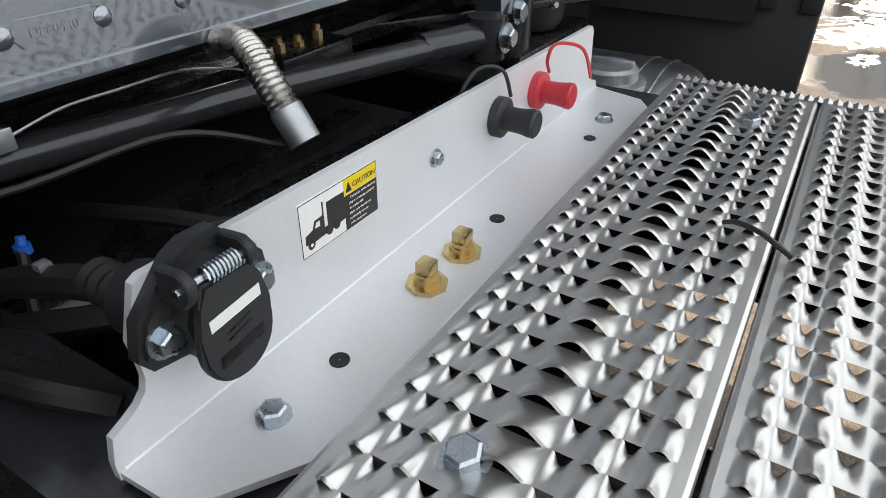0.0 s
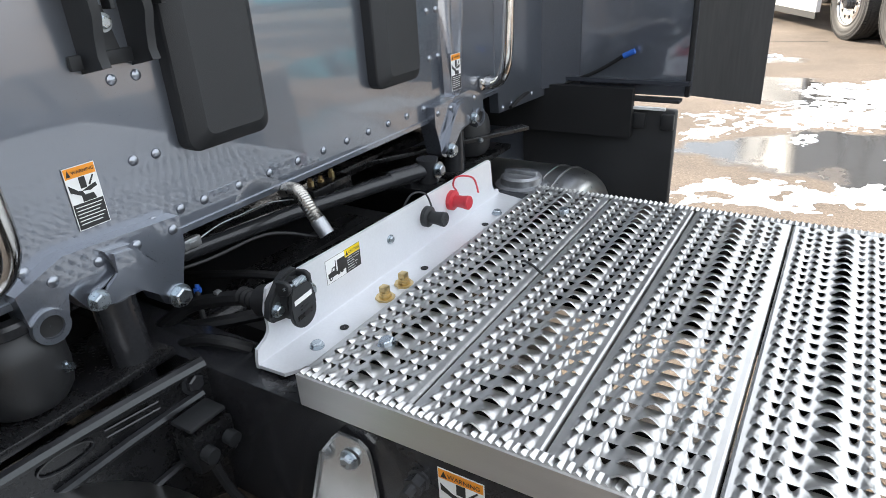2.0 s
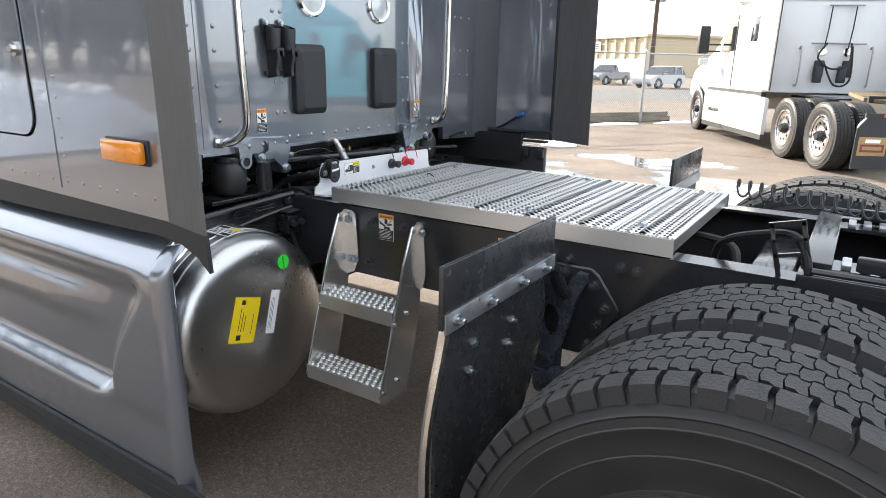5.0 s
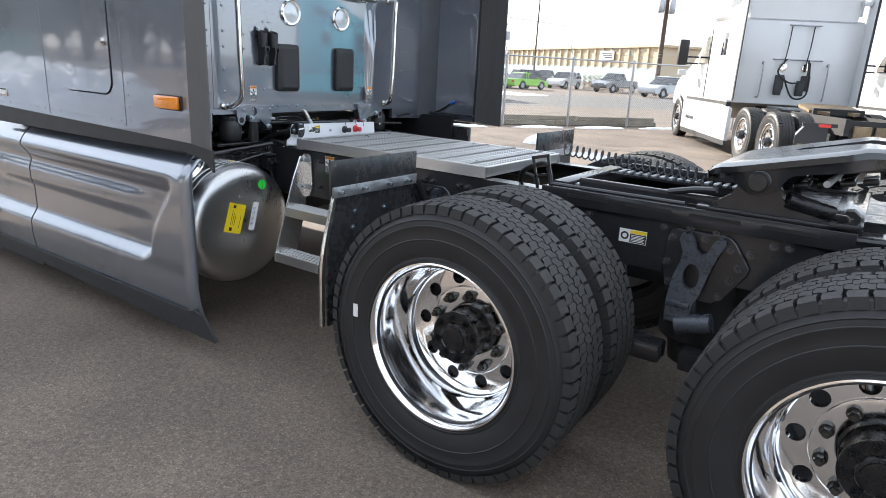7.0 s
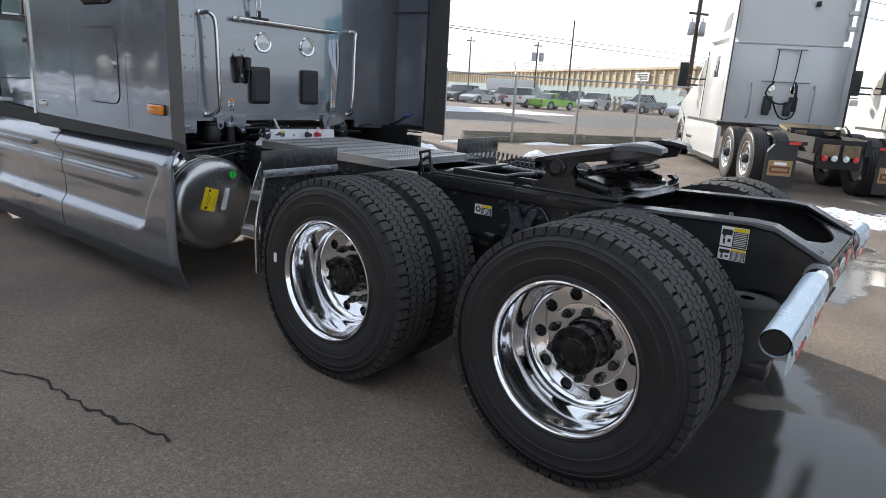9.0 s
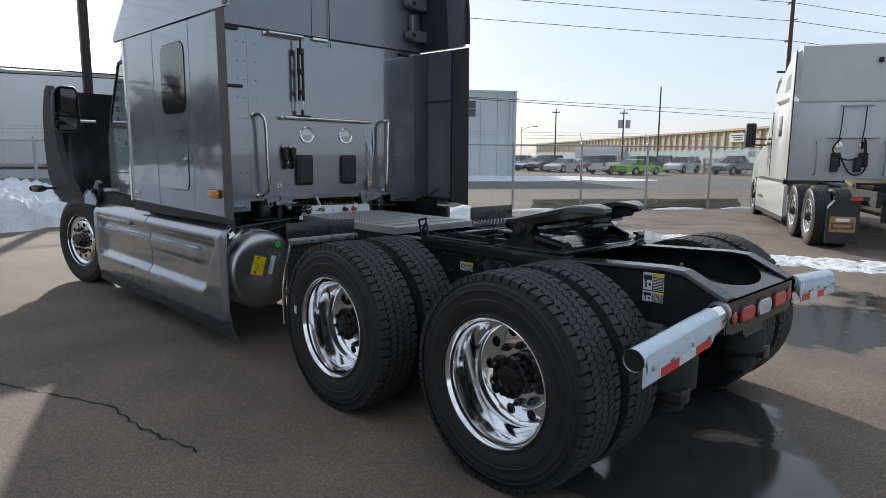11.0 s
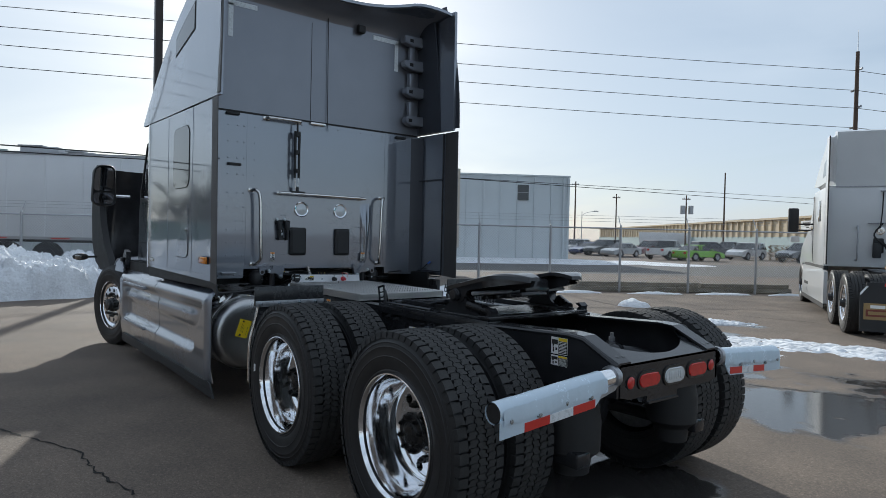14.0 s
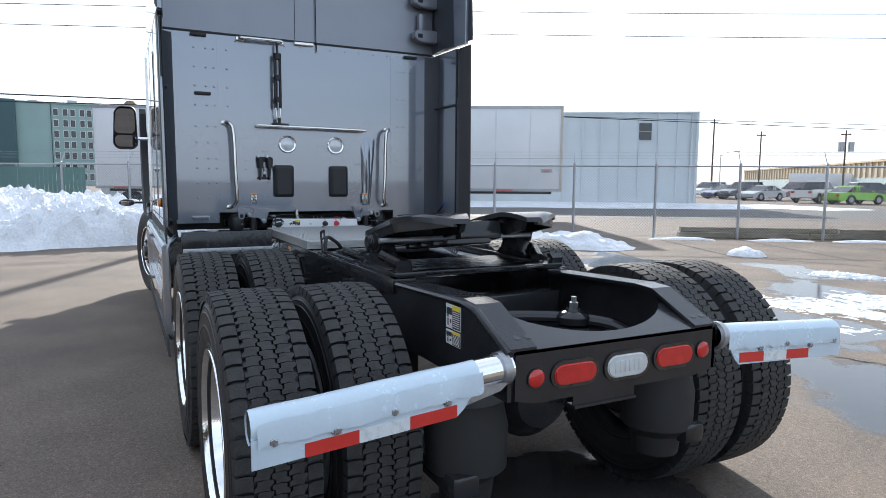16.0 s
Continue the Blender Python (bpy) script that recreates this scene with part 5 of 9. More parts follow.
part("valve_stem", cy(cy(B(), (3.35, 0.22, 0.905), (3.35, 0.22, 0.93), 0.019, n=6), (3.35, 0.22, 0.93), (3.35, 0.22, 0.955), 0.011, n=8), GALV, sf)
part("axle_bracket", bx(B(), 3.2, 3.62, 0.1, 0.4, 0.7, 0.83, 0.03), BLACK, truck)

# fifth wheel on its slide
tooth = mesh_of("tooth", bx(B(), -0.011, 0.011, -0.045, 0.045, 0, 0.014, 0.003), GALV)
for sgn in (-1, 1):
    sl_ = part("slide_rail", bx(B(), 1.83, 2.99, *sorted((sgn * 0.446, sgn * 0.345)), 1.004, 1.02, 0.003), BLACK, truck, "black slide rail for the coupling")
    part("rail_lip", bx(B(), 1.83, 2.99, *sorted((sgn * 0.458, sgn * 0.4465)), 0.955, 1.024, 0.003), BLACK, sl_)
    part("guide_bar", bx(B(), 1.95, 2.95, *sorted((sgn * 0.345, sgn * 0.32)), 1.02, 1.06, 0.006), BLACK, sl_)
    part("edge_rod", tube(B(), [(1.86, sgn * 0.43, 1.03), (2.42, sgn * 0.43, 1.032)], 0.009, 8), BLACK, sl_)
    part("rack", bx(B(), 1.88, 2.7, *sorted((sgn * 0.318, sgn * 0.215)), 1.002, 1.012), BLACK, sl_)
    for k in range(18):
        part("tooth", tooth, None, sl_, m=Matrix.Translation((1.93 + k * 0.042, sgn * 0.265, 1.012)))
    for k in range(4):
        part("slot", bx(B(), 1.95 + k * 0.25, 2.13 + k * 0.25, *sorted((sgn * 0.4605, sgn * 0.458)), 0.99, 1.004), DARK, sl_)
    bs = part("pivot_bracket", prism(B(), [(2.48, 1.022), (2.92, 1.022), (2.9, 1.04), (2.8, 1.062), (2.75, 1.09), (2.72, 1.15), (2.69, 1.17), (2.63, 1.17), (2.6, 1.15), (2.57, 1.09), (2.52, 1.055)], "xz", *sorted((sgn * 0.405, sgn * 0.335))), BLACK, truck, "black cast pivot bracket")
    part("pivot_pin", cy(B(), (2.66, sgn * 0.33, 1.152), (2.66, sgn * 0.452, 1.152), 0.03, n=18), BLACK, bs)
    part("bracket_foot", bx(B(), 2.46, 2.98, *sorted((sgn * 0.43, sgn * 0.3)), 1.021, 1.036, 0.004), BLACK, bs)
    for x in (2.52, 2.92):
        put(BB, bs, (x, sgn * 0.4, 1.036))
part("slide_front", bx(B(), 1.83, 1.9, -0.345, 0.345, 1.004, 1.032, 0.004), BLACK, truck)
part("slide_tie", bx(B(), 2.9, 3.0, -0.45, 0.42, 1.03, 1.05, 0.004), BLACK, truck, "black steel cross tie")
part("support_plate", prism(B(), [(2.55, -0.34), (3.06, -0.3), (3.08, 0.1), (3.0, 0.33), (2.55, 0.34)], "xy", 1.0375, 1.0445), HUB_BLACK, truck, "black flat support plate")


def casting(s):
    """One half of the coupling: a domed top, deep side web and rear horn, in the tilted frame."""
    bm = B()
    def f(u, v):
        # u along the length, v from the throat to the outer edge
        x = 0.66 * u
        yo = 0.28 + 0.15 * min(1.0, u / 0.2) ** 0.6
        if u > 0.74:
            yo -= 0.2 * ((u - 0.74) / 0.26) ** 1.2
        yi = 0.0 if x < 0.3 else 0.045 + 0.1 * max(0.0, (x - 0.42) / 0.24)
        y = yi + (yo - yi) * v
        z = -0.012 * max(0.0, (v - 0.82) / 0.18) ** 2 - 0.03 * max(0.0, (0.12 - u) / 0.12) ** 2 - 0.05 * max(0.0, (u - 0.8) / 0.2) ** 1.5
        return (x, s * y, z)
    sheet(bm, f, 26, 10, thick=(0, 0, -0.022))
    return bm


fw = part("fifth_wheel", casting(-1), BLACK, truck, "greased black coupling plate, tilted up", m=pose(2.44, 0.0, 1.178, 0, -13.5, 0))
part("plate_half", casting(1), BLACK, fw)
for s in (-1, 1):
    bm = B()
    def web(u, v):
        x = 0.02 + 0.62 * u
        top = -0.012 - 0.05 * max(0.0, (u - 0.8) / 0.2) ** 1.5
        low = -0.055 - 0.065 * math.exp(-((x - 0.21) / 0.075) ** 4) - 0.025 * u
        y = 0.28 + 0.15 * min(1.0, u / 0.2) ** 0.6 - (0.2 * ((u - 0.74) / 0.26) ** 1.2 if u > 0.74 else 0)
        return (x, s * (y - 0.004 - 0.012 * v), top + (low - top) * v)
    sheet(bm, web, 26, 5, thick=(0, -s * 0.018, 0))
    part("side_web", bm, BLACK, fw)
    bm = rev(B(), [(0.04, -0.02), (0.04, 0.002), (0.037, 0.005), (0.031, 0.006), (0.029, 0.012), (0.024, 0.012), (0.021, 0.005), (0.0005, 0.005)], 28)
    for v in bm.verts:
        v.co.y *= s
    part("pivot_boss", bm, BLACK, fw, m=Matrix.Translation((0.21, s * 0.43, -0.075)))
    part("horn_rib", prism(B(), [(0.33, -0.025), (0.64, -0.05), (0.6, -0.1), (0.45, -0.1), (0.35, -0.08)], "xz", *sorted((s * 0.17, s * 0.145))), BLACK, fw)
part("front_skirt", bx(B(), 0.004, 0.022, -0.28, 0.28, -0.07, -0.026), BLACK, fw)
part("lock_jaw", bx(B(), 0.34, 0.5, -0.11, 0.11, -0.12, -0.03, 0.015), BLACK, fw)
part("release_rod", tube(B(), [(0.42, -0.47, -0.1), (0.44, -0.1, -0.1), (0.44, 0.3, -0.1)], 0.012, 8), GALV, fw)
for k in range(4):
    part("lock_link", bx(B(), 0.3 + 0.07 * k, 0.35 + 0.07 * k, -0.3 + 0.03 * k, -0.14 + 0.05 * k, -0.13 - 0.006 * k, -0.105 - 0.006 * k, 0.006), BLACK, fw)
for s in (-1, 1):
    part("cushion", cy(B(), (2.76, s * 0.41, 1.1), (2.9, s * 0.35, 1.06), 0.03, n=16), HUB_BLACK, truck, "black rubber tilt cushion")
    part("stop_bracket", prism(B(), [(2.93, 1.036), (2.98, 1.036), (2.99, 1.075), (2.965, 1.095), (2.94, 1.09), (2.945, 1.08), (2.97, 1.07)], "xz", *sorted((s * 0.43, s * 0.37))), BLACK, truck)
part("handle", tube(B(), [(2.34, -0.37, 1.06), (2.44, -0.38, 1.085), (2.52, -0.39, 1.095)], 0.013, 8), BLACK, truck)

# hose holder and coiled air line behind the deck
bm = B()
for x in (1.79, 1.86):
    bx(bm, x - 0.006, x + 0.006, -0.42, -0.41, 1.0, 1.14, 0.002, pose(0, 0, 0))
bx(bm, 1.784, 1.866, -0.42, -0.41, 1.128, 1.142)
bx(bm, 1.784, 1.866, -0.42, -0.41, 1.09, 1.097)
bx(bm, 1.784, 1.866, -0.42, -0.41, 1.05, 1.06)
bmesh.ops.rotate(bm, verts=bm.verts[:], cent=(1.8, -0.41, 1.0), matrix=Matrix.Rotation(radians(-14), 3, "Y"))
part("hose_holder", bm, BLACK, truck, "black perforated hose holder")
bm = B()
pts = [(1.55 + 0.78 * i / 260 + 0.012 * math.cos(2 * math.pi * i / 13), 0.36 - 0.16 * i / 260 + 0.008 * math.sin(2 * math.pi * i / 13), 1.084 - 0.022 * i / 260 + 0.03 * math.sin(2 * math.pi * i / 13)) for i in range(261)]
tube(bm, pts, 0.0042, 6)
part("coiled_air_line", bm, COIL, truck, "coiled black air line")
part("air_hose", tube(B(), smooth_path([(1.6, -0.2, 0.92), (1.62, -0.25, 1.02), (1.72, -0.33, 1.08), (1.82, -0.4, 1.1), (1.86, -0.42, 1.0)], 6), 0.011, 8), DARK, truck)
part("air_hose", tube(B(), smooth_path([(1.3, 0.0, 0.97), (1.6, -0.1, 0.99), (1.66, -0.15, 0.93), (1.67, -0.16, 0.85)], 6), 0.013, 8), DARK, truck)

# ---- deck of seven grip planks ----
DX0, PW, DY0, DY1, DZ = 0.305, 0.1757, -0.437, 0.356, 1.058
# each column of a grip plank: from, to (share of the width), rise (up) or dip (down) of its lips
COLS = [(0.06, 0.15, 0.0074), (0.15, 0.215, -0.0046), (0.215, 0.31, 0.0074), (0.31, 0.395, -0.0046), (0.395, 0.6, 0.0114), (0.6, 0.675, -0.0046), (0.675, 0.765, 0.0074), (0.765, 0.83, -0.0046), (0.83, 0.93, 0.0074)]


def plank_mesh():
    bm = B()
    pitch = 0.0254
    y0, y1 = DY0 + 0.012, DY1 - 0.012
    rows = int((y1 - y0) / pitch)
    def q(a, b, c, d):
        bm.faces.new([bm.verts.new(p) for p in (a, b, c, d)])
    e0, e1 = COLS[0][0] * PW, COLS[-1][1] * PW
    for xa, xb in ((0.0055, e0), (e1, PW - 0.0055)):
        q((xa, y0, 0), (xb, y0, 0), (xb, y1, 0), (xa, y1, 0))
    for xa, sg in ((0.0015, 1), (PW - 0.0015, -1)):
        for (u0, w0), (u1, w1) in (((0, -0.003), (0.0012, -0.0009)), ((0.0012, -0.0009), (0.004, 0.0))):
            q((xa + sg * u0, y0, w0), (xa + sg * u1, y0, w1), (xa + sg * u1, y1, w1), (xa + sg * u0, y1, w0))
    q((e0, y0 + rows * pitch, 0), (e1, y0 + rows * pitch, 0), (e1, y1, 0), (e0, y1, 0))
    for ua, ub, h in COLS:
        nx = 14 if h > 0.01 else 10
        for r in range(rows):
            a = y0 + r * pitch
            grid = []
            for i in range(nx + 1):
                u = i / nx
                s = math.sin(math.pi * min(1.0, max(0.0, (u - 0.07) / 0.86))) ** (1.35 if h > 0.01 else 1.6)
                col = []
                for v in (0.0, 0.2, 0.45, 0.72, 1.0):
                    if h > 0:
                        z, dy = s * h * (1 - v) ** 1.75, -0.06 * s * (1 - v)
                    else:
                        z, dy = s * h * v ** 2.4, -0.16 * s * v
                    col.append(bm.verts.new((PW * (ua + (ub - ua) * u), a + pitch * (v + dy), z)))
                grid.append(col)
            k = 0 if h > 0 else 4
            lip = [bm.verts.new((g[k].co.x, g[k].co.y - min(abs(g[k].co.z), 0.0012), g[k].co.z - min(abs(g[k].co.z), 0.002))) for g in grid]
            for i in range(nx):
                for j in range(4):
                    bm.faces.new((grid[i][j], grid[i + 1][j], grid[i + 1][j + 1], grid[i][j + 1]))
                bm.faces.new((lip[i], lip[i + 1], grid[i + 1][k], grid[i][k]))
    # turned-down sides and serrated end strips
    for xa, sx in ((0.0015, 1), (PW - 0.0015, -1)):
        q((xa, y0, -0.003), (xa, y1, -0.003), (xa, y1, -0.034), (xa, y0, -0.034))
        q((xa, y0, -0.034), (xa, y1, -0.034), (xa + sx * 0.018, y1, -0.034), (xa + sx * 0.018, y0, -0.034))
    return mesh_of("plank", bm, TREADPLATE, 45)


deck = part("deck_frame", bx(B(), DX0, DX0 + 7 * PW, DY0 - 0.004, DY0, 1.006, DZ - 0.001), FASCIA_ALU, truck, "bright aluminium deck plate of raised grip planks")
part("far_side_strip", bx(B(), DX0, DX0 + 7 * PW, DY1, DY1 + 0.004, 1.006, DZ - 0.001), FASCIA_ALU, deck)
PLANK = plank_mesh()
for k in range(7):
    part("plank", PLANK, None, deck, m=Matrix.Translation((DX0 + k * PW, 0, DZ)))
for y, sg in ((DY0, -1), (DY1, 1)):
    bm = B()
    n_ = int(7 * PW / 0.0105)
    prev = None
    for i in range(n_ * 2 + 1):
        x = DX0 + i * 0.00525
        z = DZ + (0.0036 if i % 2 else -0.0006)
        cur = [bm.verts.new((x, y, DZ - 0.006)), bm.verts.new((x, y, z)), bm.verts.new((x, y - sg * 0.004, z)), bm.verts.new((x, y - sg * 0.016, DZ + 0.0005))]
        if prev:
            for j in range(3):
                bm.faces.new((prev[j], prev[j + 1], cur[j + 1], cur[j]))
        prev = cur
    part("serrated_edge", mesh_of("serrated_edge", bm, TREADPLATE, 20), None, deck)
for x in (DX0 + 0.01, DX0 + 7 * PW - 0.012):
    part("end_angle", bx(B(), x - 0.003, x, DY0, DY1, 1.006, DZ - 0.002), FASCIA_ALU, deck)
for x, y in ((0.374, -0.326), (0.42, 0.23), (1.059, -0.345), (1.007, 0.3), (1.42, -0.33), (1.44, 0.25)):
    put(ZB, deck, (x, y, DZ - 0.002), pose(0, 0, 0, 6, -4, 20))
tie = tube(B(), smooth_path([(0.44, -0.018, 1.062), (0.45, -0.028, 1.07), (0.47, -0.04, 1.072), (0.494, -0.05, 1.064)], 5), 0.0022, 6)
part("cable_tie", tie, MATTE, deck, "black nylon cable tie")
for x in (0.36, 0.9, 1.42):
    part("deck_bearer", bx(B(), x - 0.025, x + 0.025, -0.42, 0.345, 1.0005, 1.0238), BLACK, truck)

# ---- connector bracket of white aluminium ----
bm = B()
prism(bm, [(-0.408, 1.006), (-0.408, 1.02), (-0.404, 1.038), (-0.393, 1.0425), (-0.3845, 1.047), (-0.378, 1.0535), (-0.3755, 1.062), (-0.376, 1.078), (-0.3775, 1.09), (-0.366, 1.124), (-0.36, 1.127), (0.336, 1.113), (0.344, 1.106), (0.352, 1.04), (0.36, 1.03), (0.38, 1.025), (0.39, 1.005)], "yz", 0.184, 0.19)
xy = [(0.19, -0.407), (0.19, 0.39), (0.262, 0.37), (0.289, 0.33), (0.289, -0.33), (0.24, -0.405)]
prism(bm, xy, "xy", 1.006, 1.012)
prism(bm, [(0.187, 1.008), (0.19, 1.0115), (0.191, 1.0119), (0.1915, 1.0125), (0.1905, 1.0135), (0.187, 1.014)], "xz", -0.404, 0.388)
brk = part("connector_bracket", bm, BRUSHED, truck, "bent brushed aluminium bracket for trailer connections")
for x, y in ((0.236, -0.329), (0.245, 0.266)):
    part("bracket_bolt", mesh_of("bracket_bolt", hex_bolt(0.0098, 0.009, 0.0118), ZINC), None, brk, m=pose(x, y, 1.012, 0, 0, 12))
put(mesh_of("bolt", hex_bolt(0.0068, 0.007, 0.009), ZINC), brk, (0.19, -0.062, 1.077), TO_X)
for x, y in ((0.239, -0.267), (0.243, -0.033), (0.25, 0.2)):
    part("drill_hole", rev(B(), [(0.0075, 0.0), (0.0075, 0.0015), (0.006, 0.0012), (0.0005, 0.001)], 16, (x, y, 1.0118), "z"), DARK, brk)
for x, y in ((0.243, -0.159), (0.244, -0.103)):
    bm = B()
    cy(bm, (x, y, 1.012), (x, y, 1.016), 0.018, n=8)
    cy(bm, (x, y, 1.016), (x, y, 1.022), 0.0115, n=14)
    cy(bm, (x, y, 1.022), (x, y, 1.026), 0.0095, n=14)
    bx(bm, x - 0.0072, x + 0.0072, y - 0.0072, y + 0.0072, 1.025, 1.037, 0.0015)
    part("brass_plug", bm, BRASS, brk, "brass bulkhead fitting with square plug")
for y, m, nm, lb in ((0.062, MATTE, "black_cap", "black rubber dust cap"), (0.16, RED, "red_cap", "red rubber dust cap")):
    z = 1.076
    bm = rev(B(), [(0.022, 0.0), (0.022, 0.009), (0.019, 0.011), (0.0132, 0.012), (0.0132, 0.026), (0.0145, 0.037), (0.0152, 0.039), (0.0152, 0.045), (0.0128, 0.047), (0.0005, 0.047)], 20, (0.19, y, z), "x")
    c = part(nm, bm, m, brk, lb)
    loop = smooth_path([(0.205, y, z + 0.025), (0.2, y - 0.012, z + 0.055), (0.185, y - 0.035, z + 0.06), (0.175, y - 0.055, z + 0.035), (0.17, y - 0.06, z + 0.0)], 6) if m is MATTE else smooth_path([(0.205, y, z + 0.024), (0.21, y - 0.02, z + 0.045), (0.215, y - 0.01, z + 0.06), (0.235, y + 0.02, z + 0.05), (0.25, y + 0.015, z + 0.02)], 6)
    part("cap_cord", tube(B(), loop, 0.002, 6), m, c)
# caution decal with a lorry outline
q = [(0, 0, 0.092, 0.046, 0), (0.0006, 0.0006, 0.0914, 0.0454, 1), (0.0013, 0.0013, 0.0907, 0.0447, 0), (0.05, 0.0312, 0.0907, 0.0447, 2), (0.05, 0.0013, 0.0907, 0.0308, 1),
     (0.0295, 0.0165, 0.05, 0.036, 1), ([(0.0045, 0.011), (0.005, 0.0185), (0.013, 0.0205), (0.0155, 0.027), (0.0235, 0.0275), (0.0245, 0.0285), (0.0245, 0.0385), (0.026, 0.0385), (0.026, 0.0165), (0.05, 0.0165), (0.05, 0.0125), (0.012, 0.0095)], 1),
     ([(0.0155, 0.0205), (0.017, 0.025), (0.021, 0.025), (0.021, 0.0205)], 0)]
q += [(wheel_dot(x, z, 0.0038), 1) for x, z in ((0.0105, 0.009), (0.031, 0.0115), (0.0395, 0.0122))] + [(wheel_dot(0.0105, 0.009, 0.0015), 0)]
q += [([(0.0522, 0.0335), (0.0592, 0.0335), (0.0557, 0.0415)], 1)]
dec = decal("caution_label", q, [L_WHITE, L_BLACK, L_YELLOW], "white and yellow caution decal with a lorry outline", facing((0.19, -0.242, 1.066), (0, 1, -0.015), (0, 0, 1)))
write("CAUTION", 0.0064, (0.0735, 0.0379), L_BLACK, dec)
for k, line in enumerate(("Center pin of this electrical", "plug is constantly powered", "for trailer ABS.", "Make sure this will not", "accidentally turn on", "trailer equipment.")):
    write(line, 0.0029, (0.0525 + 0.00066 * len(line), 0.0286 - 0.0046 * k), L_WHITE, dec)
# seven-way connector with sprung lid
c0 = Vector((0.192, -0.333, 1.09))
bm = prism(B(), [(-0.381, 1.082), (-0.375, 1.106), (-0.347, 1.134), (-0.335, 1.139), (-0.314, 1.138), (-0.284, 1.104), (-0.283, 1.094), (-0.288, 1.08), (-0.302, 1.069), (-0.35, 1.066), (-0.374, 1.071)], "yz", 0.19, 0.203)
bmesh.ops.bevel(bm, geom=[e for e in bm.edges if all(v.co.x > 0.2 for v in e.verts)], offset=0.0035, segments=2, affect="EDGES")
con = part("trailer_socket", bm, MATTE, brk, "black plastic trailer socket with sprung lid")
rim_ = [(-0.353, 1.07), (-0.358, 1.1), (-0.347, 1.126), (-0.333, 1.132), (-0.318, 1.127), (-0.31, 1.102), (-0.316, 1.07), (-0.333, 1.06)]
bm = prism(B(), rim_, "yz", 0.202, 0.22)
bmesh.ops.bevel(bm, geom=[e for e in bm.edges if all(v.co.x > 0.21 for v in e.verts)], offset=0.004, segments=2, affect="EDGES")
part("socket_collar", bm, MATTE, con)
lid = [(-0.018, 0.003), (0.018, 0.003), (0.022, -0.01), (0.0258, -0.028)] + [(0.0272 * math.cos(a), -0.042 + 0.03 * math.sin(a)) for a in (-math.pi * k / 14 for k in range(15))] + [(-0.0258, -0.028), (-0.022, -0.01)]
bm = prism(B(), lid, "xy", 0.0, 0.006)
bmesh.ops.bevel(bm, geom=[e for e in bm.edges if all(v.co.z > 0.005 for v in e.verts)], offset=0.0022, segments=2, affect="EDGES")
LID = facing((0.2215, -0.333, 1.123), (0, 1, -0.04), (-0.04, 0, 1))
part("socket_lid", bm, MATTE, con, "black lid with worn maker's mark", m=LID)
for k, (a0, a1, b0, b1, mk) in enumerate(((-0.019, 0.019, -0.0255, -0.0175, L_WHITE), (-0.009, 0.009, -0.033, -0.0315, HUB_BLACK), (-0.009, 0.009, -0.038, -0.0365, HUB_BLACK), (-0.017, 0.017, -0.053, -0.045, HUB_BLACK))):
    part("maker_bar", prism(B(), [(a0, b0 - 0.002), (a1, b0 + 0.002), (a1, b1 + 0.002), (a0, b1 - 0.002)], "xy", 0.0058, 0.0064), mk, con, m=LID)
for y in (-0.357, -0.315):
    lug = prism(B(), [(0.203, 1.112), (0.203, 1.137), (0.222, 1.139), (0.23, 1.134), (0.23, 1.124), (0.222, 1.114)], "xz", y - 0.0035, y + 0.0035)
    bmesh.ops.bevel(lug, geom=lug.edges[:], offset=0.0015, segments=1, affect="EDGES")
    part("hinge_lug", lug, MATTE, con)
part("hinge_pin", cy(B(), (0.2225, -0.3635, 1.1285), (0.2225, -0.309, 1.1285), 0.0026, n=10), ZINC, con)
sp = [(0.2225 + 0.0052 * math.cos(2 * math.pi * i / 10), -0.345 + 0.024 * i / 90, 1.1285 + 0.0052 * math.sin(2 * math.pi * i / 10)) for i in range(91)]
part("spring", tube(B(), sp, 0.0011, 5), ZINC, con)
for y, z in ((-0.2945, 1.089), (-0.365, 1.0905)):
    put(mesh_of("bolt", hex_bolt(0.0085, 0.009, 0.012), ZINC), con, (0.203, y, z), TO_X)
part("socket_body", cy(B(), (0.184, c0.y, c0.z - 0.005), (0.14, c0.y - 0.004, c0.z - 0.014), 0.026, n=20), DARK, con)
part("cable_loom", rev(B(), [(0.014 if i % 2 else 0.0165, -0.006 * i) for i in range(9)], 16, (0.14, c0.y - 0.003, c0.z - 0.018), "x"), DARK, con, "black corrugated cable loom")
# ---- sleeper cab ----
# back wall with lower corner lobes
bm = B()
out = [(-1.17, 1.09), (-1.17, 2.62), (1.17, 2.62), (1.17, 1.09), (0.76, 1.11), (0.757, 1.185), (-0.757, 1.185), (-0.76, 1.09)]
prism(bm, out, "yz", -0.03, 0.0)
back = part("sleeper_back_wall", bm, PAINT, truck, "glossy grey riveted aluminium back wall")
bm = prism(B(), [(-1.15, 2.632), (-1.15, 3.86), (1.15, 3.86), (1.15, 2.632)], "yz", -0.03, -0.004)
upper = part("upper_back_wall", bm, PAINT_DULL, truck, "grey satin upper back wall")
part("seam_strip", bx(B(), -0.02, 0.006, -1.15, 1.15, 2.617, 2.634), DARK, truck)
part("lower_lip", bx(B(), -0.02, 0.004, -0.755, 0.755, 1.176, 1.186), PAINT, back)
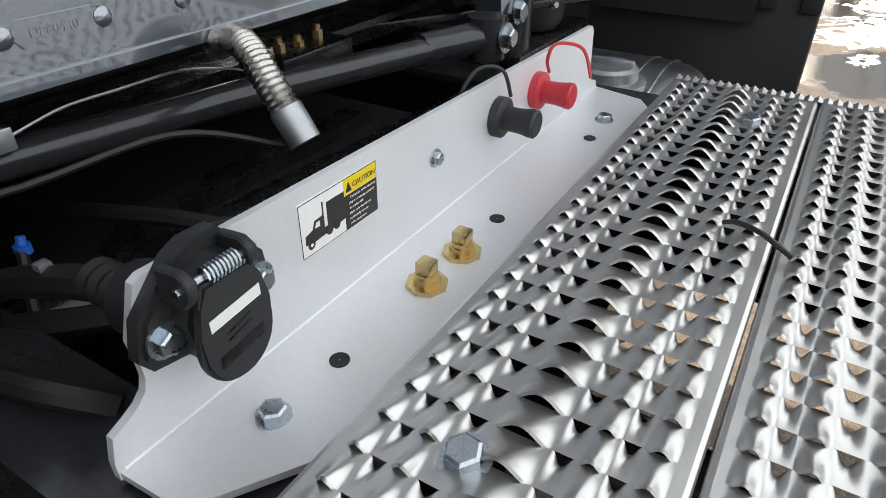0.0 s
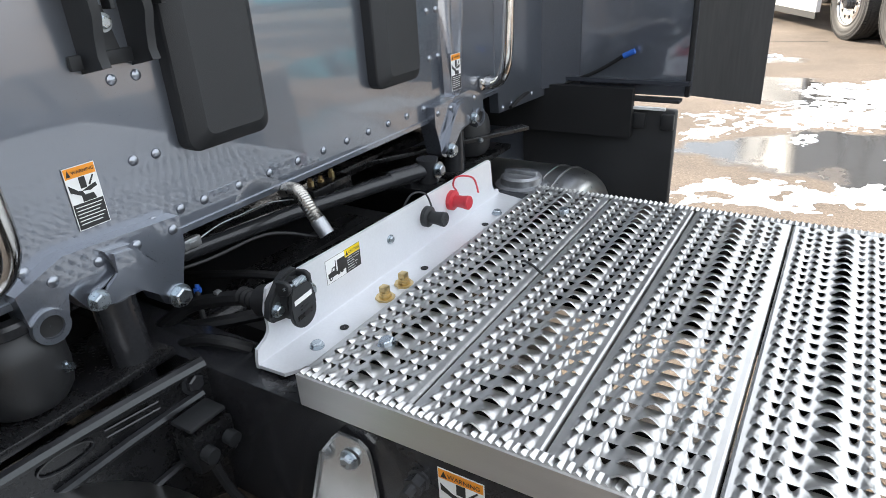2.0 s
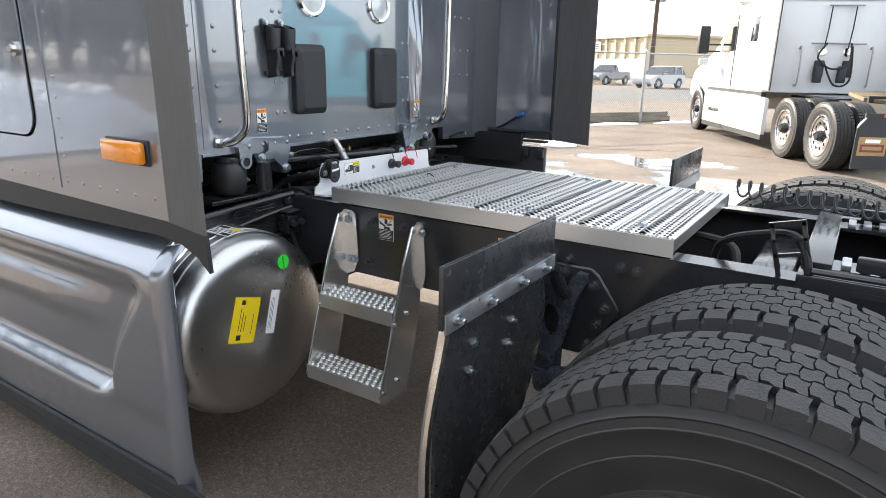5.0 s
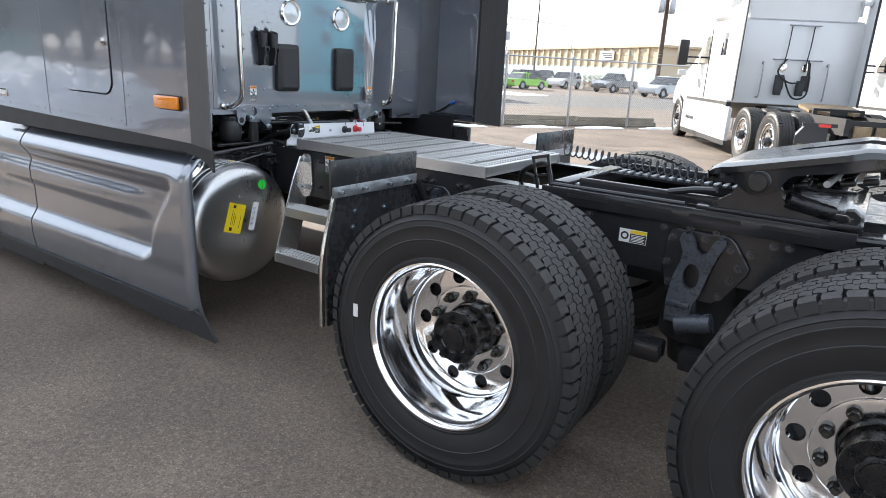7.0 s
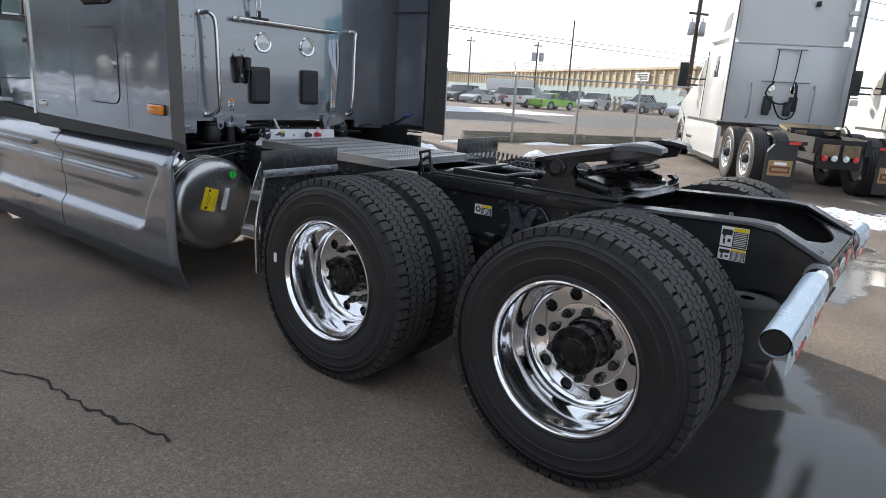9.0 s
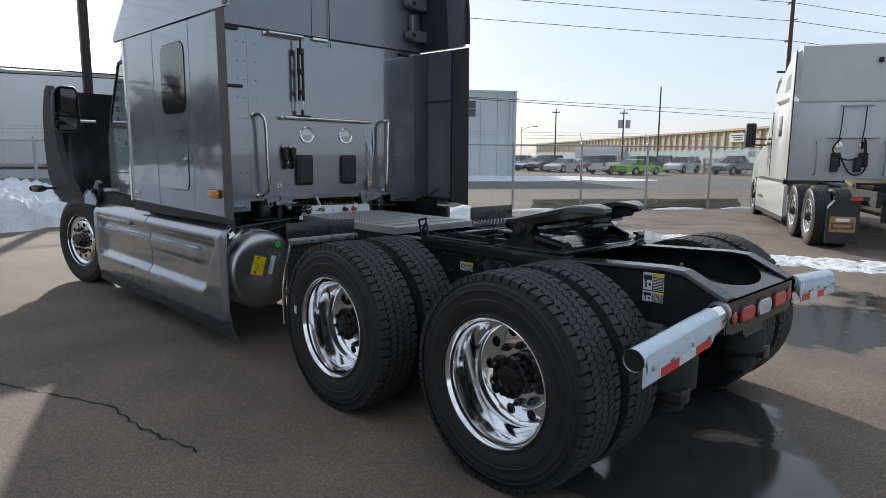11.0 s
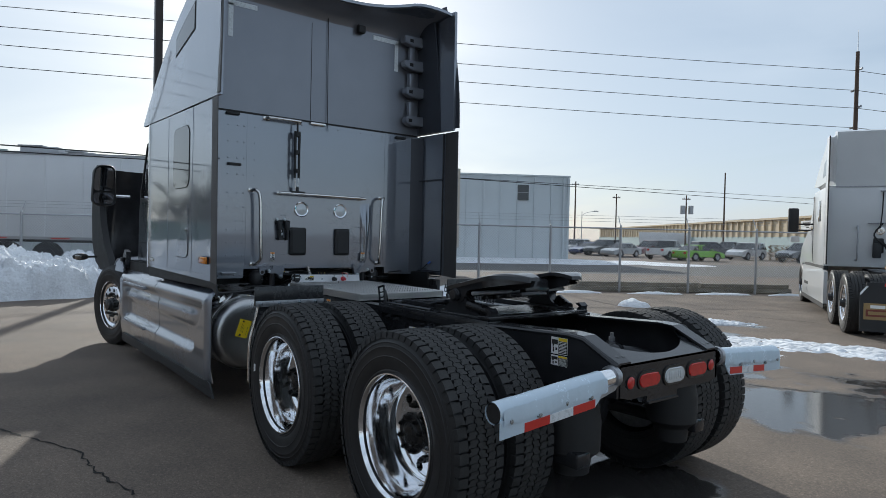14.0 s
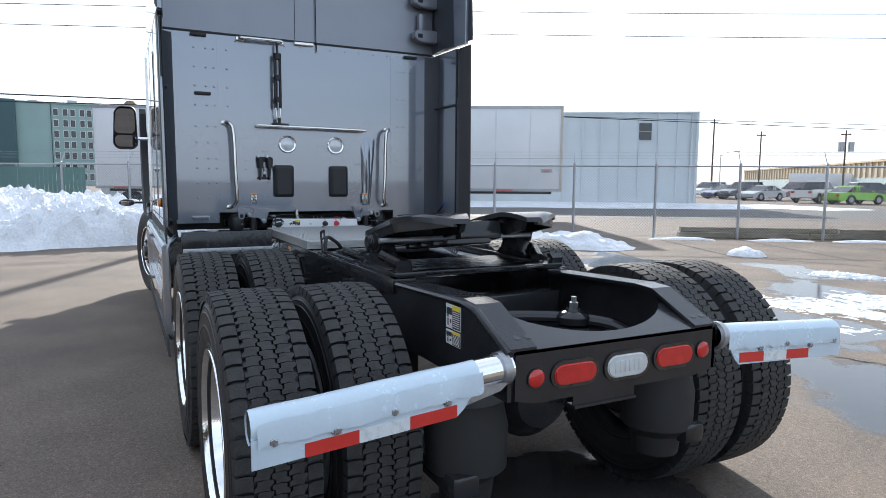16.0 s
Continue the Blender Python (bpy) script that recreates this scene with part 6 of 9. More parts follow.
# vertical pressed recess panels
for y0, y1 in ((-0.745, -0.735), (0.735, 0.745)):
    part("panel_joint", bx(B(), 0.0, 0.0025, y0, y1, 1.2, 2.61), PAINT, back)
RIVETS = [(-0.589, 1.216), (-0.533, 1.216), (-0.474, 1.215), (-0.396, 1.214), (-0.346, 1.216)] + [(-0.3 + 0.0735 * k, 1.215) for k in range(10)]
RIVETS += [(y, z) for y in (-0.915, -0.83, -0.77, -0.67) for z in (1.3, 1.42, 1.54, 1.62, 1.75, 1.88, 2.05, 2.2, 2.35, 2.5)]
RIVETS += [(y, z) for y in (0.8, 0.86, 0.92, 1.0) for z in (1.45, 1.58, 1.75, 1.95, 2.2, 2.45)]
RIVETS += [(y, 1.12) for y in (-0.95, -0.89, -0.84, -0.79, 0.79, 0.85, 0.92, 1.0)]
RIVETS += [(y, z) for y in (-0.402, -0.364) for z in (1.314, 1.432, 1.69)] + [(-0.54, z) for z in (1.537, 1.613)] + [(y, z) for y in (0.4, 0.44) for z in (1.33, 1.44, 1.6)]
RIVETS += [(-0.6 + 0.13 * k, 2.58) for k in range(11)]
for y, z in RIVETS:
    put(RV, back, (0.0, y, z), TO_X)
# embossed panel number
bm = B()
ps = [(-0.288, 1.205), (-0.232, 1.205), (-0.222, 1.2145), (-0.232, 1.2245), (-0.288, 1.2245), (-0.296, 1.2145)]
num = part("panel_number", prism(B(), ps, "yz", 0.0, 0.0015), PAINT, back, "embossed panel number")
tm = lettering("D880440", 0.0098, 0.0004)
tm.materials.append(PAINT)
part("lettering", tm, None, num, m=facing((0.0018, -0.264, 1.2145), (0, 1, 0), (0, 0, 1)))

# porthole lamps
for y in (-0.2, 0.218):
    bm = rev(B(), [(0.075, 0.0), (0.075, 0.008), (0.068, 0.014), (0.058, 0.012), (0.056, 0.006)], 36, (0, y, 1.755), "x")
    pl = part("work_lamp", bm, CHROME, back, "round flush lamp with polished ring")
    part("lens", rev(B(), [(0.057, 0.004), (0.045, 0.008), (0.0005, 0.01)], 28, (0, y, 1.755), "x"), LENS_WHITE, back)
    for k in range(6):
        a = 2 * math.pi * k / 6
        put(mesh_of("screw", hex_bolt(0.004, 0.003), ZINC), back, (0.012, y + 0.066 * math.cos(a), 1.755 + 0.066 * math.sin(a)), TO_X)
# vent covers
def rounded(x0, x1, z0, z1, r, n=5):
    ps = []
    for cx, cz, a0 in ((x1 - r, z1 - r, 0), (x0 + r, z1 - r, 90), (x0 + r, z0 + r, 180), (x1 - r, z0 + r, 270)):
        ps += [(cx + r * math.cos(radians(a0 + 90 * k / n)), cz + r * math.sin(radians(a0 + 90 * k / n))) for k in range(n + 1)]
    return ps


for y0, y1 in ((-0.322, -0.154), (0.158, 0.32)):
    rings = []
    bm = B()
    for x, ins, r in ((0.0, 0.0, 0.022), (0.022, 0.0, 0.022), (0.026, 0.002, 0.022), (0.042, 0.022, 0.016), (0.044, 0.026, 0.014)):
        rings.append([bm.verts.new((x, a, b)) for a, b in rounded(y0 + ins, y1 - ins, 1.302 + ins, 1.575 - ins, r)])
    for ra, rb in zip(rings, rings[1:]):
        for k in range(len(ra)):
            bm.faces.new((ra[k], ra[(k + 1) % len(ra)], rb[(k + 1) % len(ra)], rb[k]))
    bm.faces.new(rings[-1])
    part("vent_cover", mesh_of("vent_cover", bm, MATTE, 14), None, back, "black moulded vent cover")
# connector parking bracket: two open cups on slotted legs
pb_ = part("connector_holder", bx(B(), 0.0, 0.008, -0.462, -0.335, 1.6, 1.642, 0.002), MATTE, back, "black plastic parking bracket for hose couplings")
part("holder_foot", bx(B(), 0.0, 0.008, -0.455, -0.345, 1.452, 1.472, 0.002), MATTE, pb_)
part("holder_strap", prism(B(), [(-0.41, 1.47), (-0.402, 1.53), (-0.392, 1.53), (-0.38, 1.47)], "yz", 0.0, 0.006), MATTE, pb_)


def parking_cup(y):
    """A tapered cup whose mouth slopes down to the front, hollow to its floor."""
    bm, rings = B(), []
    for r, zb, zf in ((0.004, 1.548, 1.548), (0.0235, 1.548, 1.548), (0.0285, 1.64, 1.622), (0.0275, 1.643, 1.625), (0.0245, 1.642, 1.624), (0.02, 1.575, 1.575), (0.002, 1.57, 1.57)):
        rings.append([bm.verts.new((0.03 + r * math.cos(a), y + r * math.sin(a), zb + (zf - zb) * (1 + math.cos(a)) / 2)) for a in (k * math.tau / 24 for k in range(24))])
    for ra, rb in zip(rings, rings[1:]):
        for k in range(24):
            bm.faces.new((ra[k], ra[(k + 1) % 24], rb[(k + 1) % 24], rb[k]))
    bm.faces.new(rings[0][::-1])
    bm.faces.new(rings[-1])
    return bm


for y in (-0.43, -0.356):
    part("parking_socket", mesh_of("parking_socket", parking_cup(y), MATTE, 40), None, pb_)
    part("socket_web", bx(B(), 0.0, 0.02, y - 0.012, y + 0.012, 1.56, 1.61, 0.002), MATTE, pb_)
    part("socket_leg", prism(B(), [(0.0, 1.556), (0.056, 1.556), (0.058, 1.52), (0.05, 1.495), (0.046, 1.47), (0.05, 1.455), (0.0, 1.446)], "xz", y - 0.009, y + 0.004), MATTE, pb_)
    part("hook", bx(B(), 0.036, 0.056, y + 0.0042, y + 0.027, 1.545, 1.556, 0.001), MATTE, pb_)
    part("hook_arm", bx(B(), 0.036, 0.056, y + 0.02, y + 0.027, 1.526, 1.5448, 0.001), MATTE, pb_)
for y, z, x in ((-0.446, 1.648, 0.01), (-0.372, 1.648, 0.01), (-0.397, 1.508, 0.007)):
    put(mesh_of("bolt", hex_bolt(0.009, 0.009, 0.013), ZINC), back, (x, y, z), TO_X)


def grab(pts, r, ends):
    g = part("grab_bar", tube(B(), smooth_path(pts, 6), r, 12), STEEL, back, "polished stainless grab bar")
    for e in ends:
        p = Vector(e)
        bm = bx(B(), 0.0, 0.012, p.y - 0.032, p.y + 0.032, p.z - 0.018, p.z + 0.018, 0.008)
        cy(bm, (0.005, p.y, p.z), (p.x, p.y, p.z), r * 1.15, n=12)
        part("grab_foot", bm, STEEL, back)


for s in (-1, 1):
    y = s * 0.662
    grab([(0.03, s * 0.695, 1.915), (0.06, s * 0.69, 1.917), (0.085, s * 0.675, 1.905), (0.095, s * 0.655, 1.87), (0.097, s * 0.645, 1.75), (0.097, s * 0.64, 1.5), (0.095, s * 0.632, 1.33), (0.085, s * 0.635, 1.27), (0.06, s * 0.655, 1.235), (0.03, s * 0.67, 1.22)], 0.0155, [(0.03, s * 0.695, 1.915), (0.03, s * 0.67, 1.22)])
grab([(0.02, -0.42, 1.9), (0.06, -0.42, 1.9), (0.07, -0.38, 1.9), (0.07, 0.4, 1.895), (0.06, 0.44, 1.895), (0.02, 0.44, 1.895)], 0.015, [(0.02, -0.42, 1.9), (0.02, 0.44, 1.895)])
grab([(0.02, -0.565, 2.6), (0.05, -0.565, 2.6), (0.06, -0.53, 2.6), (0.06, -0.28, 2.6), (0.05, -0.25, 2.6), (0.02, -0.25, 2.6)], 0.015, [(0.02, -0.565, 2.6), (0.02, -0.25, 2.6)])
# hose tender spring
ht = part("hose_tender", tube(B(), [(0.07, -0.285, 2.58), (0.075, -0.285, 2.48)], 0.01, 6), MATTE, back, "black hanging hose tender with gas struts")
for y in (-0.305, -0.265):
    part("strut", cy(B(), (0.07, y, 2.5), (0.07, y, 2.05), 0.012, n=10), MATTE, ht)
    part("rod", cy(B(), (0.07, y, 2.05), (0.07, y + (-0.285 - y) * 0.6, 1.93), 0.005, n=8), STEEL, ht)
for z in (2.45, 2.28, 2.1):
    part("collar", cy(B(), (0.07, -0.285, z), (0.07, -0.285, z + 0.04), 0.03, n=12), MATTE, ht)
part("clip_rack", bx(bx(B(), 0.05, 0.085, -0.34, -0.2, 1.905, 1.925, 0.004), 0.055, 0.08, -0.29, -0.265, 1.92, 1.97, 0.004), MATTE, ht)
# licence lamp strip and wire on the upper wall
part("lamp_strip", bx(B(), 0.004, 0.03, -0.13, 0.03, 2.595, 2.62, 0.004), STEEL, truck)
part("pull_wire", tube(B(), [(0.012, 0.045, 3.8), (0.012, 0.05, 3.2), (0.014, 0.055, 2.63), (0.02, 0.06, 2.55)], 0.004, 6), DARK, truck)
part("panel_crease", bx(B(), -0.004, -0.001, -0.122, -0.118, 2.64, 3.6), DARK, truck)
part("rear_spot_lamp", bx(B(), 0.0, 0.07, 0.36, 0.44, 3.6, 3.68, 0.015), MATTE, truck, "small black lamp on a bracket")
part("lamp_bracket", bx(B(), -0.004, 0.02, 0.37, 0.43, 3.66, 3.74), MATTE, truck)
for y0, y1, z0, z1 in ((-0.93, -0.665, 3.585, 3.63), (-0.93, -0.885, 3.3, 3.6), (0.57, 0.88, 3.585, 3.63), (0.835, 0.88, 3.3, 3.6)):
    part("reflective_tape", bx(B(), -0.004, -0.0015, y0, y1, z0, z1), TAPE_WHITE, truck, "white reflective corner tape")
for y, z in ((-0.88, 2.6), (-0.86, 2.14), (0.92, 2.585)):
    part("latch", bx(B(), 0.0, 0.03, y - 0.06, y + 0.06, z - 0.012, z + 0.012, 0.004), MATTE, back)
part("strap_hook", bx(B(), 0.0, 0.06, -0.97, -0.84, 1.13, 1.15, 0.004), PAINT_DULL, back)
# pressed swage near the passenger side
def swage(u, v):
    w = 0.07 + 0.075 * v
    fold = math.sin(math.pi * u) ** 0.8
    crease = 0.012 * abs(math.sin(2.6 * math.pi * u + 0.9 * v)) + 0.006 * math.sin(7 * u + 9 * v)
    fade = min(1.0, (1 - v) * 3.2) * min(1.0, (v + 0.03) * 10)
    return (-0.001 + (0.022 * fold + crease * fold) * fade, 0.495 + (u - 0.5) * w + 0.02 * v, 1.19 + 0.66 * v)
part("pressed_swage", mesh_of("pressed_swage", sheet(B(), swage, 24, 26), PAINT, 50), None, back)

# warning decals
def warn(m, w, h, top=L_ORANGE, label="orange and white warning decal"):
    q = [(0, 0, w, h, 0), (0.001, h * 0.83, w - 0.001, h - 0.001, 2), (0.001, 0.001, w - 0.001, h * 0.42, 1)]
    art = (((0.4, 0.64), (0.6, 0.64), (0.6, 0.82), (0.4, 0.82)), ((0.36, 0.43), (0.8, 0.43), (0.74, 0.53), (0.36, 0.54)), ((0.04, 0.74), (0.3, 0.62), (0.42, 0.6), (0.5, 0.5), (0.4, 0.52), (0.06, 0.62)),
           ((0.42, 0.6), (0.66, 0.58), (0.9, 0.62), (0.88, 0.68), (0.62, 0.64)), ((0.7, 0.66), (0.88, 0.8), (0.84, 0.81), (0.66, 0.68)))
    q += [([(w * u, h * v) for u, v in ps], 1) for ps in art]
    q += [(w * 0.08, h * (0.36 - 0.055 * k), w * (0.92 - 0.07 * (k % 3)), h * (0.373 - 0.055 * k), 0) for k in range(6)]
    q += [([(w * 0.07, h * 0.86), (w * 0.2, h * 0.86), (w * 0.135, h * 0.96)], 1)]
    d = decal("warning_label", q, [L_WHITE, L_BLACK, top], label, m)
    write("WARNING", w * 0.145, (w * 0.58, h * 0.91), L_BLACK, d)


warn(facing((0.002, -0.505, 1.242), (0, 1, 0), (0, 0, 1)), 0.045, 0.09)
warn(facing((0.03, 0.45, 1.242), (0, 1, 0), (0, 0, 1)), 0.045, 0.09)
warn(facing((0.523, -0.4365, 0.893), (1, 0, 0), (0, 0, 1)), 0.065, 0.095)
q = [(0, 0, 0.066, 0.088, 0), (0.001, 0.07, 0.065, 0.087, 2), (0.002, 0.002, 0.064, 0.069, 1)] + [(0.007, 0.062 - 0.0062 * k, 0.059 - 0.004 * (k % 3), 0.0645 - 0.0062 * k, 0) for k in range(9)]
decal("warning_label", q, [L_WHITE, L_BLACK, L_ORANGE], "orange-headed text decal", facing((1.003, -0.4365, 0.888), (1, 0, 0), (0, 0, 1)))
q = [(0, 0, 0.112, 0.056, 0), (0.045, 0.04, 0.11, 0.054, 2), (0.045, 0.002, 0.11, 0.039, 1), (wheel_dot(0.023, 0.028, 0.017), 1), (wheel_dot(0.023, 0.028, 0.0095), 0)] + [(0.05, 0.031 - 0.006 * k, 0.104 - 0.006 * (k % 2), 0.034 - 0.006 * k, 0) for k in range(5)]
decal("warning_label", q, [L_WHITE, L_BLACK, L_YELLOW], "small white and yellow tyre decal", facing((2.185, -0.4365, 0.838), (1, 0, 0), (0, 0, 1)))
q = [(0, 0, 0.11, 0.088, 0), (0.05, 0.07, 0.108, 0.086, 2), (0.05, 0.003, 0.108, 0.069, 1), (0.004, 0.05, 0.046, 0.075, 1), (0.01, 0.04, 0.02, 0.05, 1), (0.012, 0.01, 0.02, 0.036, 1), (0.03, 0.02, 0.042, 0.034, 1)] + [(0.054, 0.062 - 0.0075 * k, 0.104, 0.065 - 0.0075 * k, 0) for k in range(8)]
for zz, hh in ((0.916, 1.0), (0.857, 0.6)):
    q2 = [(a, b * hh, c, d * hh, s) for a, b, c, d, s in q]
    decal("warning_label", q2, [L_WHITE, L_BLACK, L_YELLOW], "white and yellow loading decal", facing((3.474, -0.4448, zz), (1, 0, 0.02), (0, 0, 1)))

# side walls and side extenders, both sides
def side(s):
    y = s * 1.2
    out = part("sleeper_side_wall", prism(B(), [(-1.5, 1.13), (-1.5, 2.645), (0.448, 2.615), (0.46, 1.1)], "xz", *sorted((y, s * 1.17))), PAINT, truck, "glossy grey sleeper side wall")
    bm = B()
    xe = 0.0 if s < 0 else 0.062
    prism(bm, [(0.46 - xe * 0.2, 1.1), (0.448, 2.62), (0.575 + xe * 1.2, 2.618), (0.6 + xe, 1.085)], "xz", *sorted((s * 1.203, s * 1.196)))
    part("edge_strip", bm, EDGE, truck, "dark rubber edge strip")
    inner = part("extender_lining", prism(B(), [(0.0, 1.1), (0.0, 2.61), (0.45, 2.61), (0.455, 1.1)], "xz", *sorted((s * 1.184, s * 1.172))), NAVY, truck, "dark blue-grey plastic lining")
    for z in (1.14, 2.12):
        part("lining_rib", bx(B(), 0.0, 0.46, *sorted((s * 1.172, s * 1.14)), z, z + 0.012), NAVY, inner)
    part("lining_lip", bx(B(), 0.445, 0.46, *sorted((s * 1.172, s * 1.16)), 1.1, 2.61, 0.004), MATTE, inner)
    part("corner_cove", prism(B(), [(0.0, s * 1.175), (0.0, s * 1.07), (0.03, s * 1.12), (0.1, s * 1.168)], "xy", 1.12, 2.6), NAVY, inner)
    # roof side panel, leaning in
    def f(u, v):
        zt = 3.86 - 1.1 * (1 - u) ** 1.75
        x = -1.82 + 2.42 * u
        z0 = 2.66 - 0.03 * u
        z = z0 + (zt - z0) * v
        return (x, s * (1.2 - 0.008 * v ** 2 - 0.01 * (1 - u) ** 2 * v), z)
    part("roof_side", sheet(B(), f, 26, 10, thick=(0, -s * 0.03, 0)), PAINT, truck, "glossy grey roof fairing side")
    # rear black flap of the roof fairing
    def g(u, v):
        if s < 0:
            return (0.55 + 0.1 * u - 0.2 * v ** 3 * u + 0.02 * math.sin(math.pi * v), s * (1.2 - 0.05 * v ** 2 + 0.015 * u), 2.64 + 1.27 * v)
        x0, x1 = 0.4 - 0.17 * v ** 1.5, 0.65 - 0.235 * v ** 2.2
        return (x0 + (x1 - x0) * u, 1.185 - 0.02 * v ** 2 + 0.03 * u, 2.655 + (1.29 + 0.02 * u) * v)
    part("fairing_flap", sheet(B(), g, 6, 18, thick=(0, -s * 0.012, 0)), EDGE if s < 0 else NAVY, truck, "black flexible fairing edge")
    def g2(u, v):
        z = 2.64 + 1.24 * v
        return (0.0 + (0.56 if s < 0 else 0.4 - 0.1 * v) * u, s * (1.165 - 0.05 * v ** 2 - 0.02 * math.sin(math.pi * u)), z)
    part("fairing_lining", sheet(B(), g2, 6, 12, thick=(0, s * 0.012, 0)), PAINT_DULL if s < 0 else NAVY, truck, "inner fairing lining")
    return out


left, right = side(-1), side(1)
# brackets inside the passenger-side fairing
for z in (2.72, 3.03, 3.32, 3.58):
    k = (z - 2.72) * 0.05
    bm = prism(B(), [(1.15, z), (1.15, z + 0.11), (0.95 - k, z + 0.1), (0.93 - k, z + 0.09), (0.93 - k, z + 0.03), (0.99, z)], "yz", 0.02, 0.11)
    bmesh.ops.bevel(bm, geom=bm.edges[:], offset=0.008, segments=2, affect="EDGES")
    fb = part("fairing_bracket", bm, PAINT_DULL, truck, "moulded grey fairing bracket")
    part("bracket_slot", bx(B(), 0.108, 0.1125, 0.955, 1.0, z + 0.035, z + 0.07, 0.001), DARK, fb)
    if z < 3.5:
        part("bracket_stem", bx(B(), 0.02, 0.07, 0.985, 1.05, z + 0.1, z + 0.26, 0.008), PAINT_DULL, fb)
# dark roof window on the driver's side
def vwin(grow):
    def f(a, b):
        x = -0.62 - grow + (0.56 + 2 * grow) * a
        lo, hi = 3.19 - grow + 0.13 * a, 3.33 + grow + 0.22 * a ** 0.8
        z = lo + (hi - lo) * b
        u = (x + 1.82) / 2.42
        zt = 3.86 - 1.1 * (1 - u) ** 1.75
        v = (z - 2.65) / (zt - 2.65)
        return (x, -(1.2 - 0.008 * v ** 2 - 0.01 * (1 - u) ** 2 * v) - 0.006 + grow * 0.2, z)
    return f
rw = part("roof_window", sheet(B(), vwin(0.012), 10, 6, thick=(0, 0.006, 0)), DARK, truck, "dark roof side window")
part("pane", sheet(B(), vwin(0.0), 10, 6, thick=(0, 0.003, 0)), GLASS, rw)
# roof cap: trailing edge swept forward in the middle, raised round the corners
def rim_rise(y):
    a = abs(y)
    return -0.035 + 0.1 * min(1.0, a / 0.85) ** 2 - 0.1 * (max(0.0, a - 0.85) / 0.33) ** 2


def roof(u, v):
    yy = (v * 2 - 1)
    tail = 0.27 + 0.3 * abs(yy) ** 3
    x = -1.85 + (tail + 1.85) * u
    uu = min(1.0, (x + 1.85) / 2.43)
    zt = 3.88 - 1.12 * (1 - uu) ** 1.75
    crown = 0.1 * (1 - u) * (1 - yy * yy)
    y = yy * (1.19 - 0.012 * (1 - u) ** 2)
    return (x, y, zt + crown + u ** 3 * rim_rise(y) - 0.02 * abs(yy) ** 8 * (1 - u))
part("roof_cap", sheet(B(), roof, 30, 32, thick=(0, 0, -0.028)), PAINT, truck, "glossy grey aerodynamic roof cap")
def cove(u, v):
    yy = (v * 2 - 1) * 0.955
    tx, ty, tz = roof(1.0, (yy + 1) / 2)
    a = u * math.pi / 2
    return (-0.01 + (tx - 0.012) * (1 - math.cos(a)) ** 0.9, ty, 3.62 + (tz - 0.035 - 3.62) * math.sin(a))
part("roof_underside", sheet(B(), cove, 10, 28, thick=(-0.004, 0, 0.006)), PAINT_DULL, truck, "grey coved underside of the roof fairing")

# details of the driver's side wall
def outlined(x0, x1, z0, z1, r, y, mfill, name, label):
    fr = part(name, prism(B(), rounded(x0, x1, z0, z1, r), "xz", *sorted((y, y - math.copysign(0.003, -y) * -1))), DARK, left, label)
    part("panel", prism(B(), rounded(x0 + 0.007, x1 - 0.007, z0 + 0.007, z1 - 0.007, r - 0.006), "xz", y - 0.006, y), mfill, left)


outlined(-0.64, -0.145, 1.91, 2.485, 0.09, -1.2, GLASS, "side_window", "dark sleeper side window")
outlined(-0.645, -0.15, 1.27, 1.77, 0.075, -1.2, PAINT, "locker_door", "grey luggage locker door")
part("locker_latch", cy(cy(B(), (-0.192, -1.206, 1.53), (-0.192, -1.214, 1.53), 0.021, n=18), (-0.192, -1.214, 1.53), (-0.192, -1.224, 1.53), 0.011, n=12), STEEL, left, "small chrome push latch")
part("marker_lamp", bx(B(), 0.218, 0.405, -1.206, -1.2, 1.238, 1.306, 0.003), MATTE, left, "amber side marker lamp")
bm = bx(B(), 0.224, 0.4, -1.228, -1.206, 1.243, 1.302, 0.009)
part("lens", bm, AMBER, left, "ribbed amber lens")
part("badge", bx(B(), -1.46, -1.31, -1.206, -1.2, 1.19, 1.235, 0.002), STEEL, left, "small chrome badge")
for k in range(5):
    part("badge_bar", bx(B(), -1.445 + k * 0.027, -1.427 + k * 0.027, -1.209, -1.206, 1.2, 1.225), L_WHITE, left)
for k in range(26):
    put(RVS, left, (-0.02, -1.2, 1.17 + k * 0.057), TO_MY)
    if k < 24:
        put(RVS, left, (-1.55 + k * 0.085, -1.2, 1.155), TO_MY)
for x in (-0.06, -0.82):
    part("side_joint", bx(B(), x - 0.003, x + 0.003, -1.2025, -1.2, 1.13, 2.62), PAINT, left)

# driver's cab ahead of the sleeper
bm = B()
prism(bm, [(-1.51, 1.1), (-1.51, 2.66), (-1.7, 2.68), (-2.0, 2.52), (-2.58, 1.95), (-2.78, 1.75), (-2.82, 1.1)], "xz", -1.16, 1.16)
bmesh.ops.bevel(bm, geom=[e for e in bm.edges if abs(e.verts[0].co.y - e.verts[1].co.y) < 0.01 and abs(e.verts[0].co.y) > 1.1], offset=0.05, segments=3, affect="EDGES")
def loop_frame(outer, inner, ya, yb):
    """A flat ring between two outlines, with depth."""
    bm = B()
    n = len(outer)
    vs = [[bm.verts.new((x, y, z)) for x, z in ps] for y in (ya, yb) for ps in (outer, inner)]
    for k in range(n):
        j = (k + 1) % n
        for a, b in ((0, 1), (1, 3), (3, 2), (2, 0)):
            bm.faces.new((vs[a][k], vs[a][j], vs[b][j], vs[b][k]))
    return bm


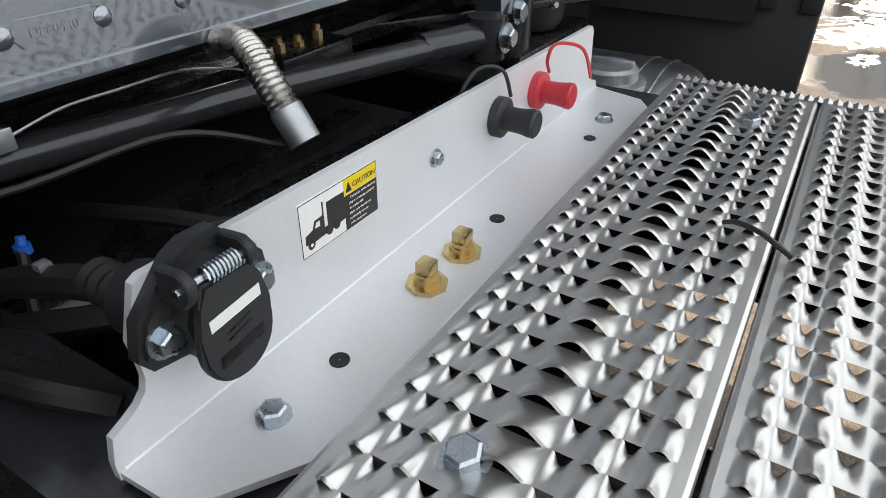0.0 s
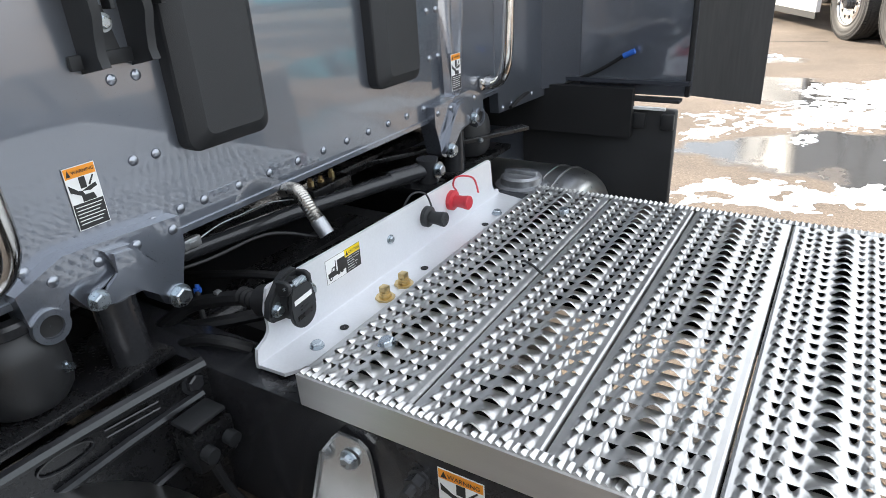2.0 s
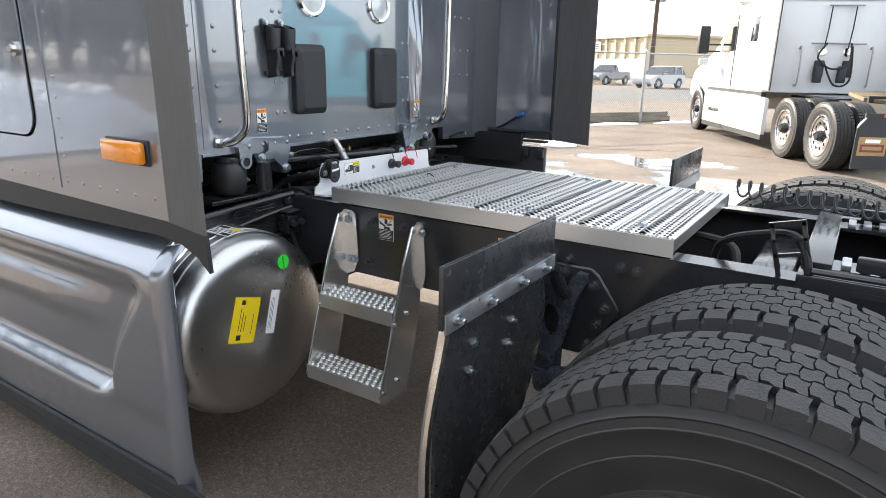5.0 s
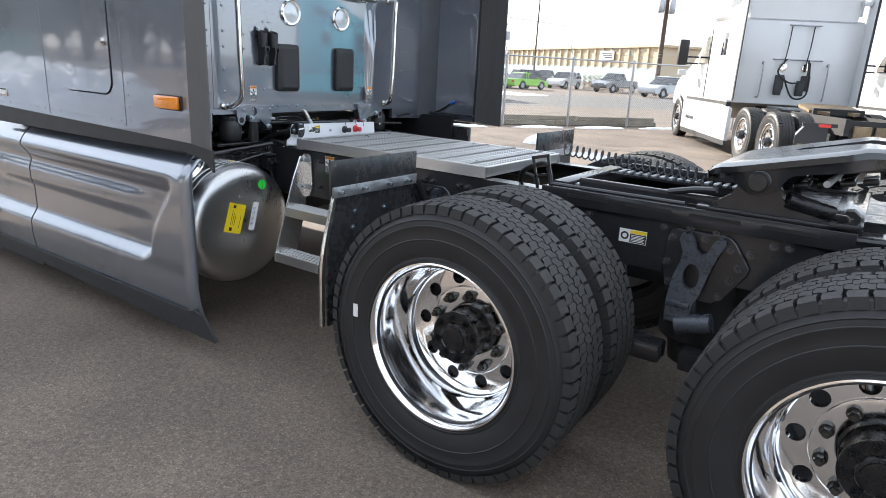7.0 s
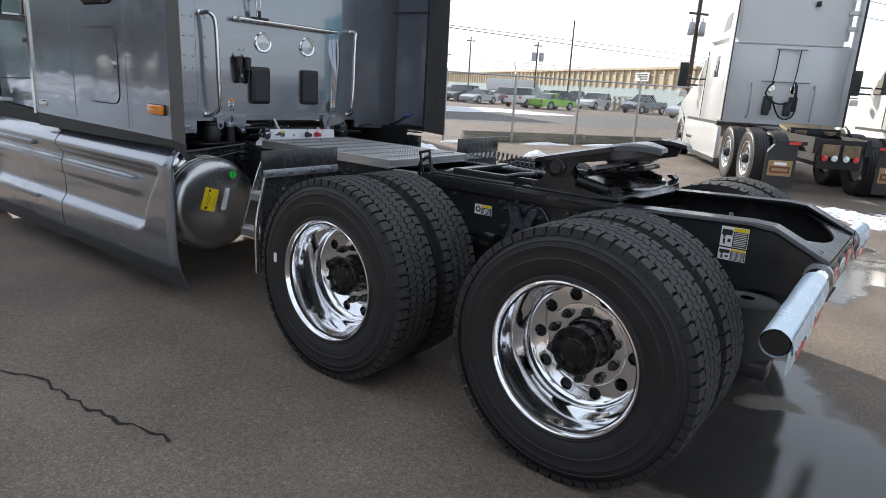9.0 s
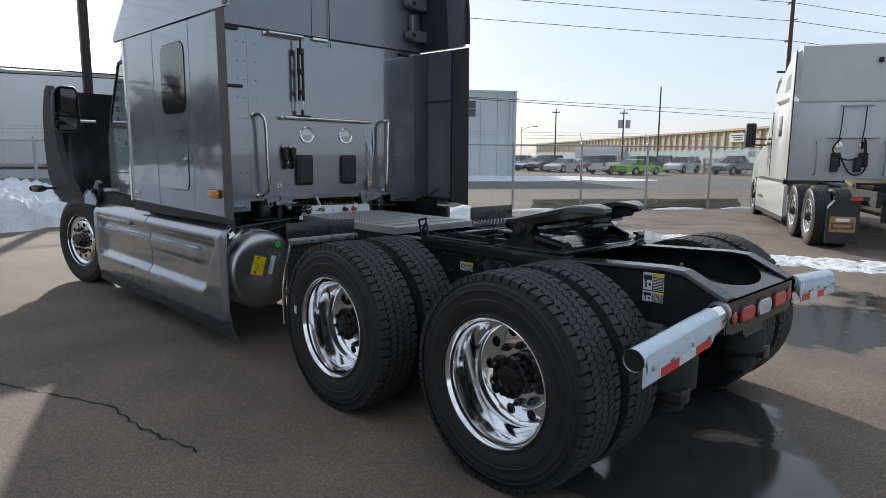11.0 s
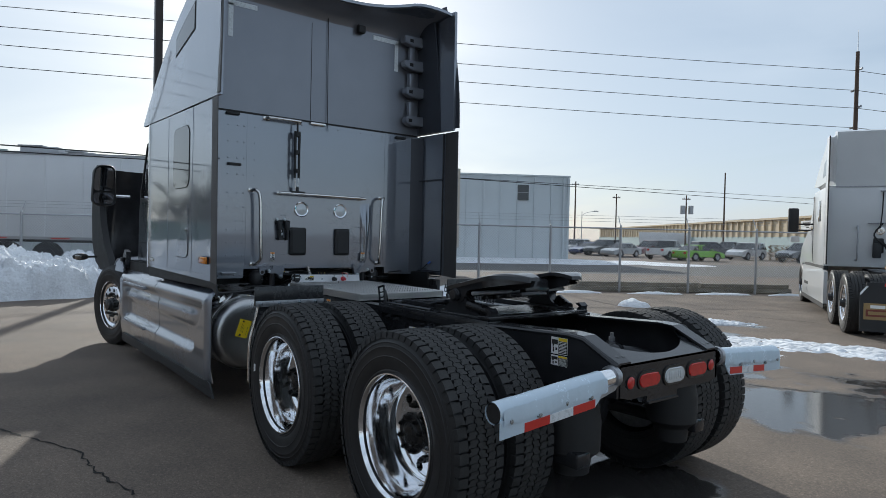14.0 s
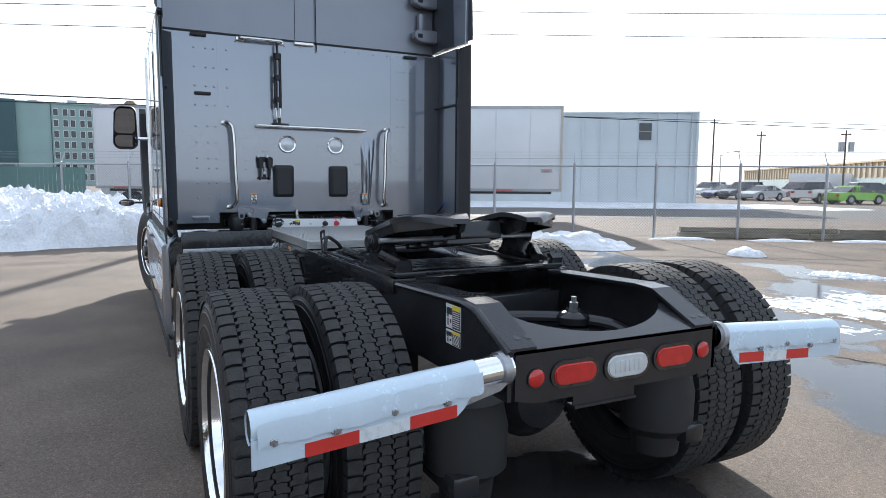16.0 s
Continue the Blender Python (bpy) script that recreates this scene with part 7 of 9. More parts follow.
def taper(bm):
    for v in bm.verts:
        v.co.y *= 1 - 0.095 * max(0.0, -1.55 - v.co.x)
    return bm


taper(bm)
cab = part("driver_cab", bm, PAINT, truck, "glossy grey driver's cab")
part("door_window", taper(prism(B(), [(-1.63, 1.84), (-1.63, 2.46), (-1.93, 2.46), (-2.45, 1.96), (-2.45, 1.9)], "xz", -1.168, -1.15)), GLASS, cab)
part("windscreen", prism(B(), [(-2.03, 2.5), (-2.57, 1.98), (-2.6, 1.98), (-2.05, 2.52)], "xz", -0.95, 0.95), GLASS, cab)
part("pillar_strip", taper(prism(B(), [(-1.5, 1.12), (-1.5, 2.64), (-1.545, 2.64), (-1.545, 1.12)], "xz", -1.212, -1.16)), STEEL, cab, "bright pillar strip behind the door")
part("window_frame", taper(loop_frame([(-1.6, 1.81), (-1.6, 2.49), (-1.95, 2.49), (-2.5, 1.96), (-2.5, 1.86)], [(-1.63, 1.84), (-1.63, 2.46), (-1.93, 2.46), (-2.45, 1.96), (-2.45, 1.9)], -1.178, -1.15)), MATTE, cab, "black window seal")
part("door_crease", taper(prism(B(), [(-1.58, 1.72), (-1.58, 1.75), (-2.6, 1.7), (-2.6, 1.67)], "xz", -1.172, -1.155)), PAINT, cab)
part("lower_seam", taper(prism(B(), [(-1.58, 1.385), (-1.58, 1.395), (-2.7, 1.36), (-2.7, 1.35)], "xz", -1.163, -1.15)), DARK, cab)
part("door_seam", bx(B(), -1.56, -1.552, -1.166, -1.15, 1.12, 2.55), DARK, cab)
part("door_lever", bx(B(), -1.72, -1.6, -1.185, -1.16, 1.66, 1.7, 0.008), MATTE, cab)
for s in (-1, 1):
    part("side_sill", bx(B(), -2.95, 0.3, *sorted((s * 1.13, s * 1.1)), 0.97, 1.13), DARK, truck)
part("cab_floor", bx(B(), -2.95, -0.25, -1.1, 1.1, 1.02, 1.14), DARK, truck)
part("air_intake", bx(B(), -1.62, -1.5, -1.19, -1.05, 2.6, 2.9, 0.04), MATTE, truck)
for s in (-1, 1):
    bm = B()
    rings = []
    for x, ins, r in ((-3.06, 0.05, 0.05), (-3.0, 0.015, 0.07), (-2.9, 0.0, 0.08), (-2.83, 0.0, 0.08), (-2.815, 0.006, 0.075), (-2.83, 0.012, 0.07), (-2.89, 0.016, 0.07)):
        rings.append([bm.verts.new((x, a + 0.03 * s * (b - 2.05), b)) for a, b in rounded(s * 1.4 - 0.13 + ins, s * 1.4 + 0.13 - ins, 1.8 + ins, 2.3 - ins, r)])
    for ra, rb in zip(rings, rings[1:]):
        for k in range(len(ra)):
            bm.faces.new((ra[k], ra[(k + 1) % len(ra)], rb[(k + 1) % len(ra)], rb[k]))
    bm.faces.new(rings[0])
    bm.faces.new(rings[-1])
    for v in bm.verts:
        v.co.y -= s * 0.28 * max(0.0, v.co.z - 2.12) * (0.5 + s * (v.co.y - s * 1.4) / 0.26)
    mir = part("door_mirror", bm, MATTE, truck, "black two-glass door mirror on a chrome arm")
    for z0, z1 in ((1.985, 2.27), (1.83, 1.965)):
        bm = prism(B(), [(a + 0.03 * s * (b - 2.05), b) for a, b in rounded(s * 1.4 - 0.108, s * 1.4 + 0.108, z0, z1, 0.05)], "yz", -2.852, -2.842)
        for v in bm.verts:
            v.co.x += 0.11 * (v.co.z - 2.05) - 0.012
        for v in bm.verts:
            v.co.y -= s * 0.28 * max(0.0, v.co.z - 2.12) * (0.5 + s * (v.co.y - s * 1.4) / 0.26)
        part("mirror_glass", bm, MIRROR, mir)
    part("mirror_arm", cy(B(), (-2.9, s * 1.1, 1.93), (-2.9, s * 1.4, 1.93), 0.018, n=10), CHROME, mir)
    bm = rev(B(), [(0.0005, -0.08), (0.06, -0.06), (0.095, -0.02), (0.1, 0.01), (0.085, 0.03), (0.0005, 0.035)], 24, axis="x")
    for v in bm.verts:
        v.co.z *= 0.48
    hm = part("hood_mirror", bm, MATTE, truck, "oval hood mirror", pose(-4.4, s * 1.4, 1.12, 0, 12, 0))
    part("hood_mirror_glass", bx(B(), 0.028, 0.038, -0.075, 0.075, -0.03, 0.03, 0.004), STEEL, hm)
    part("hood_mirror_arm", cy(B(), (-4.4, s * 1.1, 1.12), (-4.4, s * 1.3, 1.12), 0.015, n=8), MATTE, truck)

# tilted hood, seen from behind
def hood(u, v):
    a = math.pi * (v - 0.5)
    w = 1.2 - 0.1 * u
    y = w * math.copysign(abs(math.sin(a)) ** 0.55, a)
    depth = 0.75 * (abs(math.cos(a)) ** 0.6)
    z = 0.95 + 1.45 * u
    return (-4.1 - depth - 0.15 * math.sin(math.pi * u), y, z)
part("tilted_hood", sheet(B(), hood, 12, 30, thick=(0.04, 0, 0)), [BLACK], truck, "hood tilted forward, black inside")
bm = B()
for s in (-1, 1):
    ps = [(-3.5, 1.03), (-3.7, 0.96), (-4.1, 0.95), (-4.5, 1.05), (-4.75, 1.3), (-4.82, 1.7), (-4.78, 2.1), (-4.62, 2.38), (-4.48, 2.44), (-4.38, 2.36), (-4.3, 2.0), (-4.15, 1.6), (-3.9, 1.3), (-3.65, 1.15)]
    part("fender_liner", prism(B(), ps, "xz", *sorted((s * 1.2, s * 1.12))), DARK, truck, "black inner fender of the tilted hood")
part("engine_block", bx(bx(bx(B(), -4.1, -3.05, -0.35, 0.35, 0.8, 1.5, 0.05), -4.2, -4.1, -0.55, 0.55, 0.75, 1.7, 0.03), -3.1, -2.95, -0.9, 0.9, 1.0, 1.75, 0.03), DARK, truck, "dark engine and firewall")
# torn front fender left standing on the skirt
tf = part("fender_stub", sheet(B(), lambda u, v: (-3.22 + 0.42 * u, -1.2 + 0.3 * v, 0.985 + 0.17 * math.sin(0.5 + 2.1 * u) + 0.03 * v), 14, 6, thick=(0, 0, -0.012)), PAINT_DULL, truck, "torn grey stub of the front fender")
part("stub_web", prism(B(), [(-3.2, 0.99), (-3.14, 1.1), (-3.0, 1.14), (-2.8, 1.12), (-2.72, 1.05), (-2.76, 0.99)], "xz", -1.196, -1.186), PAINT, tf)
part("stub_bracket", prism(B(), [(-2.86, 1.03), (-2.9, 1.2), (-2.8, 1.27), (-2.72, 1.24), (-2.7, 1.05)], "xz", -1.17, -1.12), HUB_BLACK, tf)
part("stub_pad", bx(B(), -2.9, -2.82, -1.2, -1.17, 1.12, 1.17, 0.006), MATTE, tf)

# fuel-tank skirts with pressed flutes
def soft(a, b, x):
    t = min(1.0, max(0.0, (x - a) / (b - a)))
    return t * t * (3 - 2 * t)


def skirt(x0, x1, tail, name, label):
    def f(u, v):
        x = x0 + (x1 - x0) * u
        z = 0.24 + 0.79 * v
        y = -1.215 + 0.09 * max(0.0, (v - 0.84) / 0.16) ** 1.7 + 0.018 * max(0.0, (0.16 - v) / 0.16) ** 1.4
        # pocket: its rear edge runs slantwise to a rounded lower corner
        edge = 0.06 + 0.24 * soft(0.35, 0.95, v) - 0.12 * soft(0.34, 0.22, v)
        inside = soft(edge + 0.05, edge - 0.05, x) if tail else soft(x0 + 0.1, x0 + 0.22, x)
        pocket = inside * soft(0.24, 0.36, v) * soft(0.88, 0.74, v)
        bead = soft(0.52, 0.6, v) * soft(0.74, 0.66, v) * (soft(0.08, -0.16, x - 0.1 * (v - 0.6)) if tail else 1.0)
        y += 0.055 * pocket * (1 - 0.28 * bead)
        y += 0.012 * soft(0.34, 0.24, v)
        return (x, y, z)
    return part(name, sheet(B(), f, 110, 60, thick=(0, 0.012, 0)), PAINT, truck, label)


rsk = skirt(-1.205, 0.36, True, "rear_skirt", "glossy grey fluted tank skirt")
part("skirt_end", sheet(B(), lambda u, v: (0.361 + (0.052 - 0.012 * v) * math.sin(u * 1.45), -1.217 + 0.05 * (1 - math.cos(u * 1.45)) + 0.06 * max(0.0, (v - 0.9) / 0.1) ** 1.6 + 0.02 * max(0.0, (0.16 - v) / 0.16) ** 1.4, 0.235 + (0.77 + 0.012 * u) * v), 8, 30, thick=(-0.012, 0.01, 0)), PAINT, rsk, "rounded end of the skirt")
skirt(-2.8, -1.22, False, "front_skirt", "glossy grey stepped tank skirt")
for z in (0.42, 0.86):
    st = part("step_tread", bx(B(), -2.65, -1.65, -1.222, -1.13, z, z + 0.03, 0.008), PAINT_DULL, truck, "grey cab step with raised grip dots")
    dot = mesh_of("grip_dot", rev(B(), [(0.01, 0.0), (0.008, 0.004), (0.0005, 0.005)], 8, axis="z"), STEEL)
    for k in range(40):
        put(dot, st, (-2.6 + k % 20 * 0.048, -1.2 + k // 20 * 0.035, z + 0.03))
bm = B()
prism(bm, [(-2.7, 0.26), (0.36, 0.26), (0.4, 0.272), (0.475, 0.262), (0.575, 0.152), (0.565, 0.145), (-1.1, 0.185), (-1.12, 0.165), (-2.7, 0.165)], "xz", -1.206, -1.192)
prism(bm, [(-1.1, 0.225), (0.41, 0.212), (0.41, 0.206), (-1.1, 0.219)], "xz", -1.21, -1.2)
part("skirt_rubber", bm, MATTE, truck, "dark rubber skirt extension")
part("drop_strip", prism(B(), [(-1.5, 1.03), (-1.5, 1.13), (0.46, 1.1), (0.595, 1.085), (0.602, 0.985), (0.56, 1.02), (0.5, 1.045), (0.4, 1.055), (-0.2, 1.04)], "xz", -1.199, -1.187), MATTE, truck, "black rubber drop strip")
# passenger side skirt and black box
part("right_skirt", bx(B(), -2.9, 0.4, 1.17, 1.21, 0.2, 1.03, 0.02), PAINT, truck)
sb = part("right_rear_skirt", bx(B(), -0.1, 0.43, 1.14, 1.18, 0.55, 1.06, 0.008), MATTE, truck, "black plastic skirt panel")
part("extender_sill", bx(B(), 0.0, 0.44, 1.13, 1.172, 1.085, 1.097, 0.003), MATTE, truck)
for x, z in ((0.08, 1.03), (0.32, 1.03), (0.41, 1.03)):
    part("clip", bx(B(), x - 0.02, x + 0.02, 1.12, 1.14, z - 0.03, z + 0.02, 0.004), MATTE, sb)
part("white_seal", bx(B(), 0.1, 0.4, 1.12, 1.136, 1.062, 1.07), L_WHITE, sb)
part("wire_loom", tube(B(), smooth_path([(0.02, 0.8, 1.12), (0.0, 0.95, 1.13), (-0.02, 1.1, 1.115), (0.06, 1.145, 1.13), (0.16, 1.15, 1.17), (0.25, 1.147, 1.225)], 6), 0.006, 8), DARK, truck)
part("wire_plug", cy(B(), (0.25, 1.147, 1.225), (0.285, 1.147, 1.242), 0.009, n=10), BLUE, truck)

# fuel tanks
for s in (-1, 1):
    c = (0, s * 0.786, 0.612)
    prof = [(0.0005, 0.285), (0.14, 0.2846), (0.22, 0.283), (0.262, 0.2795), (0.286, 0.273), (0.303, 0.262), (0.316, 0.245), (0.3245, 0.222), (0.328, 0.19), (0.329, 0.163), (0.332, 0.162), (0.332, 0.157), (0.329, 0.156), (0.329, -1.2), (0.31, -1.25), (0.0005, -1.28)]
    tk = part("fuel_tank", rev(B(), prof, 72, c, "x"), TANK, truck, "spun aluminium cylindrical fuel tank")
    bead = [Vector((0.2 + 0.0016 * (k % 2), c[1] + 0.3285 * math.cos(a), c[2] + 0.3285 * math.sin(a))) for k, a in enumerate(2 * math.pi * k / 150 for k in range(151))]
    part("weld_bead", tube(B(), bead, 0.0026, 5), TANK, tk)
    for x in (-0.2, -0.9):
        part("tank_strap", rev(B(), [(0.331, x - 0.03), (0.336, x - 0.03), (0.336, x + 0.03), (0.331, x + 0.03)], 48, c, "x"), STEEL, tk)
    if s < 0:
        fc = Vector((0.02, -0.97, 0.885))
        nrm = Vector((0, fc.y + 0.786, fc.z - 0.612)).normalized()
        bm = B()
        rev(bm, [(0.11, -0.01), (0.11, 0.004), (0.1, 0.014), (0.088, 0.008), (0.082, 0.0), (0.075, 0.0), (0.07, 0.03), (0.062, 0.04), (0.0005, 0.042)], 32, axis="z")
        bx(bm, -0.05, 0.05, -0.01, 0.01, 0.04, 0.062, 0.004)
        u, v = frame_of(nrm)
        fc_left, nrm_left = fc, nrm
        part("filler_cap", bm, STEEL, tk, "bright filler cap in a dished well", m=facing(fc + nrm * 0.0, u, -v if u.cross(-v).dot(nrm) > 0 else v))
    else:
        part("filler_cap", bx(rev(B(), [(0.075, 0.0), (0.075, 0.012), (0.066, 0.016), (0.06, 0.016), (0.058, 0.034), (0.05, 0.04), (0.0005, 0.04)], 28, (0.12, s * 0.66, 0.925), "z"), 0.07, 0.17, s * 0.66 - 0.008, s * 0.66 + 0.008, 0.963, 0.977, 0.004), GALV, tk, "dull grey filler cap")
        for (u0, mm) in ((0.0, L_YELLOW), (0.07, L_WHITE)):
            decal("tank_label", [(0, 0, 0.065, 0.05, 0), (0.004, 0.004, 0.061, 0.03, 1)], [mm, L_BLACK], "small fuel decal", facing((0.17, 0.47 + u0, 0.74 + u0 * 1.2), (0, 0.75, 0.66), (-1, 0, 0)))
    if s < 0:
        ltank = tk
DISH = facing((0.2868, -0.929, 0.602), (0.0, 0.955, -0.297), (0, 0.297, 0.955))
q = [(0, 0, 0.106, 0.158, 0)] + [(0.03 + 0.011 * k, 0.04, 0.0325 + 0.011 * k, 0.12 - 0.012 * (k % 3), 1) for k in range(3)] + [(0.028, 0.132, 0.044, 0.148, 1), (0.028, 0.01, 0.046, 0.028, 1), (0.085, 0.03, 0.087, 0.1, 1)]
decal("yellow_label", q, [L_YELLOW, L_BLACK], "yellow paper label with small print", DISH)
q = [(0, 0, 0.038, 0.156, 0)] + [(0.006 + 0.006 * k, 0.02, 0.008 + 0.006 * k, 0.13, 1) for k in range(3)]
decal("white_label", q, [L_WHITE, mat("label_blue_grey", (0.15, 0.2, 0.3), 0.5)], "narrow white label", facing((0.2878, -0.775, 0.584), (0, 0.965, -0.26), (0, 0.26, 0.965)))
bm = rev(B(), [(0.026, 0.0), (0.026, 0.0012), (0.0005, 0.0014)], 28, axis="z")
part("inspection_sticker", bm, L_GREEN, ltank, "round green inspection sticker", m=facing((0.2835, -0.672, 0.822), (-0.05, 1, 0), (-0.09, 0, 1)))
tm = lettering("INSPECTED", 0.0085)
tm.materials.append(L_BLACK)
part("lettering", tm, None, ltank, m=facing((0.285, -0.672, 0.822), (-0.09, 0, 1), (0.05, -1, 0)))
q = [(0, 0, 0.12, 0.07, 0), (0.004, 0.052, 0.056, 0.066, 1), (0.064, 0.052, 0.116, 0.066, 3), (0.066, 0.006, 0.112, 0.02, 2)] + [(0.006, 0.044 - 0.008 * k, 0.054, 0.046 - 0.008 * k, 2) for k in range(5)] + [(0.066, 0.044 - 0.008 * k, 0.112, 0.046 - 0.008 * k, 2) for k in range(3)]
decal("fuel_label", q, [L_WHITE, L_BLACK, L_BLACK, L_YELLOW], "white and black fuel decal", facing((0.098, -0.842, 0.9405), (1, 0, 0.0), (0, 0.98, 0.13)))

part("filler_ring", rev(B(), [(0.112, 0.0), (0.125, 0.006), (0.13, 0.0), (0.125, -0.006)], 40, axis="z", close=True), SIDE_ALU, ltank, "", facing(fc_left + nrm_left * 0.006, *frame_of(nrm_left)))
# boarding ladder
top = [Vector((0.352, -0.447, 0.97)), Vector((0.69, -0.447, 0.97))]
for x0, xb, nm in ((0.36, 0.4, "l"), (0.69, 0.73, "r")):
    bm = B()
    outl = [(-0.444, 0.975), (-0.47, 0.97), (-0.53, 0.85), (-0.69, 0.43), (-0.685, 0.405), (-0.56, 0.395), (-0.54, 0.42), (-0.47, 0.62), (-0.444, 0.72)]
    prism(bm, outl, "yz", x0, x0 + 0.005)
    wl_ = 0.062 if nm == "l" else 0.032
    prism(bm, [(x0, 0.975), (x0 + 0.01, 0.985), (x0 + wl_ - 0.016, 0.985), (x0 + wl_ - 0.003, 0.975), (x0 + wl_, 0.955), (x0 + wl_, 0.8), (x0 + wl_ * 0.6, 0.75), (x0, 0.735)], "xz", -0.447, -0.441)
    tube(bm, [(x0 + 0.0025, y, z) for y, z in outl[1:5]], 0.0042, 6)
    for v in bm.verts:
        v.co.x += (0.975 - v.co.z) * 0.06
    sd = part("ladder_side", bm, SIDE_ALU, truck, "bright polished aluminium step side")
    for z, y in ((0.95, -0.449),) + (((0.8, -0.449), (0.8, -0.448)) if nm == "l" else ()):
        put(ZB, sd, (x0 + 0.028 + (0.02 if y == -0.448 else 0) + (0.975 - z) * 0.06, y, z), TO_MY)
    for y, z in ((-0.6, 0.66), (-0.53, 0.68), (-0.68, 0.445), (-0.6, 0.46)):
        put(mesh_of("bolt", hex_bolt(0.008, 0.008), ZINC), sd, (x0 + 0.005 + (0.975 - z) * 0.06 if nm == "r" else x0 + (0.975 - z) * 0.06, y, z), TO_X)


def step_mesh():
    bm = B()
    w, d = 0.33, 0.115
    def q(pts):
        bm.faces.new([bm.verts.new(p) for p in pts])
    q([(0, 0, 0), (w, 0, 0), (w, 0, -0.05), (0, 0, -0.05)])
    q([(0, d, 0), (w, d, 0), (w, d, -0.04), (0, d, -0.04)])
    q([(0, 0, 0), (w, 0, 0), (w, d, 0), (0, d, 0)])
    for r in range(4):
        for k in range(13):
            rev(bm, [(0.0105, 0.0), (0.0088, 0.0045), (0.0068, 0.0055), (0.0052, 0.004), (0.0048, 0.0008)], 10, (0.014 + k * 0.0252 + (0.0126 if r % 2 and k < 12 else 0.0), 0.016 + r * 0.0275, 0.0002), "z")
    return mesh_of("step", bm, TREADPLATE, 60)


STEP_ME = step_mesh()
part("ladder_step", STEP_ME, None, truck, "punched aluminium step", m=Matrix.Translation((0.377, -0.60, 0.7)))
part("ladder_step", STEP_ME, None, truck, "punched aluminium step", m=Matrix.Translation((0.394, -0.69, 0.46)))

# half fender and mud flap ahead of the drive wheels
def mud_flap(u, v):
    inner = -0.645 + 0.19 * math.sin(math.pi * min(1.0, max(0.0, (v - 0.2) / 1.0)))
    outer = -1.155 + 0.045 * v * v
    bend = max(0.0, (u - 0.72) / 0.28)
    return (1.25 - 0.012 * math.sin(v * 2.5) - 0.085 * bend * bend, outer + (inner - outer) * u, 0.42 + 0.555 * v)


fl = part("mud_flap", sheet(B(), mud_flap, 24, 14, thick=(0.008, 0, 0)), FLAP, truck, "black rubber mud flap")
part("flap_strip", bx(B(), 1.25, 1.262, -1.145, -0.6, 0.975, 1.115, 0.002), FLAP, fl, "weathered black rubber strip")
part("flap_bar", bx(B(), 1.262, 1.267, -1.14, -0.6, 0.965, 1.01, 0.001), GALV, fl, "grey steel clamp bar")
for y in (-1.1, -0.96, -0.8, -0.67):
    put(mesh_of("bolt", hex_bolt(0.0085, 0.022, 0.013), ZINC), fl, (1.267, y, 0.988), TO_X)
for y, z in ((-0.993, 0.89), (-0.804, 0.88), (-1.004, 0.822), (-0.823, 0.824)):
    part("flap_stud", cy(cy(B(), (1.235, y, z), (1.252, y, z), 0.012, n=6), (1.252, y, z), (1.262, y, z), 0.006, n=8), ZINC, fl)
part("flap_edge", tube(B(), smooth_path([(1.24, -1.17, 0.42), (1.235, -1.165, 0.7), (1.245, -1.12, 0.93), (1.25, -1.11, 1.0)], 5), 0.012, 8), STEEL, fl, "bright steel edge trim")
part("flap_hoop", tube(B(), smooth_path([(1.25, -0.6, 0.98), (1.25, -0.56, 0.95), (1.26, -0.52, 0.88), (1.27, -0.46, 0.85)], 5), 0.02, 10), BLACK, truck)
fr_ = part("right_mud_flap", bx(B(), 1.24, 1.25, 0.62, 1.17, 0.42, 1.0), MATTE, truck, "black rubber mud flap")
part("flap_strip", bx(B(), 1.252, 1.264, 0.62, 1.16, 0.975, 1.13, 0.002), FLAP, fr_, "weathered black rubber strip")
part("flap_bar", bx(B(), 1.264, 1.269, 0.62, 1.15, 0.965, 1.01, 0.001), GALV, fr_, "grey steel clamp bar")

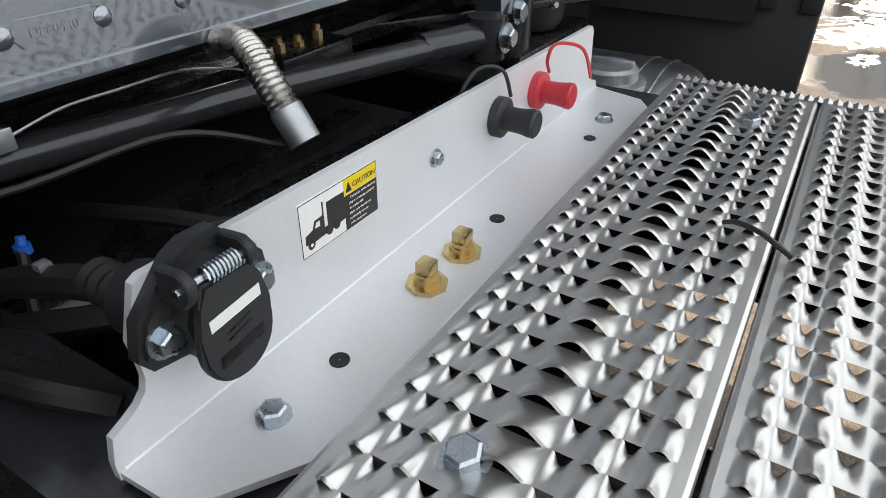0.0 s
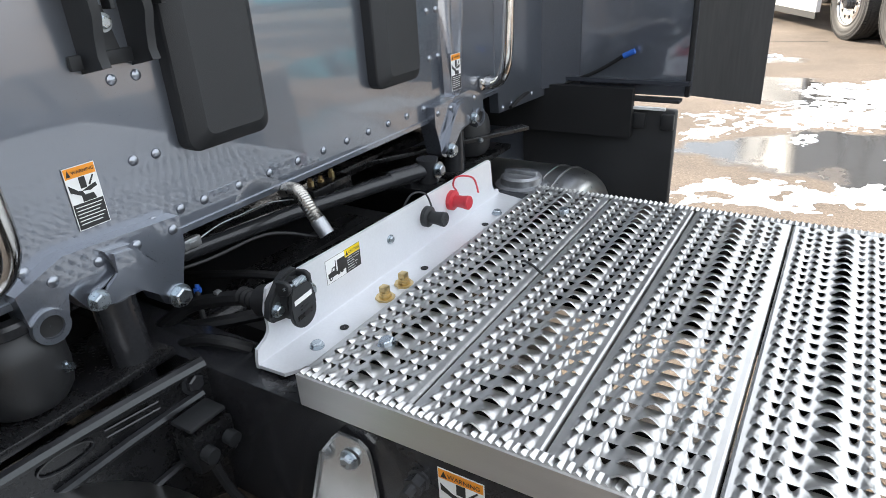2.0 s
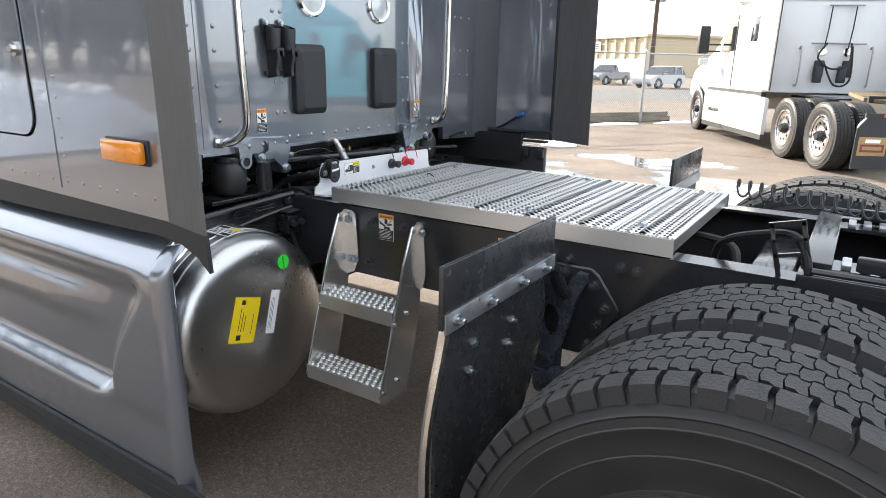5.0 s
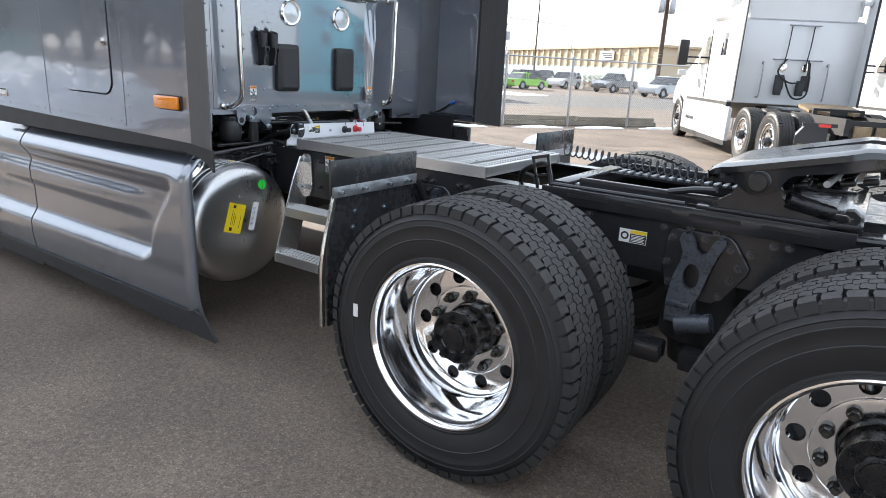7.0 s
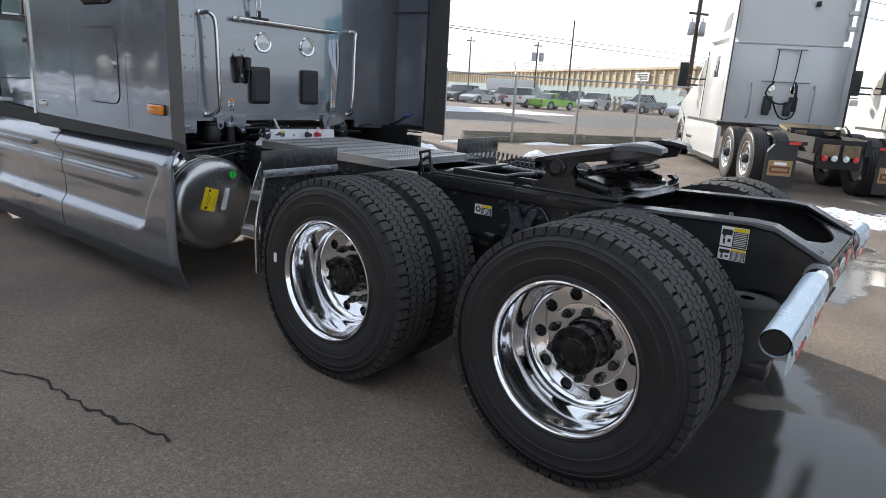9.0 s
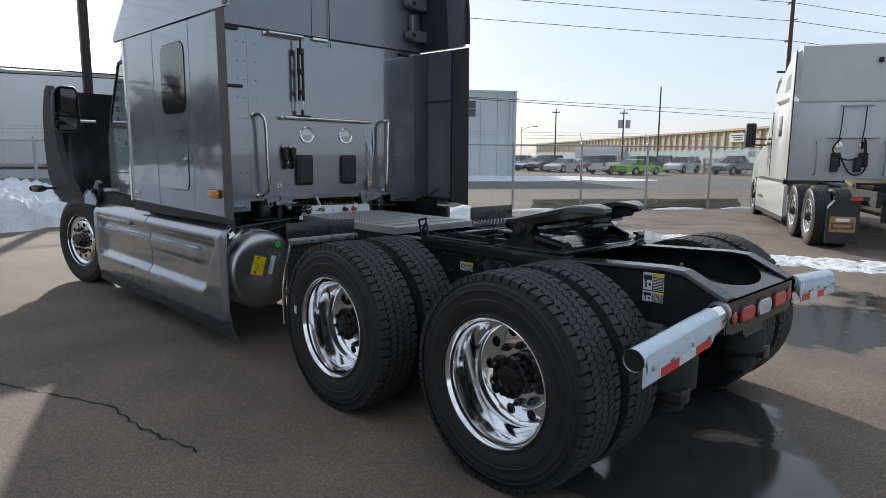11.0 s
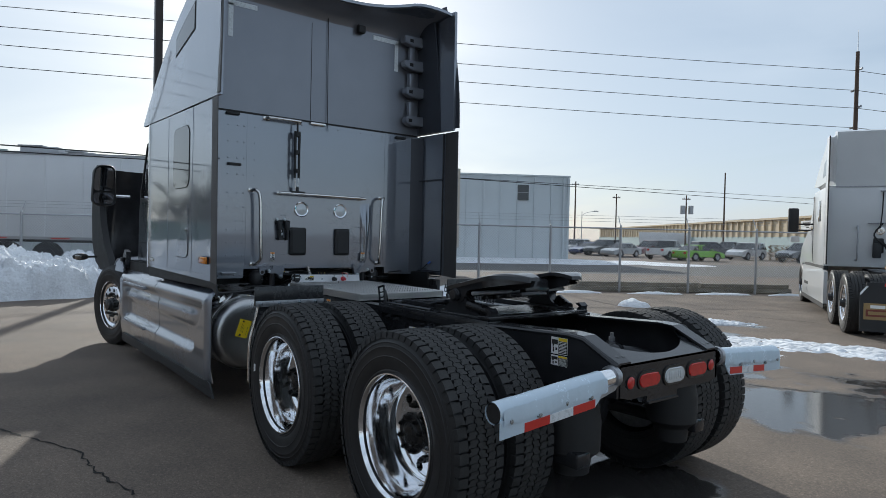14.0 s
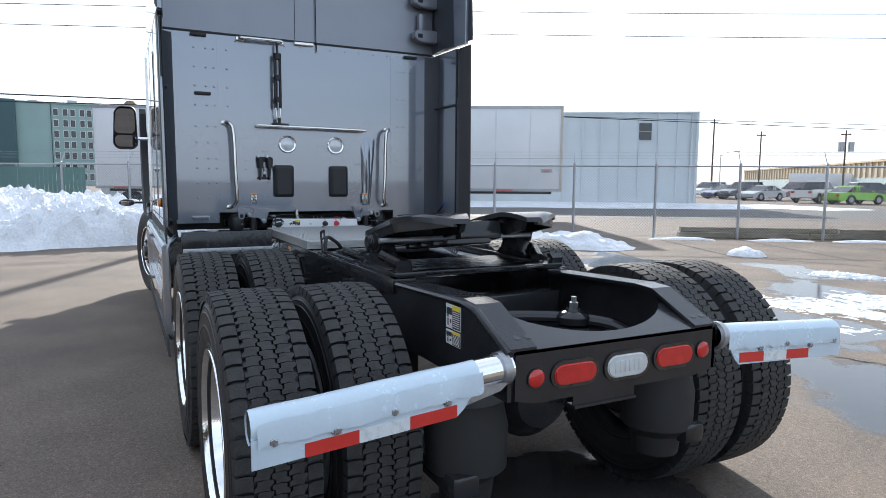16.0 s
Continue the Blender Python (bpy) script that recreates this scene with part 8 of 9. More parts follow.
# cab mounts, air springs and plumbing under the back wall
for s in (-1, 1):
    outl = [(-0.618, 1.2), (-0.55, 1.228), (-0.37, 1.218), (-0.37, 1.17), (-0.385, 1.125), (-0.392, 1.09), (-0.41, 1.078), (-0.428, 1.09), (-0.44, 1.128), (-0.5, 1.13), (-0.535, 1.135), (-0.556, 1.175), (-0.566, 1.135), (-0.58, 1.115), (-0.602, 1.12), (-0.613, 1.14)]
    bm = prism(B(), [(-s * y, z) for y, z in outl], "yz", -0.02, 0.026)
    mt = part("cab_mount", bm, PAINT, truck, "grey cast cab mount")
    bm = prism(B(), [(-s * y, z) for y, z in ((-0.5, 1.215), (-0.46, 1.21), (-0.425, 1.15), (-0.4, 1.125), (-0.39, 1.095), (-0.412, 1.085), (-0.43, 1.115), (-0.47, 1.15), (-0.53, 1.14), (-0.53, 1.16), (-0.485, 1.175))], "yz", 0.026, 0.042)
    bmesh.ops.bevel(bm, geom=[e for e in bm.edges if all(v.co.x > 0.04 for v in e.verts)], offset=0.006, segments=2, affect="EDGES")
    part("mount_arm", bm, PAINT, mt)
    part("mount_eye", rev(B(), [(0.025, 0.0), (0.025, 0.01), (0.0165, 0.01), (0.016, 0.001), (0.0005, 0.001)], 20, (0.022, s * 0.591, 1.143), "x"), PAINT, mt)
    part("eye_bore", rev(B(), [(0.0165, 0.0), (0.0165, 0.003), (0.0005, 0.0025)], 16, (0.024, s * 0.591, 1.143), "x"), DARK, mt)
    for y, z, r in ((0.53, 1.155, 0.0125), (0.411, 1.1, 0.0155)):
        part("mount_bolt", mesh_of("mount_bolt", hex_bolt(r, 0.014, r * 1.25), ZINC), None, mt, m=Matrix.Translation((0.042, s * y, z)) @ TO_X)
    for y in (0.385, 0.447, 0.505, 0.57):
        put(RV, mt, (0.026, s * y, 1.2), TO_X)
    part("cab_shock", cy(cy(B(), (0.0, s * 0.49, 1.13), (0.0, s * 0.485, 0.86), 0.026, n=16), (0.0, s * 0.49, 1.13), (0.0, s * 0.487, 1.0), 0.031, n=16), BLACK, truck, "gloss black cab damper")
    sp_ = part("cab_air_spring", rev(B(), [(0.03, 1.02), (0.05, 1.025), (0.06, 1.04), (0.064, 1.07), (0.063, 1.11), (0.058, 1.132), (0.048, 1.143), (0.044, 1.146), (0.044, 1.16), (0.03, 1.165)], 32, (-0.03, s * 0.625, 0), "z"), SIDEWALL, truck, "dull black rubber cab air spring")
    part("spring_band", rev(B(), [(0.046, 1.141), (0.05, 1.146), (0.05, 1.158), (0.046, 1.163)], 32, (-0.03, s * 0.625, 0), "z"), BLACK, sp_)
    part("spring_valve", cy(cy(B(), (0.015, s * 0.595, 1.075), (0.036, s * 0.586, 1.077), 0.006, n=6), (0.026, s * 0.59, 1.068), (0.026, s * 0.59, 1.084), 0.0035, n=6), ZINC, sp_)
    part("spring_seat", bx(B(), -0.13, 0.04, *sorted((s * 0.76, s * 0.44)), 1.004, 1.02, 0.004), HUB_BLACK, truck)
bm = B()
def arm(u, v):
    y = -1.0 + 0.565 * u
    zt = 0.955 + 0.055 * u ** 1.5
    zb = 0.86 - 0.12 * u
    return (0.0 + 0.1 * u ** 2, y, zb + (zt - zb) * v)
sheet(bm, arm, 12, 4, thick=(-0.02, 0, 0))
beam_ = part("cab_crossbeam", bm, HUB_BLACK, truck, "black cast cab support beam")
def on_arm(y, z, dx=0.0):
    return Vector((0.1 * ((y + 1.0) / 0.565) ** 2 + dx, y, z))
part("beam_flange", tube(B(), [on_arm(-1.0 + 0.056 * k, 0.957 + 0.055 * (0.1 * k) ** 1.5, 0.006) for k in range(11)], 0.011, 8), BLACK, beam_)
part("beam_rib", tube(B(), [on_arm(-0.68, 0.905, 0.004), on_arm(-0.56, 0.935, 0.006), on_arm(-0.45, 0.96, 0.004)], 0.009, 8), BLACK, beam_)
part("beam_rib", tube(B(), [on_arm(-0.56, 0.83, 0.004), on_arm(-0.45, 0.87, 0.004)], 0.008, 8), BLACK, beam_)
ov = tube(B(), [on_arm(-0.638 + 0.036 * math.cos(a), 0.957 + 0.014 * math.sin(a) + 0.004 * math.cos(a), 0.003) for a in (2 * math.pi * k / 20 for k in range(21))], 0.0022, 5)
part("oval_emblem", ov, BLACK, beam_, "raised oval casting mark")
for k in range(3):
    part("embossed_bar", tube(B(), [on_arm(-0.585, 0.957 + 0.012 * k, 0.002), on_arm(-0.51, 0.964 + 0.012 * k, 0.002)], 0.002, 5), BLACK, beam_)
for y, z in ((-0.93, 0.91), (-0.83, 0.915), (-0.74, 0.92)):
    part("beam_hole", rev(B(), [(0.012, 0.0), (0.012, 0.003), (0.0005, 0.002)], 14, on_arm(y, z, -0.001), "x"), DARK, beam_)
put(BB, beam_, on_arm(-0.46, 0.985, 0.002), TO_X)
jb = part("junction_box", bx(B(), 0.1, 0.155, -0.52, -0.445, 0.865, 0.94, 0.01), HUB_BLACK, truck, "black plastic junction box")
for y in (-0.51, -0.47):
    part("box_plug", cy(B(), (0.165, y, 0.915), (0.182, y, 0.913), 0.012, n=12), MATTE, jb)
part("box_lid", bx(B(), 0.11, 0.155, -0.52, -0.455, 0.95, 0.958, 0.003), MATTE, jb)
part("box_cable", tube(B(), smooth_path([(0.14, -0.49, 0.87), (0.16, -0.48, 0.8), (0.2, -0.46, 0.74)], 5), 0.008, 6), DARK, jb)
part("stay_rod", tube(B(), [(-0.08, -0.55, 1.125), (-0.03, -0.1, 1.105), (0.06, 0.22, 1.102)], 0.0165, 12), BLACK, truck, "gloss black stay rod")
part("rod_eye", cy(cy(B(), (0.075, 0.25, 1.075), (0.075, 0.25, 1.13), 0.026, n=16), (0.035, 0.15, 1.103), (0.07, 0.24, 1.103), 0.021, n=12), BLACK, truck)
put(mesh_of("bolt", hex_bolt(0.014, 0.014, 0.02), ZINC), truck, (0.1, 0.255, 1.103), TO_X)
pp = [(-0.005, -0.122, 1.168), (0.02, -0.131, 1.178), (0.045, -0.138, 1.181), (0.065, -0.144, 1.172), (0.085, -0.149, 1.153), (0.1, -0.149, 1.132)]
path = smooth_path(pp, 11)
bm = B()
u = None
rings = []
for i, p in enumerate(path):
    d = (path[min(i + 1, len(path) - 1)] - path[max(i - 1, 0)]).normalized()
    a_, b_ = frame_of(d)
    rr = 0.0124 if i % 2 else 0.0138
    rings.append([bm.verts.new(p + rr * (math.cos(t) * a_ + math.sin(t) * b_)) for t in (2 * math.pi * k / 14 for k in range(14))])
for r0, r1 in zip(rings, rings[1:]):
    for k in range(14):
        bm.faces.new((r0[k], r0[(k + 1) % 14], r1[(k + 1) % 14], r1[k]))
fx = part("flex_pipe", bm, FLEX, truck, "ribbed stainless heater exhaust pipe")
part("pipe_cuff", cy(B(), path[-1] - (path[-1] - path[-2]).normalized() * 0.004, path[-1] + (path[-1] - path[-2]).normalized() * 0.028, 0.0148, 0.0142, n=20), GALV, fx, "plain grey steel cuff")
part("hose", tube(B(), smooth_path([(-0.1, -0.5, 1.11), (0.0, -0.35, 1.115), (0.04, -0.22, 1.125), (0.09, -0.15, 1.1)], 6), 0.0032, 6), DARK, truck)
wc = part("wire_connector", bx(bx(B(), -0.04, -0.028, -0.337, -0.302, 1.128, 1.147, 0.002), -0.028, -0.026, -0.327, -0.312, 1.134, 1.142, 0.0008), GALV, truck, "grey plug connector on a loom of wires")
part("wire", tube(B(), smooth_path([(-0.034, -0.302, 1.138), (-0.032, -0.26, 1.147), (-0.03, -0.215, 1.148), (-0.03, -0.148, 1.147), (-0.032, -0.097, 1.135), (-0.05, -0.06, 1.12)], 6), 0.0014, 6), GALV, wc)
part("wire", tube(B(), smooth_path([(-0.034, -0.337, 1.139), (-0.032, -0.36, 1.146), (-0.04, -0.39, 1.15), (-0.06, -0.43, 1.17)], 6), 0.0014, 6), L_YELLOW, wc)
part("gearbox", bx(B(), -1.6, 0.1, -0.3, 0.3, 0.55, 0.98, 0.08), DARK, truck, "dark gearbox between the rails")
part("frame_block", bx(B(), -0.3, 0.17, -0.42, 0.42, 0.72, 0.84), DARK, truck)
xb = part("cab_crossbar", prism(B(), [(-0.2, 1.04), (-0.2, 1.1), (-0.12, 1.1), (-0.12, 1.09), (-0.19, 1.09), (-0.19, 1.04)], "xz", -0.7, 0.7), HUB_BLACK, truck, "black pressed crossbar with round holes")
for y in (-0.33, -0.195, -0.165, -0.097, 0.05):
    part("bar_hole", rev(B(), [(0.0085, 0.0), (0.0085, 0.002), (0.0005, 0.0012)], 14, (-0.152, y, 1.0995), "z"), DARK, xb)
part("transmission_bracket", prism(B(), [(-0.34, 0.9), (-0.2, 1.0), (0.15, 1.0), (0.33, 0.9)], "yz", -0.1, -0.06), HUB_BLACK, truck)
part("cross_tube", cy(B(), (-0.05, -0.43, 0.965), (0.02, 0.43, 0.965), 0.03, n=16), HUB_BLACK, truck)
part("diagonal_stay", bx(B(), -0.02, 0.02, -0.45, 0.45, -0.006, 0.006, 0.002, pose(-0.12, 0.35, 1.08, 0, 0, -28)), HUB_BLACK, truck)
for y, l in ((0.045, 0.012), (0.078, 0.008), (0.114, 0.014)):
    part("brass_fitting", cy(cy(B(), (-0.1, y, 1.105), (-0.1, y, 1.105 + l), 0.0075, n=6), (-0.1, y, 1.105 + l), (-0.1, y, 1.112 + l), 0.005, n=10), BRASS, truck, "small brass air fitting")
part("fitting_block", bx(B(), -0.13, -0.07, 0.02, 0.15, 1.075, 1.106, 0.004), HUB_BLACK, truck)
part("blue_tube_fitting", cy(cy(B(), (-0.05, -0.319, 1.035), (-0.05, -0.319, 1.043), 0.007, n=10), (-0.05, -0.319, 1.043), (-0.051, -0.317, 1.05), 0.004, n=8), BLUE, truck, "blue push-in tube fitting")
for k, (pts, r) in enumerate((([(-0.05, -0.32, 1.04), (-0.02, -0.34, 1.0), (0.04, -0.36, 0.97), (0.1, -0.37, 0.93)], 0.005), ([(0.1, -0.336, 1.07), (0.05, -0.345, 1.06), (-0.03, -0.36, 1.03), (-0.1, -0.4, 0.97)], 0.013), ([(-0.2, -0.25, 1.0), (-0.02, -0.22, 1.03), (0.1, -0.12, 1.0), (0.12, 0.1, 0.97)], 0.009), ([(-0.1, -0.4, 0.98), (0.05, -0.3, 1.0), (0.1, -0.15, 0.98), (0.05, 0.1, 0.99)], 0.012), ([(0.13, -0.37, 1.0), (0.1, -0.395, 1.02), (0.04, -0.405, 1.01), (-0.05, -0.41, 0.96)], 0.01))):
    part("air_line", tube(B(), smooth_path(pts, 7), r, 8), DARK, truck, "black nylon air line")
part("heat_shield", prism(B(), [(-0.3, 1.055), (-0.25, 1.075), (-0.17, 1.05), (-0.19, 1.03)], "yz", 0.1, 0.104), mat("dusty_brown_rubber", (0.05, 0.04, 0.03), 0.8, 0.0, 0.3, 20, 200), truck)
part("clip_plate", bx(B(), 0.04, 0.05, -0.352, -0.342, 1.07, 1.076, 0.001), GALV, truck)
part("prop_shaft", cy(B(), (0.1, 0, 0.75), (1.7, 0.05, 0.56), 0.055, n=14), BLACK, truck)
# ---- white tractor units parked across the yard ----
H2 = math.degrees(math.atan2(0.9, -0.44)) - 180     # its forward is local -x


SIGN_TAN, SIGN_RED = mat("sign_tan", (0.3, 0.2, 0.08), 0.5), mat("sign_dark_red", (0.16, 0.03, 0.02), 0.5)


def white_truck(at, turn, paint, label, flap_sign=True):
    t = thing("parked_truck", label, "truck", "parked tractor units", at=at, turn=turn)
    # local: forward -x, sleeper back at x = 0, centre y = 0, driver's side -y
    part("sleeper", bx(B(), -1.7, 0, -1.2, 1.2, 1.05, 2.7, 0.04), paint, t)
    bm = prism(B(), [(0, 2.7), (0.03, 3.82), (-0.2, 3.88), (-1.2, 3.5), (-2.2, 2.75), (-2.3, 2.7)], "xz", -1.14, 1.14)
    bmesh.ops.bevel(bm, geom=[e for e in bm.edges if abs(e.verts[0].co.y) > 1.1 and e.verts[0].co.y * e.verts[1].co.y > 0], offset=0.12, segments=3, affect="EDGES")
    part("roof_fairing", bm, paint, t)
    bm = prism(B(), [(-1.7, 1.05), (-1.7, 2.7), (-2.3, 2.6), (-2.9, 1.95), (-3.3, 1.85), (-4.7, 1.5), (-4.95, 1.2), (-5.0, 0.75), (-4.6, 0.7), (-4.4, 1.0), (-4.0, 1.15), (-3.6, 1.0), (-3.4, 0.6), (-2.9, 0.6)], "xz", -1.12, 1.12)
    bmesh.ops.bevel(bm, geom=[e for e in bm.edges if abs(e.verts[0].co.y) > 1.1 and e.verts[0].co.y * e.verts[1].co.y > 0], offset=0.1, segments=3, affect="EDGES")
    part("hood", bm, paint, t)
    for s in (-1, 1):
        part("side_extender", bx(B(), 0, 0.3, *sorted((s * 1.2, s * 1.17)), 1.1, 3.7, 0.01), paint, t)
        part("extender_edge", bx(B(), 0.3, 0.36, *sorted((s * 1.2, s * 1.18)), 1.1, 3.7), MATTE, t)
        part("side_skirt", prism(B(), [(-3.3, 0.3), (-3.3, 1.0), (-0.2, 1.0), (0.3, 0.95), (0.3, 0.3)], "xz", *sorted((s * 1.22, s * 1.15))), paint, t)
        part("door_glass", prism(B(), [(-1.85, 1.85), (-1.85, 2.45), (-2.3, 2.45), (-2.75, 1.95), (-2.75, 1.85)], "xz", *sorted((s * 1.13, s * 1.1))), GLASS, t)
        part("door_mirror", bx(B(), -3.0, -2.85, s * 1.5 - 0.12, s * 1.5 + 0.12, 1.8, 2.4, 0.04), MATTE, t)
        part("mirror_arm", cy(B(), (-2.9, s * 1.1, 2.0), (-2.9, s * 1.45, 2.0), 0.02, n=8), MATTE, t)
        part("mirror_arm", cy(B(), (-2.9, s * 1.1, 1.85), (-2.9, s * 1.45, 1.85), 0.02, n=8), MATTE, t)
        part("small_mirror", bx(B(), -3.0, -2.9, s * 1.45 - 0.1, s * 1.45 + 0.1, 1.55, 1.7, 0.02), paint, t)
        for x in (1.2, 2.5):
            w = part("wheel", RIM_FRONT, None, t, "steel wheel with worn tyre", pose(x, s * 1.215, 0.508, 0, 0, 0 if s < 0 else 180))
            drive_tyre(w, pose(0, 0.137, 0))
            part("hub", HUB_F, None, w)
            w = part("inner_wheel", RIM_IN, None, t, m=pose(x, s * 0.89, 0.508, 0, 0, 0 if s < 0 else 180))
            drive_tyre(w, pose(0, 0.137, 0))
        w = part("front_wheel", RIM_FRONT, None, t, "", pose(-4.0, s * 1.18, 0.506, 0, 0, 0 if s < 0 else 180))
        part("tyre", TYRE_F, None, w, m=pose(0, 0.13, 0))
        part("hub", HUB_F, None, w)
        part("door_seam", bx(B(), -1.73, -1.71, *sorted((s * 1.204, s * 1.19)), 1.1, 2.6), DARK, t)
        part("sleeper_vent", bx(B(), -0.9, -0.55, *sorted((s * 1.206, s * 1.2)), 2.0, 2.45, 0.002), GLASS, t)
        part("roof_window", prism(B(), [(-0.9, 2.95), (-0.3, 3.0), (-0.25, 3.35), (-0.7, 3.25)], "xz", *sorted((s * 1.144, s * 1.13))), GLASS, t)
        part("skirt_gap", bx(B(), -3.2, 0.0, *sorted((s * 1.19, s * 1.1)), 0.98, 1.06), DARK, t)
        part("cab_step", bx(B(), -2.9, -2.2, *sorted((s * 1.224, s * 1.2)), 0.55, 0.62, 0.004), MATTE, t)
        part("skirt_edge", bx(B(), -3.3, 0.3, *sorted((s * 1.216, s * 1.2)), 0.2, 0.3), MATTE, t)
        part("chassis_rail", bx(B(), -0.5, 3.4, *sorted((s * 0.43, s * 0.36)), 0.74, 1.0), DARK, t)
        part("tail_light_box", bx(B(), 3.38, 3.42, *sorted((s * 0.03, s * 0.29)), 0.7, 0.9, 0.006), RUST, t)
        part("rear_plate", bx(B(), 3.36, 3.38, *sorted((s * 0.002, s * 0.34)), 0.5, 0.86, 0.006), DARK, t)
        for y in (0.09, 0.24):
            part("tail_lamp", rev(B(), [(0.05, 0), (0.05, 0.02), (0.0005, 0.03)], 14, (3.42, s * y, 0.68), "x"), LENS_RED if y > 0.2 else LENS_WHITE, t)
        fp = part("mud_flap", prism(B(), [(s * 0.62, 0.13), (s * 1.1, 0.13), (s * 1.1, 0.72), (s * 0.97, 0.88), (s * 0.62, 0.88)], "yz", 3.3, 3.315), MATTE, t, "black mud flap with a framed sign")
        part("flap_hanger", bx(B(), 3.3, 3.33, *sorted((s * 0.5, s * 1.02)), 0.85, 0.91), MATTE, t)
        part("flap_sign", bx(B(), 3.316, 3.322, *sorted((s * 0.67, s * 1.05)), 0.32, 0.58), SIGN_TAN, fp, "tan framed flap sign")
        part("sign_band", bx(B(), 3.322, 3.325, *sorted((s * 0.7, s * 1.02)), 0.37, 0.48), SIGN_RED, fp)
        part("sign_bar", bx(B(), 3.325, 3.328, *sorted((s * 0.73, s * 0.99)), 0.4, 0.45), SIGN_TAN, fp)
        part("sign_bar", bx(B(), 3.322, 3.325, *sorted((s * 0.76, s * 0.96)), 0.5, 0.55), L_WHITE, fp)
        part("reflective_tape", bx(B(), 3.33, 3.335, *sorted((s * 0.6, s * 0.78)), 0.85, 0.9), TAPE_RED, t)
        part("reflective_tape", prism(B(), [(s * 0.96, 0.885), (s * 0.99, 0.885), (s * 1.1, 0.75), (s * 1.1, 0.7)], "yz", 3.316, 3.32), TAPE_WHITE, fp)
        part("port_lamp", rev(B(), [(0.08, 0), (0.08, 0.012), (0.06, 0.015), (0.0005, 0.01)], 20, (0.0, s * 0.22, 1.8), "x"), STEEL, t)
        part("vent_cover", bx(B(), 0.0, 0.05, *sorted((s * 0.16, s * 0.34)), 1.35, 1.65, 0.02), MATTE, t)
        part("grab_bar", tube(B(), smooth_path([(0, s * 0.62, 1.85), (0.08, s * 0.62, 1.85), (0.08, s * 0.62, 1.25), (0, s * 0.64, 1.2)], 4), 0.016, 8), GALV, t)
    part("grab_bar", tube(B(), [(0.06, -0.45, 1.95), (0.06, 0.5, 1.95)], 0.016, 8), GALV, t)
    part("upper_bar", tube(B(), [(0.06, -0.25, 2.6), (0.06, 0.35, 2.6)], 0.016, 8), GALV, t)
    for y in (-0.2, 0.22):
        part("hose_tender", tube(B(), [(0.07, y, 2.58), (0.08, y - 0.01, 2.2), (0.09, y - 0.04, 1.85)], 0.011, 8), DARK, t)
        part("hose_box", bx(B(), 0.06, 0.16, y - 0.16, y - 0.02, 1.25, 1.55, 0.02), MATTE, t)
    part("air_hose", tube(B(), smooth_path([(0.1, -0.2, 1.95), (0.15, -0.35, 1.7), (0.18, -0.1, 1.5), (0.16, 0.2, 1.6), (0.1, 0.22, 1.95)], 6), 0.017, 8), DARK, t)
    part("air_hose", tube(B(), smooth_path([(0.1, -0.2, 1.6), (0.15, 0.0, 1.22), (0.18, 0.25, 1.3), (0.1, 0.25, 1.9)], 6), 0.017, 8), DARK, t)
    part("seam", bx(B(), 0, 0.006, -1.15, 1.15, 2.69, 2.71), GALV, t)
    part("deck_plate", bx(B(), 0.1, 0.9, -0.43, 0.43, 1.0, 1.03), GALV, t)
    part("crossmember", bx(B(), 3.3, 3.38, -0.43, 0.43, 0.78, 0.98), DARK, t)
    part("fifth_wheel", prism(B(), [(0.0, -0.28), (0.0, 0.28), (0.14, 0.45), (0.62, 0.45), (0.84, 0.2), (0.5, 0.05), (0.38, 0.0), (0.5, -0.05), (0.84, -0.2), (0.62, -0.45), (0.14, -0.45)], "xy", -0.05, 0.0), RUST, t, "rusty greased coupling plate", m=pose(1.5, 0, 1.16, 0, 8, 0))
    part("fifth_wheel_base", bx(B(), 1.7, 2.2, -0.42, 0.42, 1.0, 1.1), DARK, t)
    for z in (3.0, 3.3, 3.6):
        part("rung", bx(B(), 0.02, 0.15, 1.0, 1.16, z, z + 0.08, 0.01), paint, t)
    part("roof_lamp", bx(B(), 0.02, 0.1, 0.35, 0.43, 3.45, 3.55, 0.015), MATTE, t)
    return t


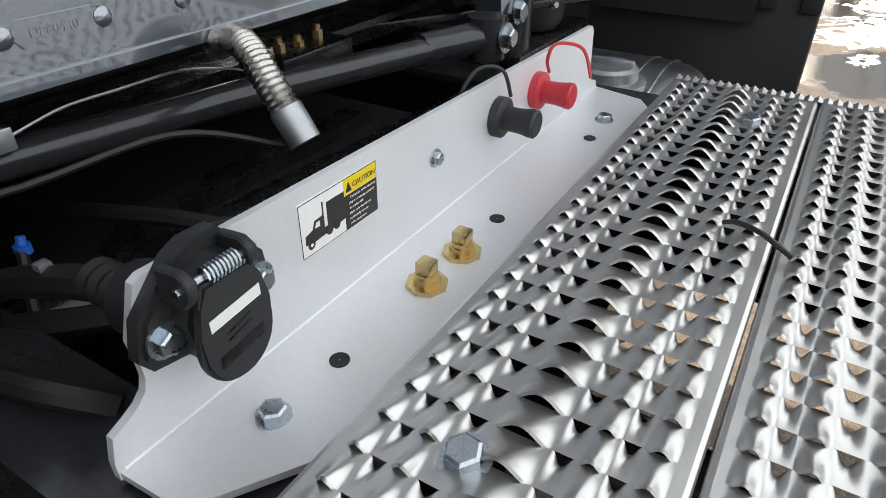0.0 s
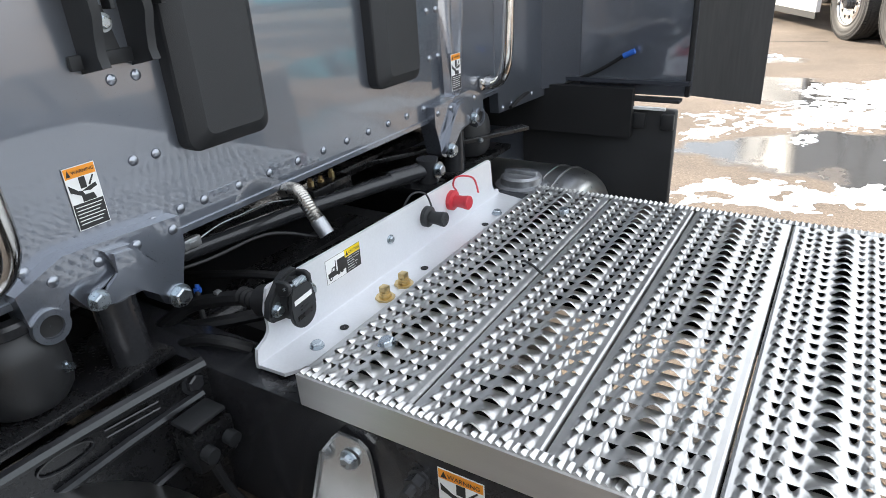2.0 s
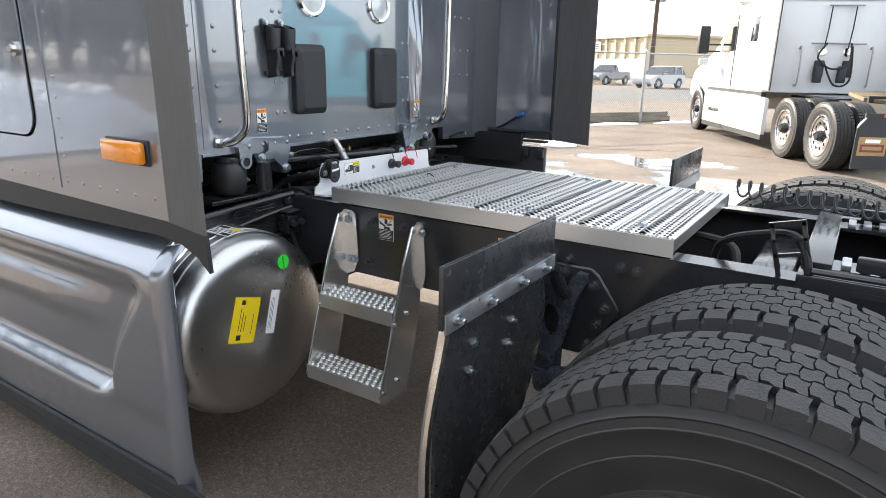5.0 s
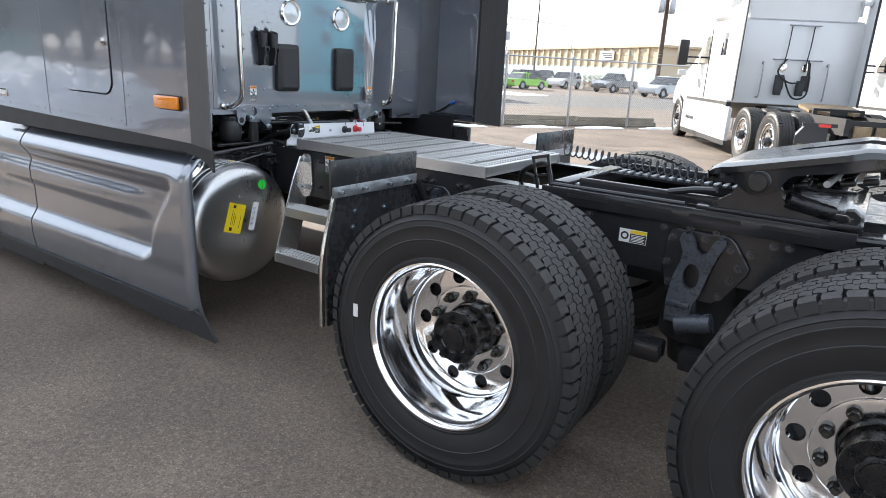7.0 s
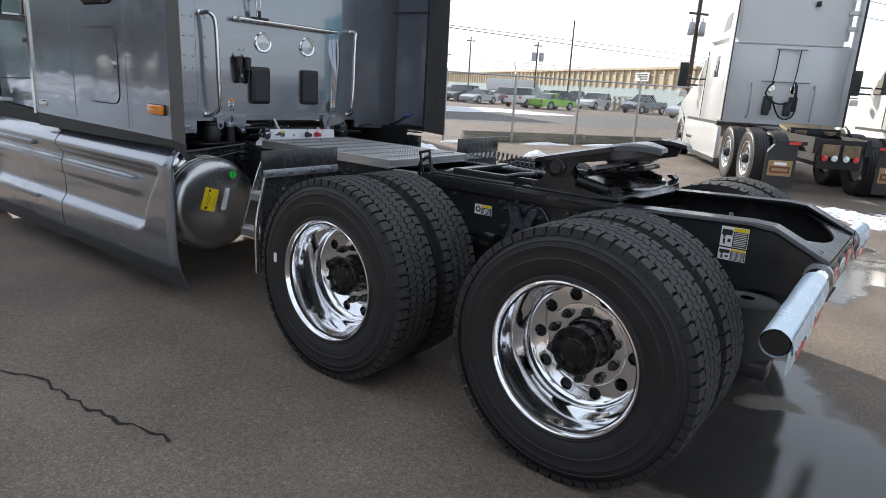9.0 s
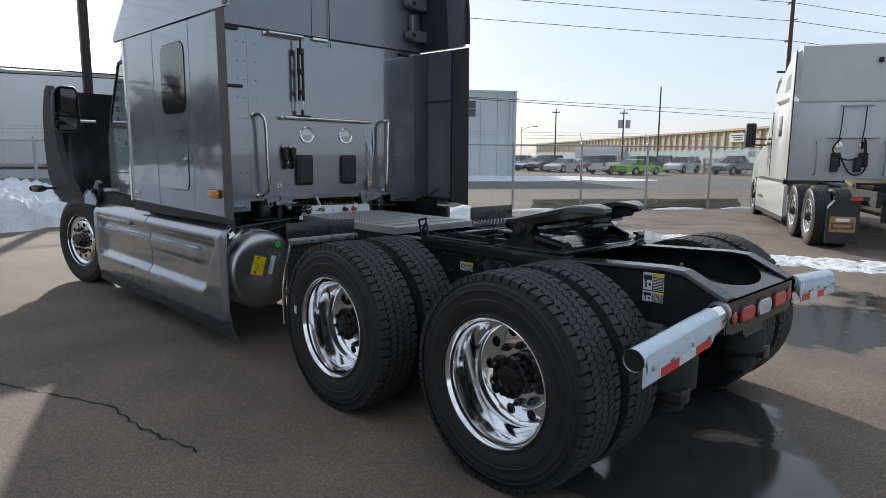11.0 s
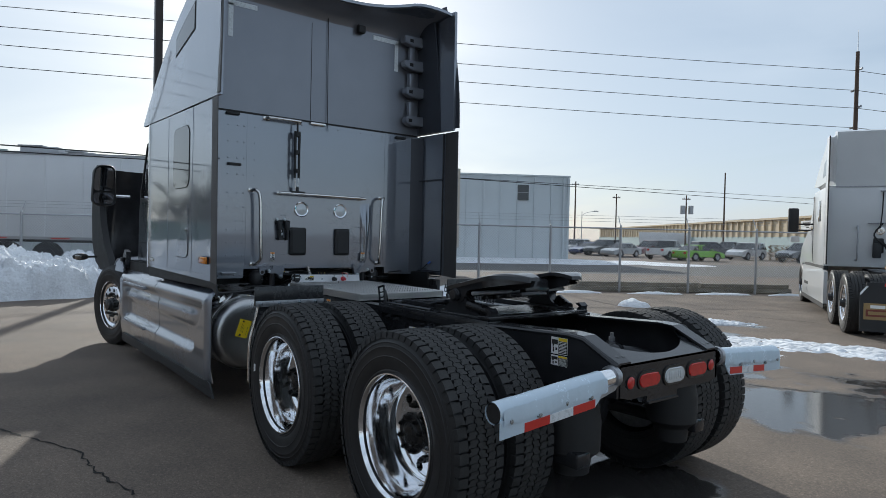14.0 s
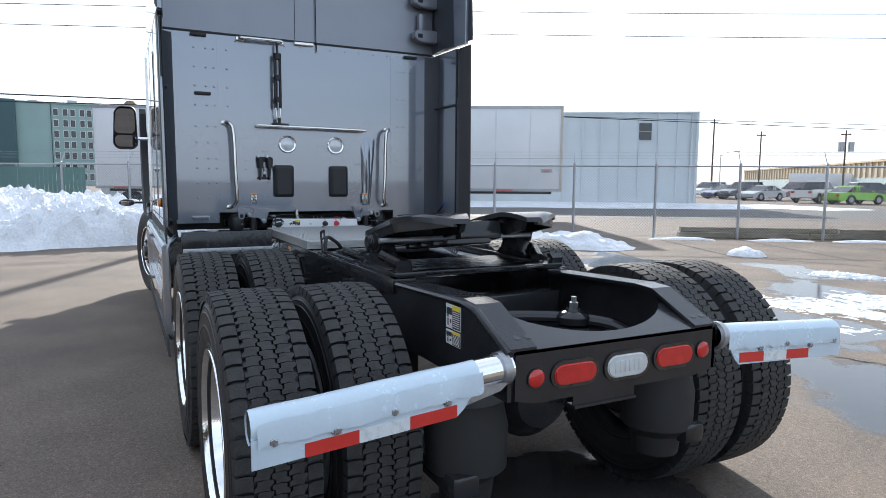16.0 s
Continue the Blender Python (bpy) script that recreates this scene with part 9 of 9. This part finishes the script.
white_truck((1.212, 12.037, 0), H2 + 2.2, WHITE_TRUCK, "white sleeper tractor unit with bare fifth wheel")
white_truck((4.75, 13.8, 0), H2, WHITE_TRUCK, "white sleeper tractor unit parked alongside another")
# turquoise tractor unit behind the camera, seen mirrored in the glossy back wall
white_truck((15.9, 15.3, 0), -41, TEAL, "turquoise tractor unit parked behind")


# bare trees and a snowy verge on the driver's side, mirrored in the side panels
def tree_mesh(seed):
    rnd = random.Random(seed)
    bm = B()
    def grow(p, d, length, r, depth):
        pts, q = [p], p
        for _ in range(3):
            d = (d + Vector((rnd.uniform(-1, 1), rnd.uniform(-1, 1), rnd.uniform(-0.1, 0.5))) * 0.16).normalized()
            q = q + d * length / 3
            pts.append(q)
        tube(bm, pts, r, 4 if depth < 2 else 6, r * 0.6)
        if depth:
            for _ in range(4):
                e = (d + Vector((rnd.uniform(-1, 1), rnd.uniform(-1, 1), rnd.uniform(-0.2, 0.8))) * 0.8).normalized()
                grow(pts[rnd.choice((1, 2, 3))], e, length * rnd.uniform(0.6, 0.8), r * 0.62, depth - 1)
    grow(Vector((0, 0, -0.02)), Vector((0, 0, 1)), 0.33, 0.024, 4)
    return mesh_of("trunk", bm, BARK)


TREES = [tree_mesh(70 + k) for k in range(5)]


def bare_tree(x, y, h, k):
    t = thing("tree", "bare winter tree with forking limbs", "tree", "bare trees", at=(x, y, 0), turn=67 * k)
    part("trunk", TREES[k % 5], None, t, m=Matrix.Diagonal((h, h, h, 1)))


# Seen only as reflections; heights and density set to block sky and darken side panels.
for k in range(44):
    bare_tree(-36 + k * 1.55 + (k % 3) * 0.5, -22 - (k * 7 % 8), 13 + k % 5, k)
for k in range(46):
    bare_tree(-118 + k * 1.75 + (k % 3), -33 - (k * 7 % 9) - 0.08 * k, 13 + (k * 3) % 6, k)
snow_heap("snow_bank", (-2, -19), 18, 3.0, 0.35, 0.05, 55, 60, 0.3, "ploughed bank of lumpy white snow", 0.8)
snow_heap("snow_patch", (14, -9), 7, 2.5, 0.1, 0.2, 57, 40, 0.3, "thin melting patch of snow", 1.0)
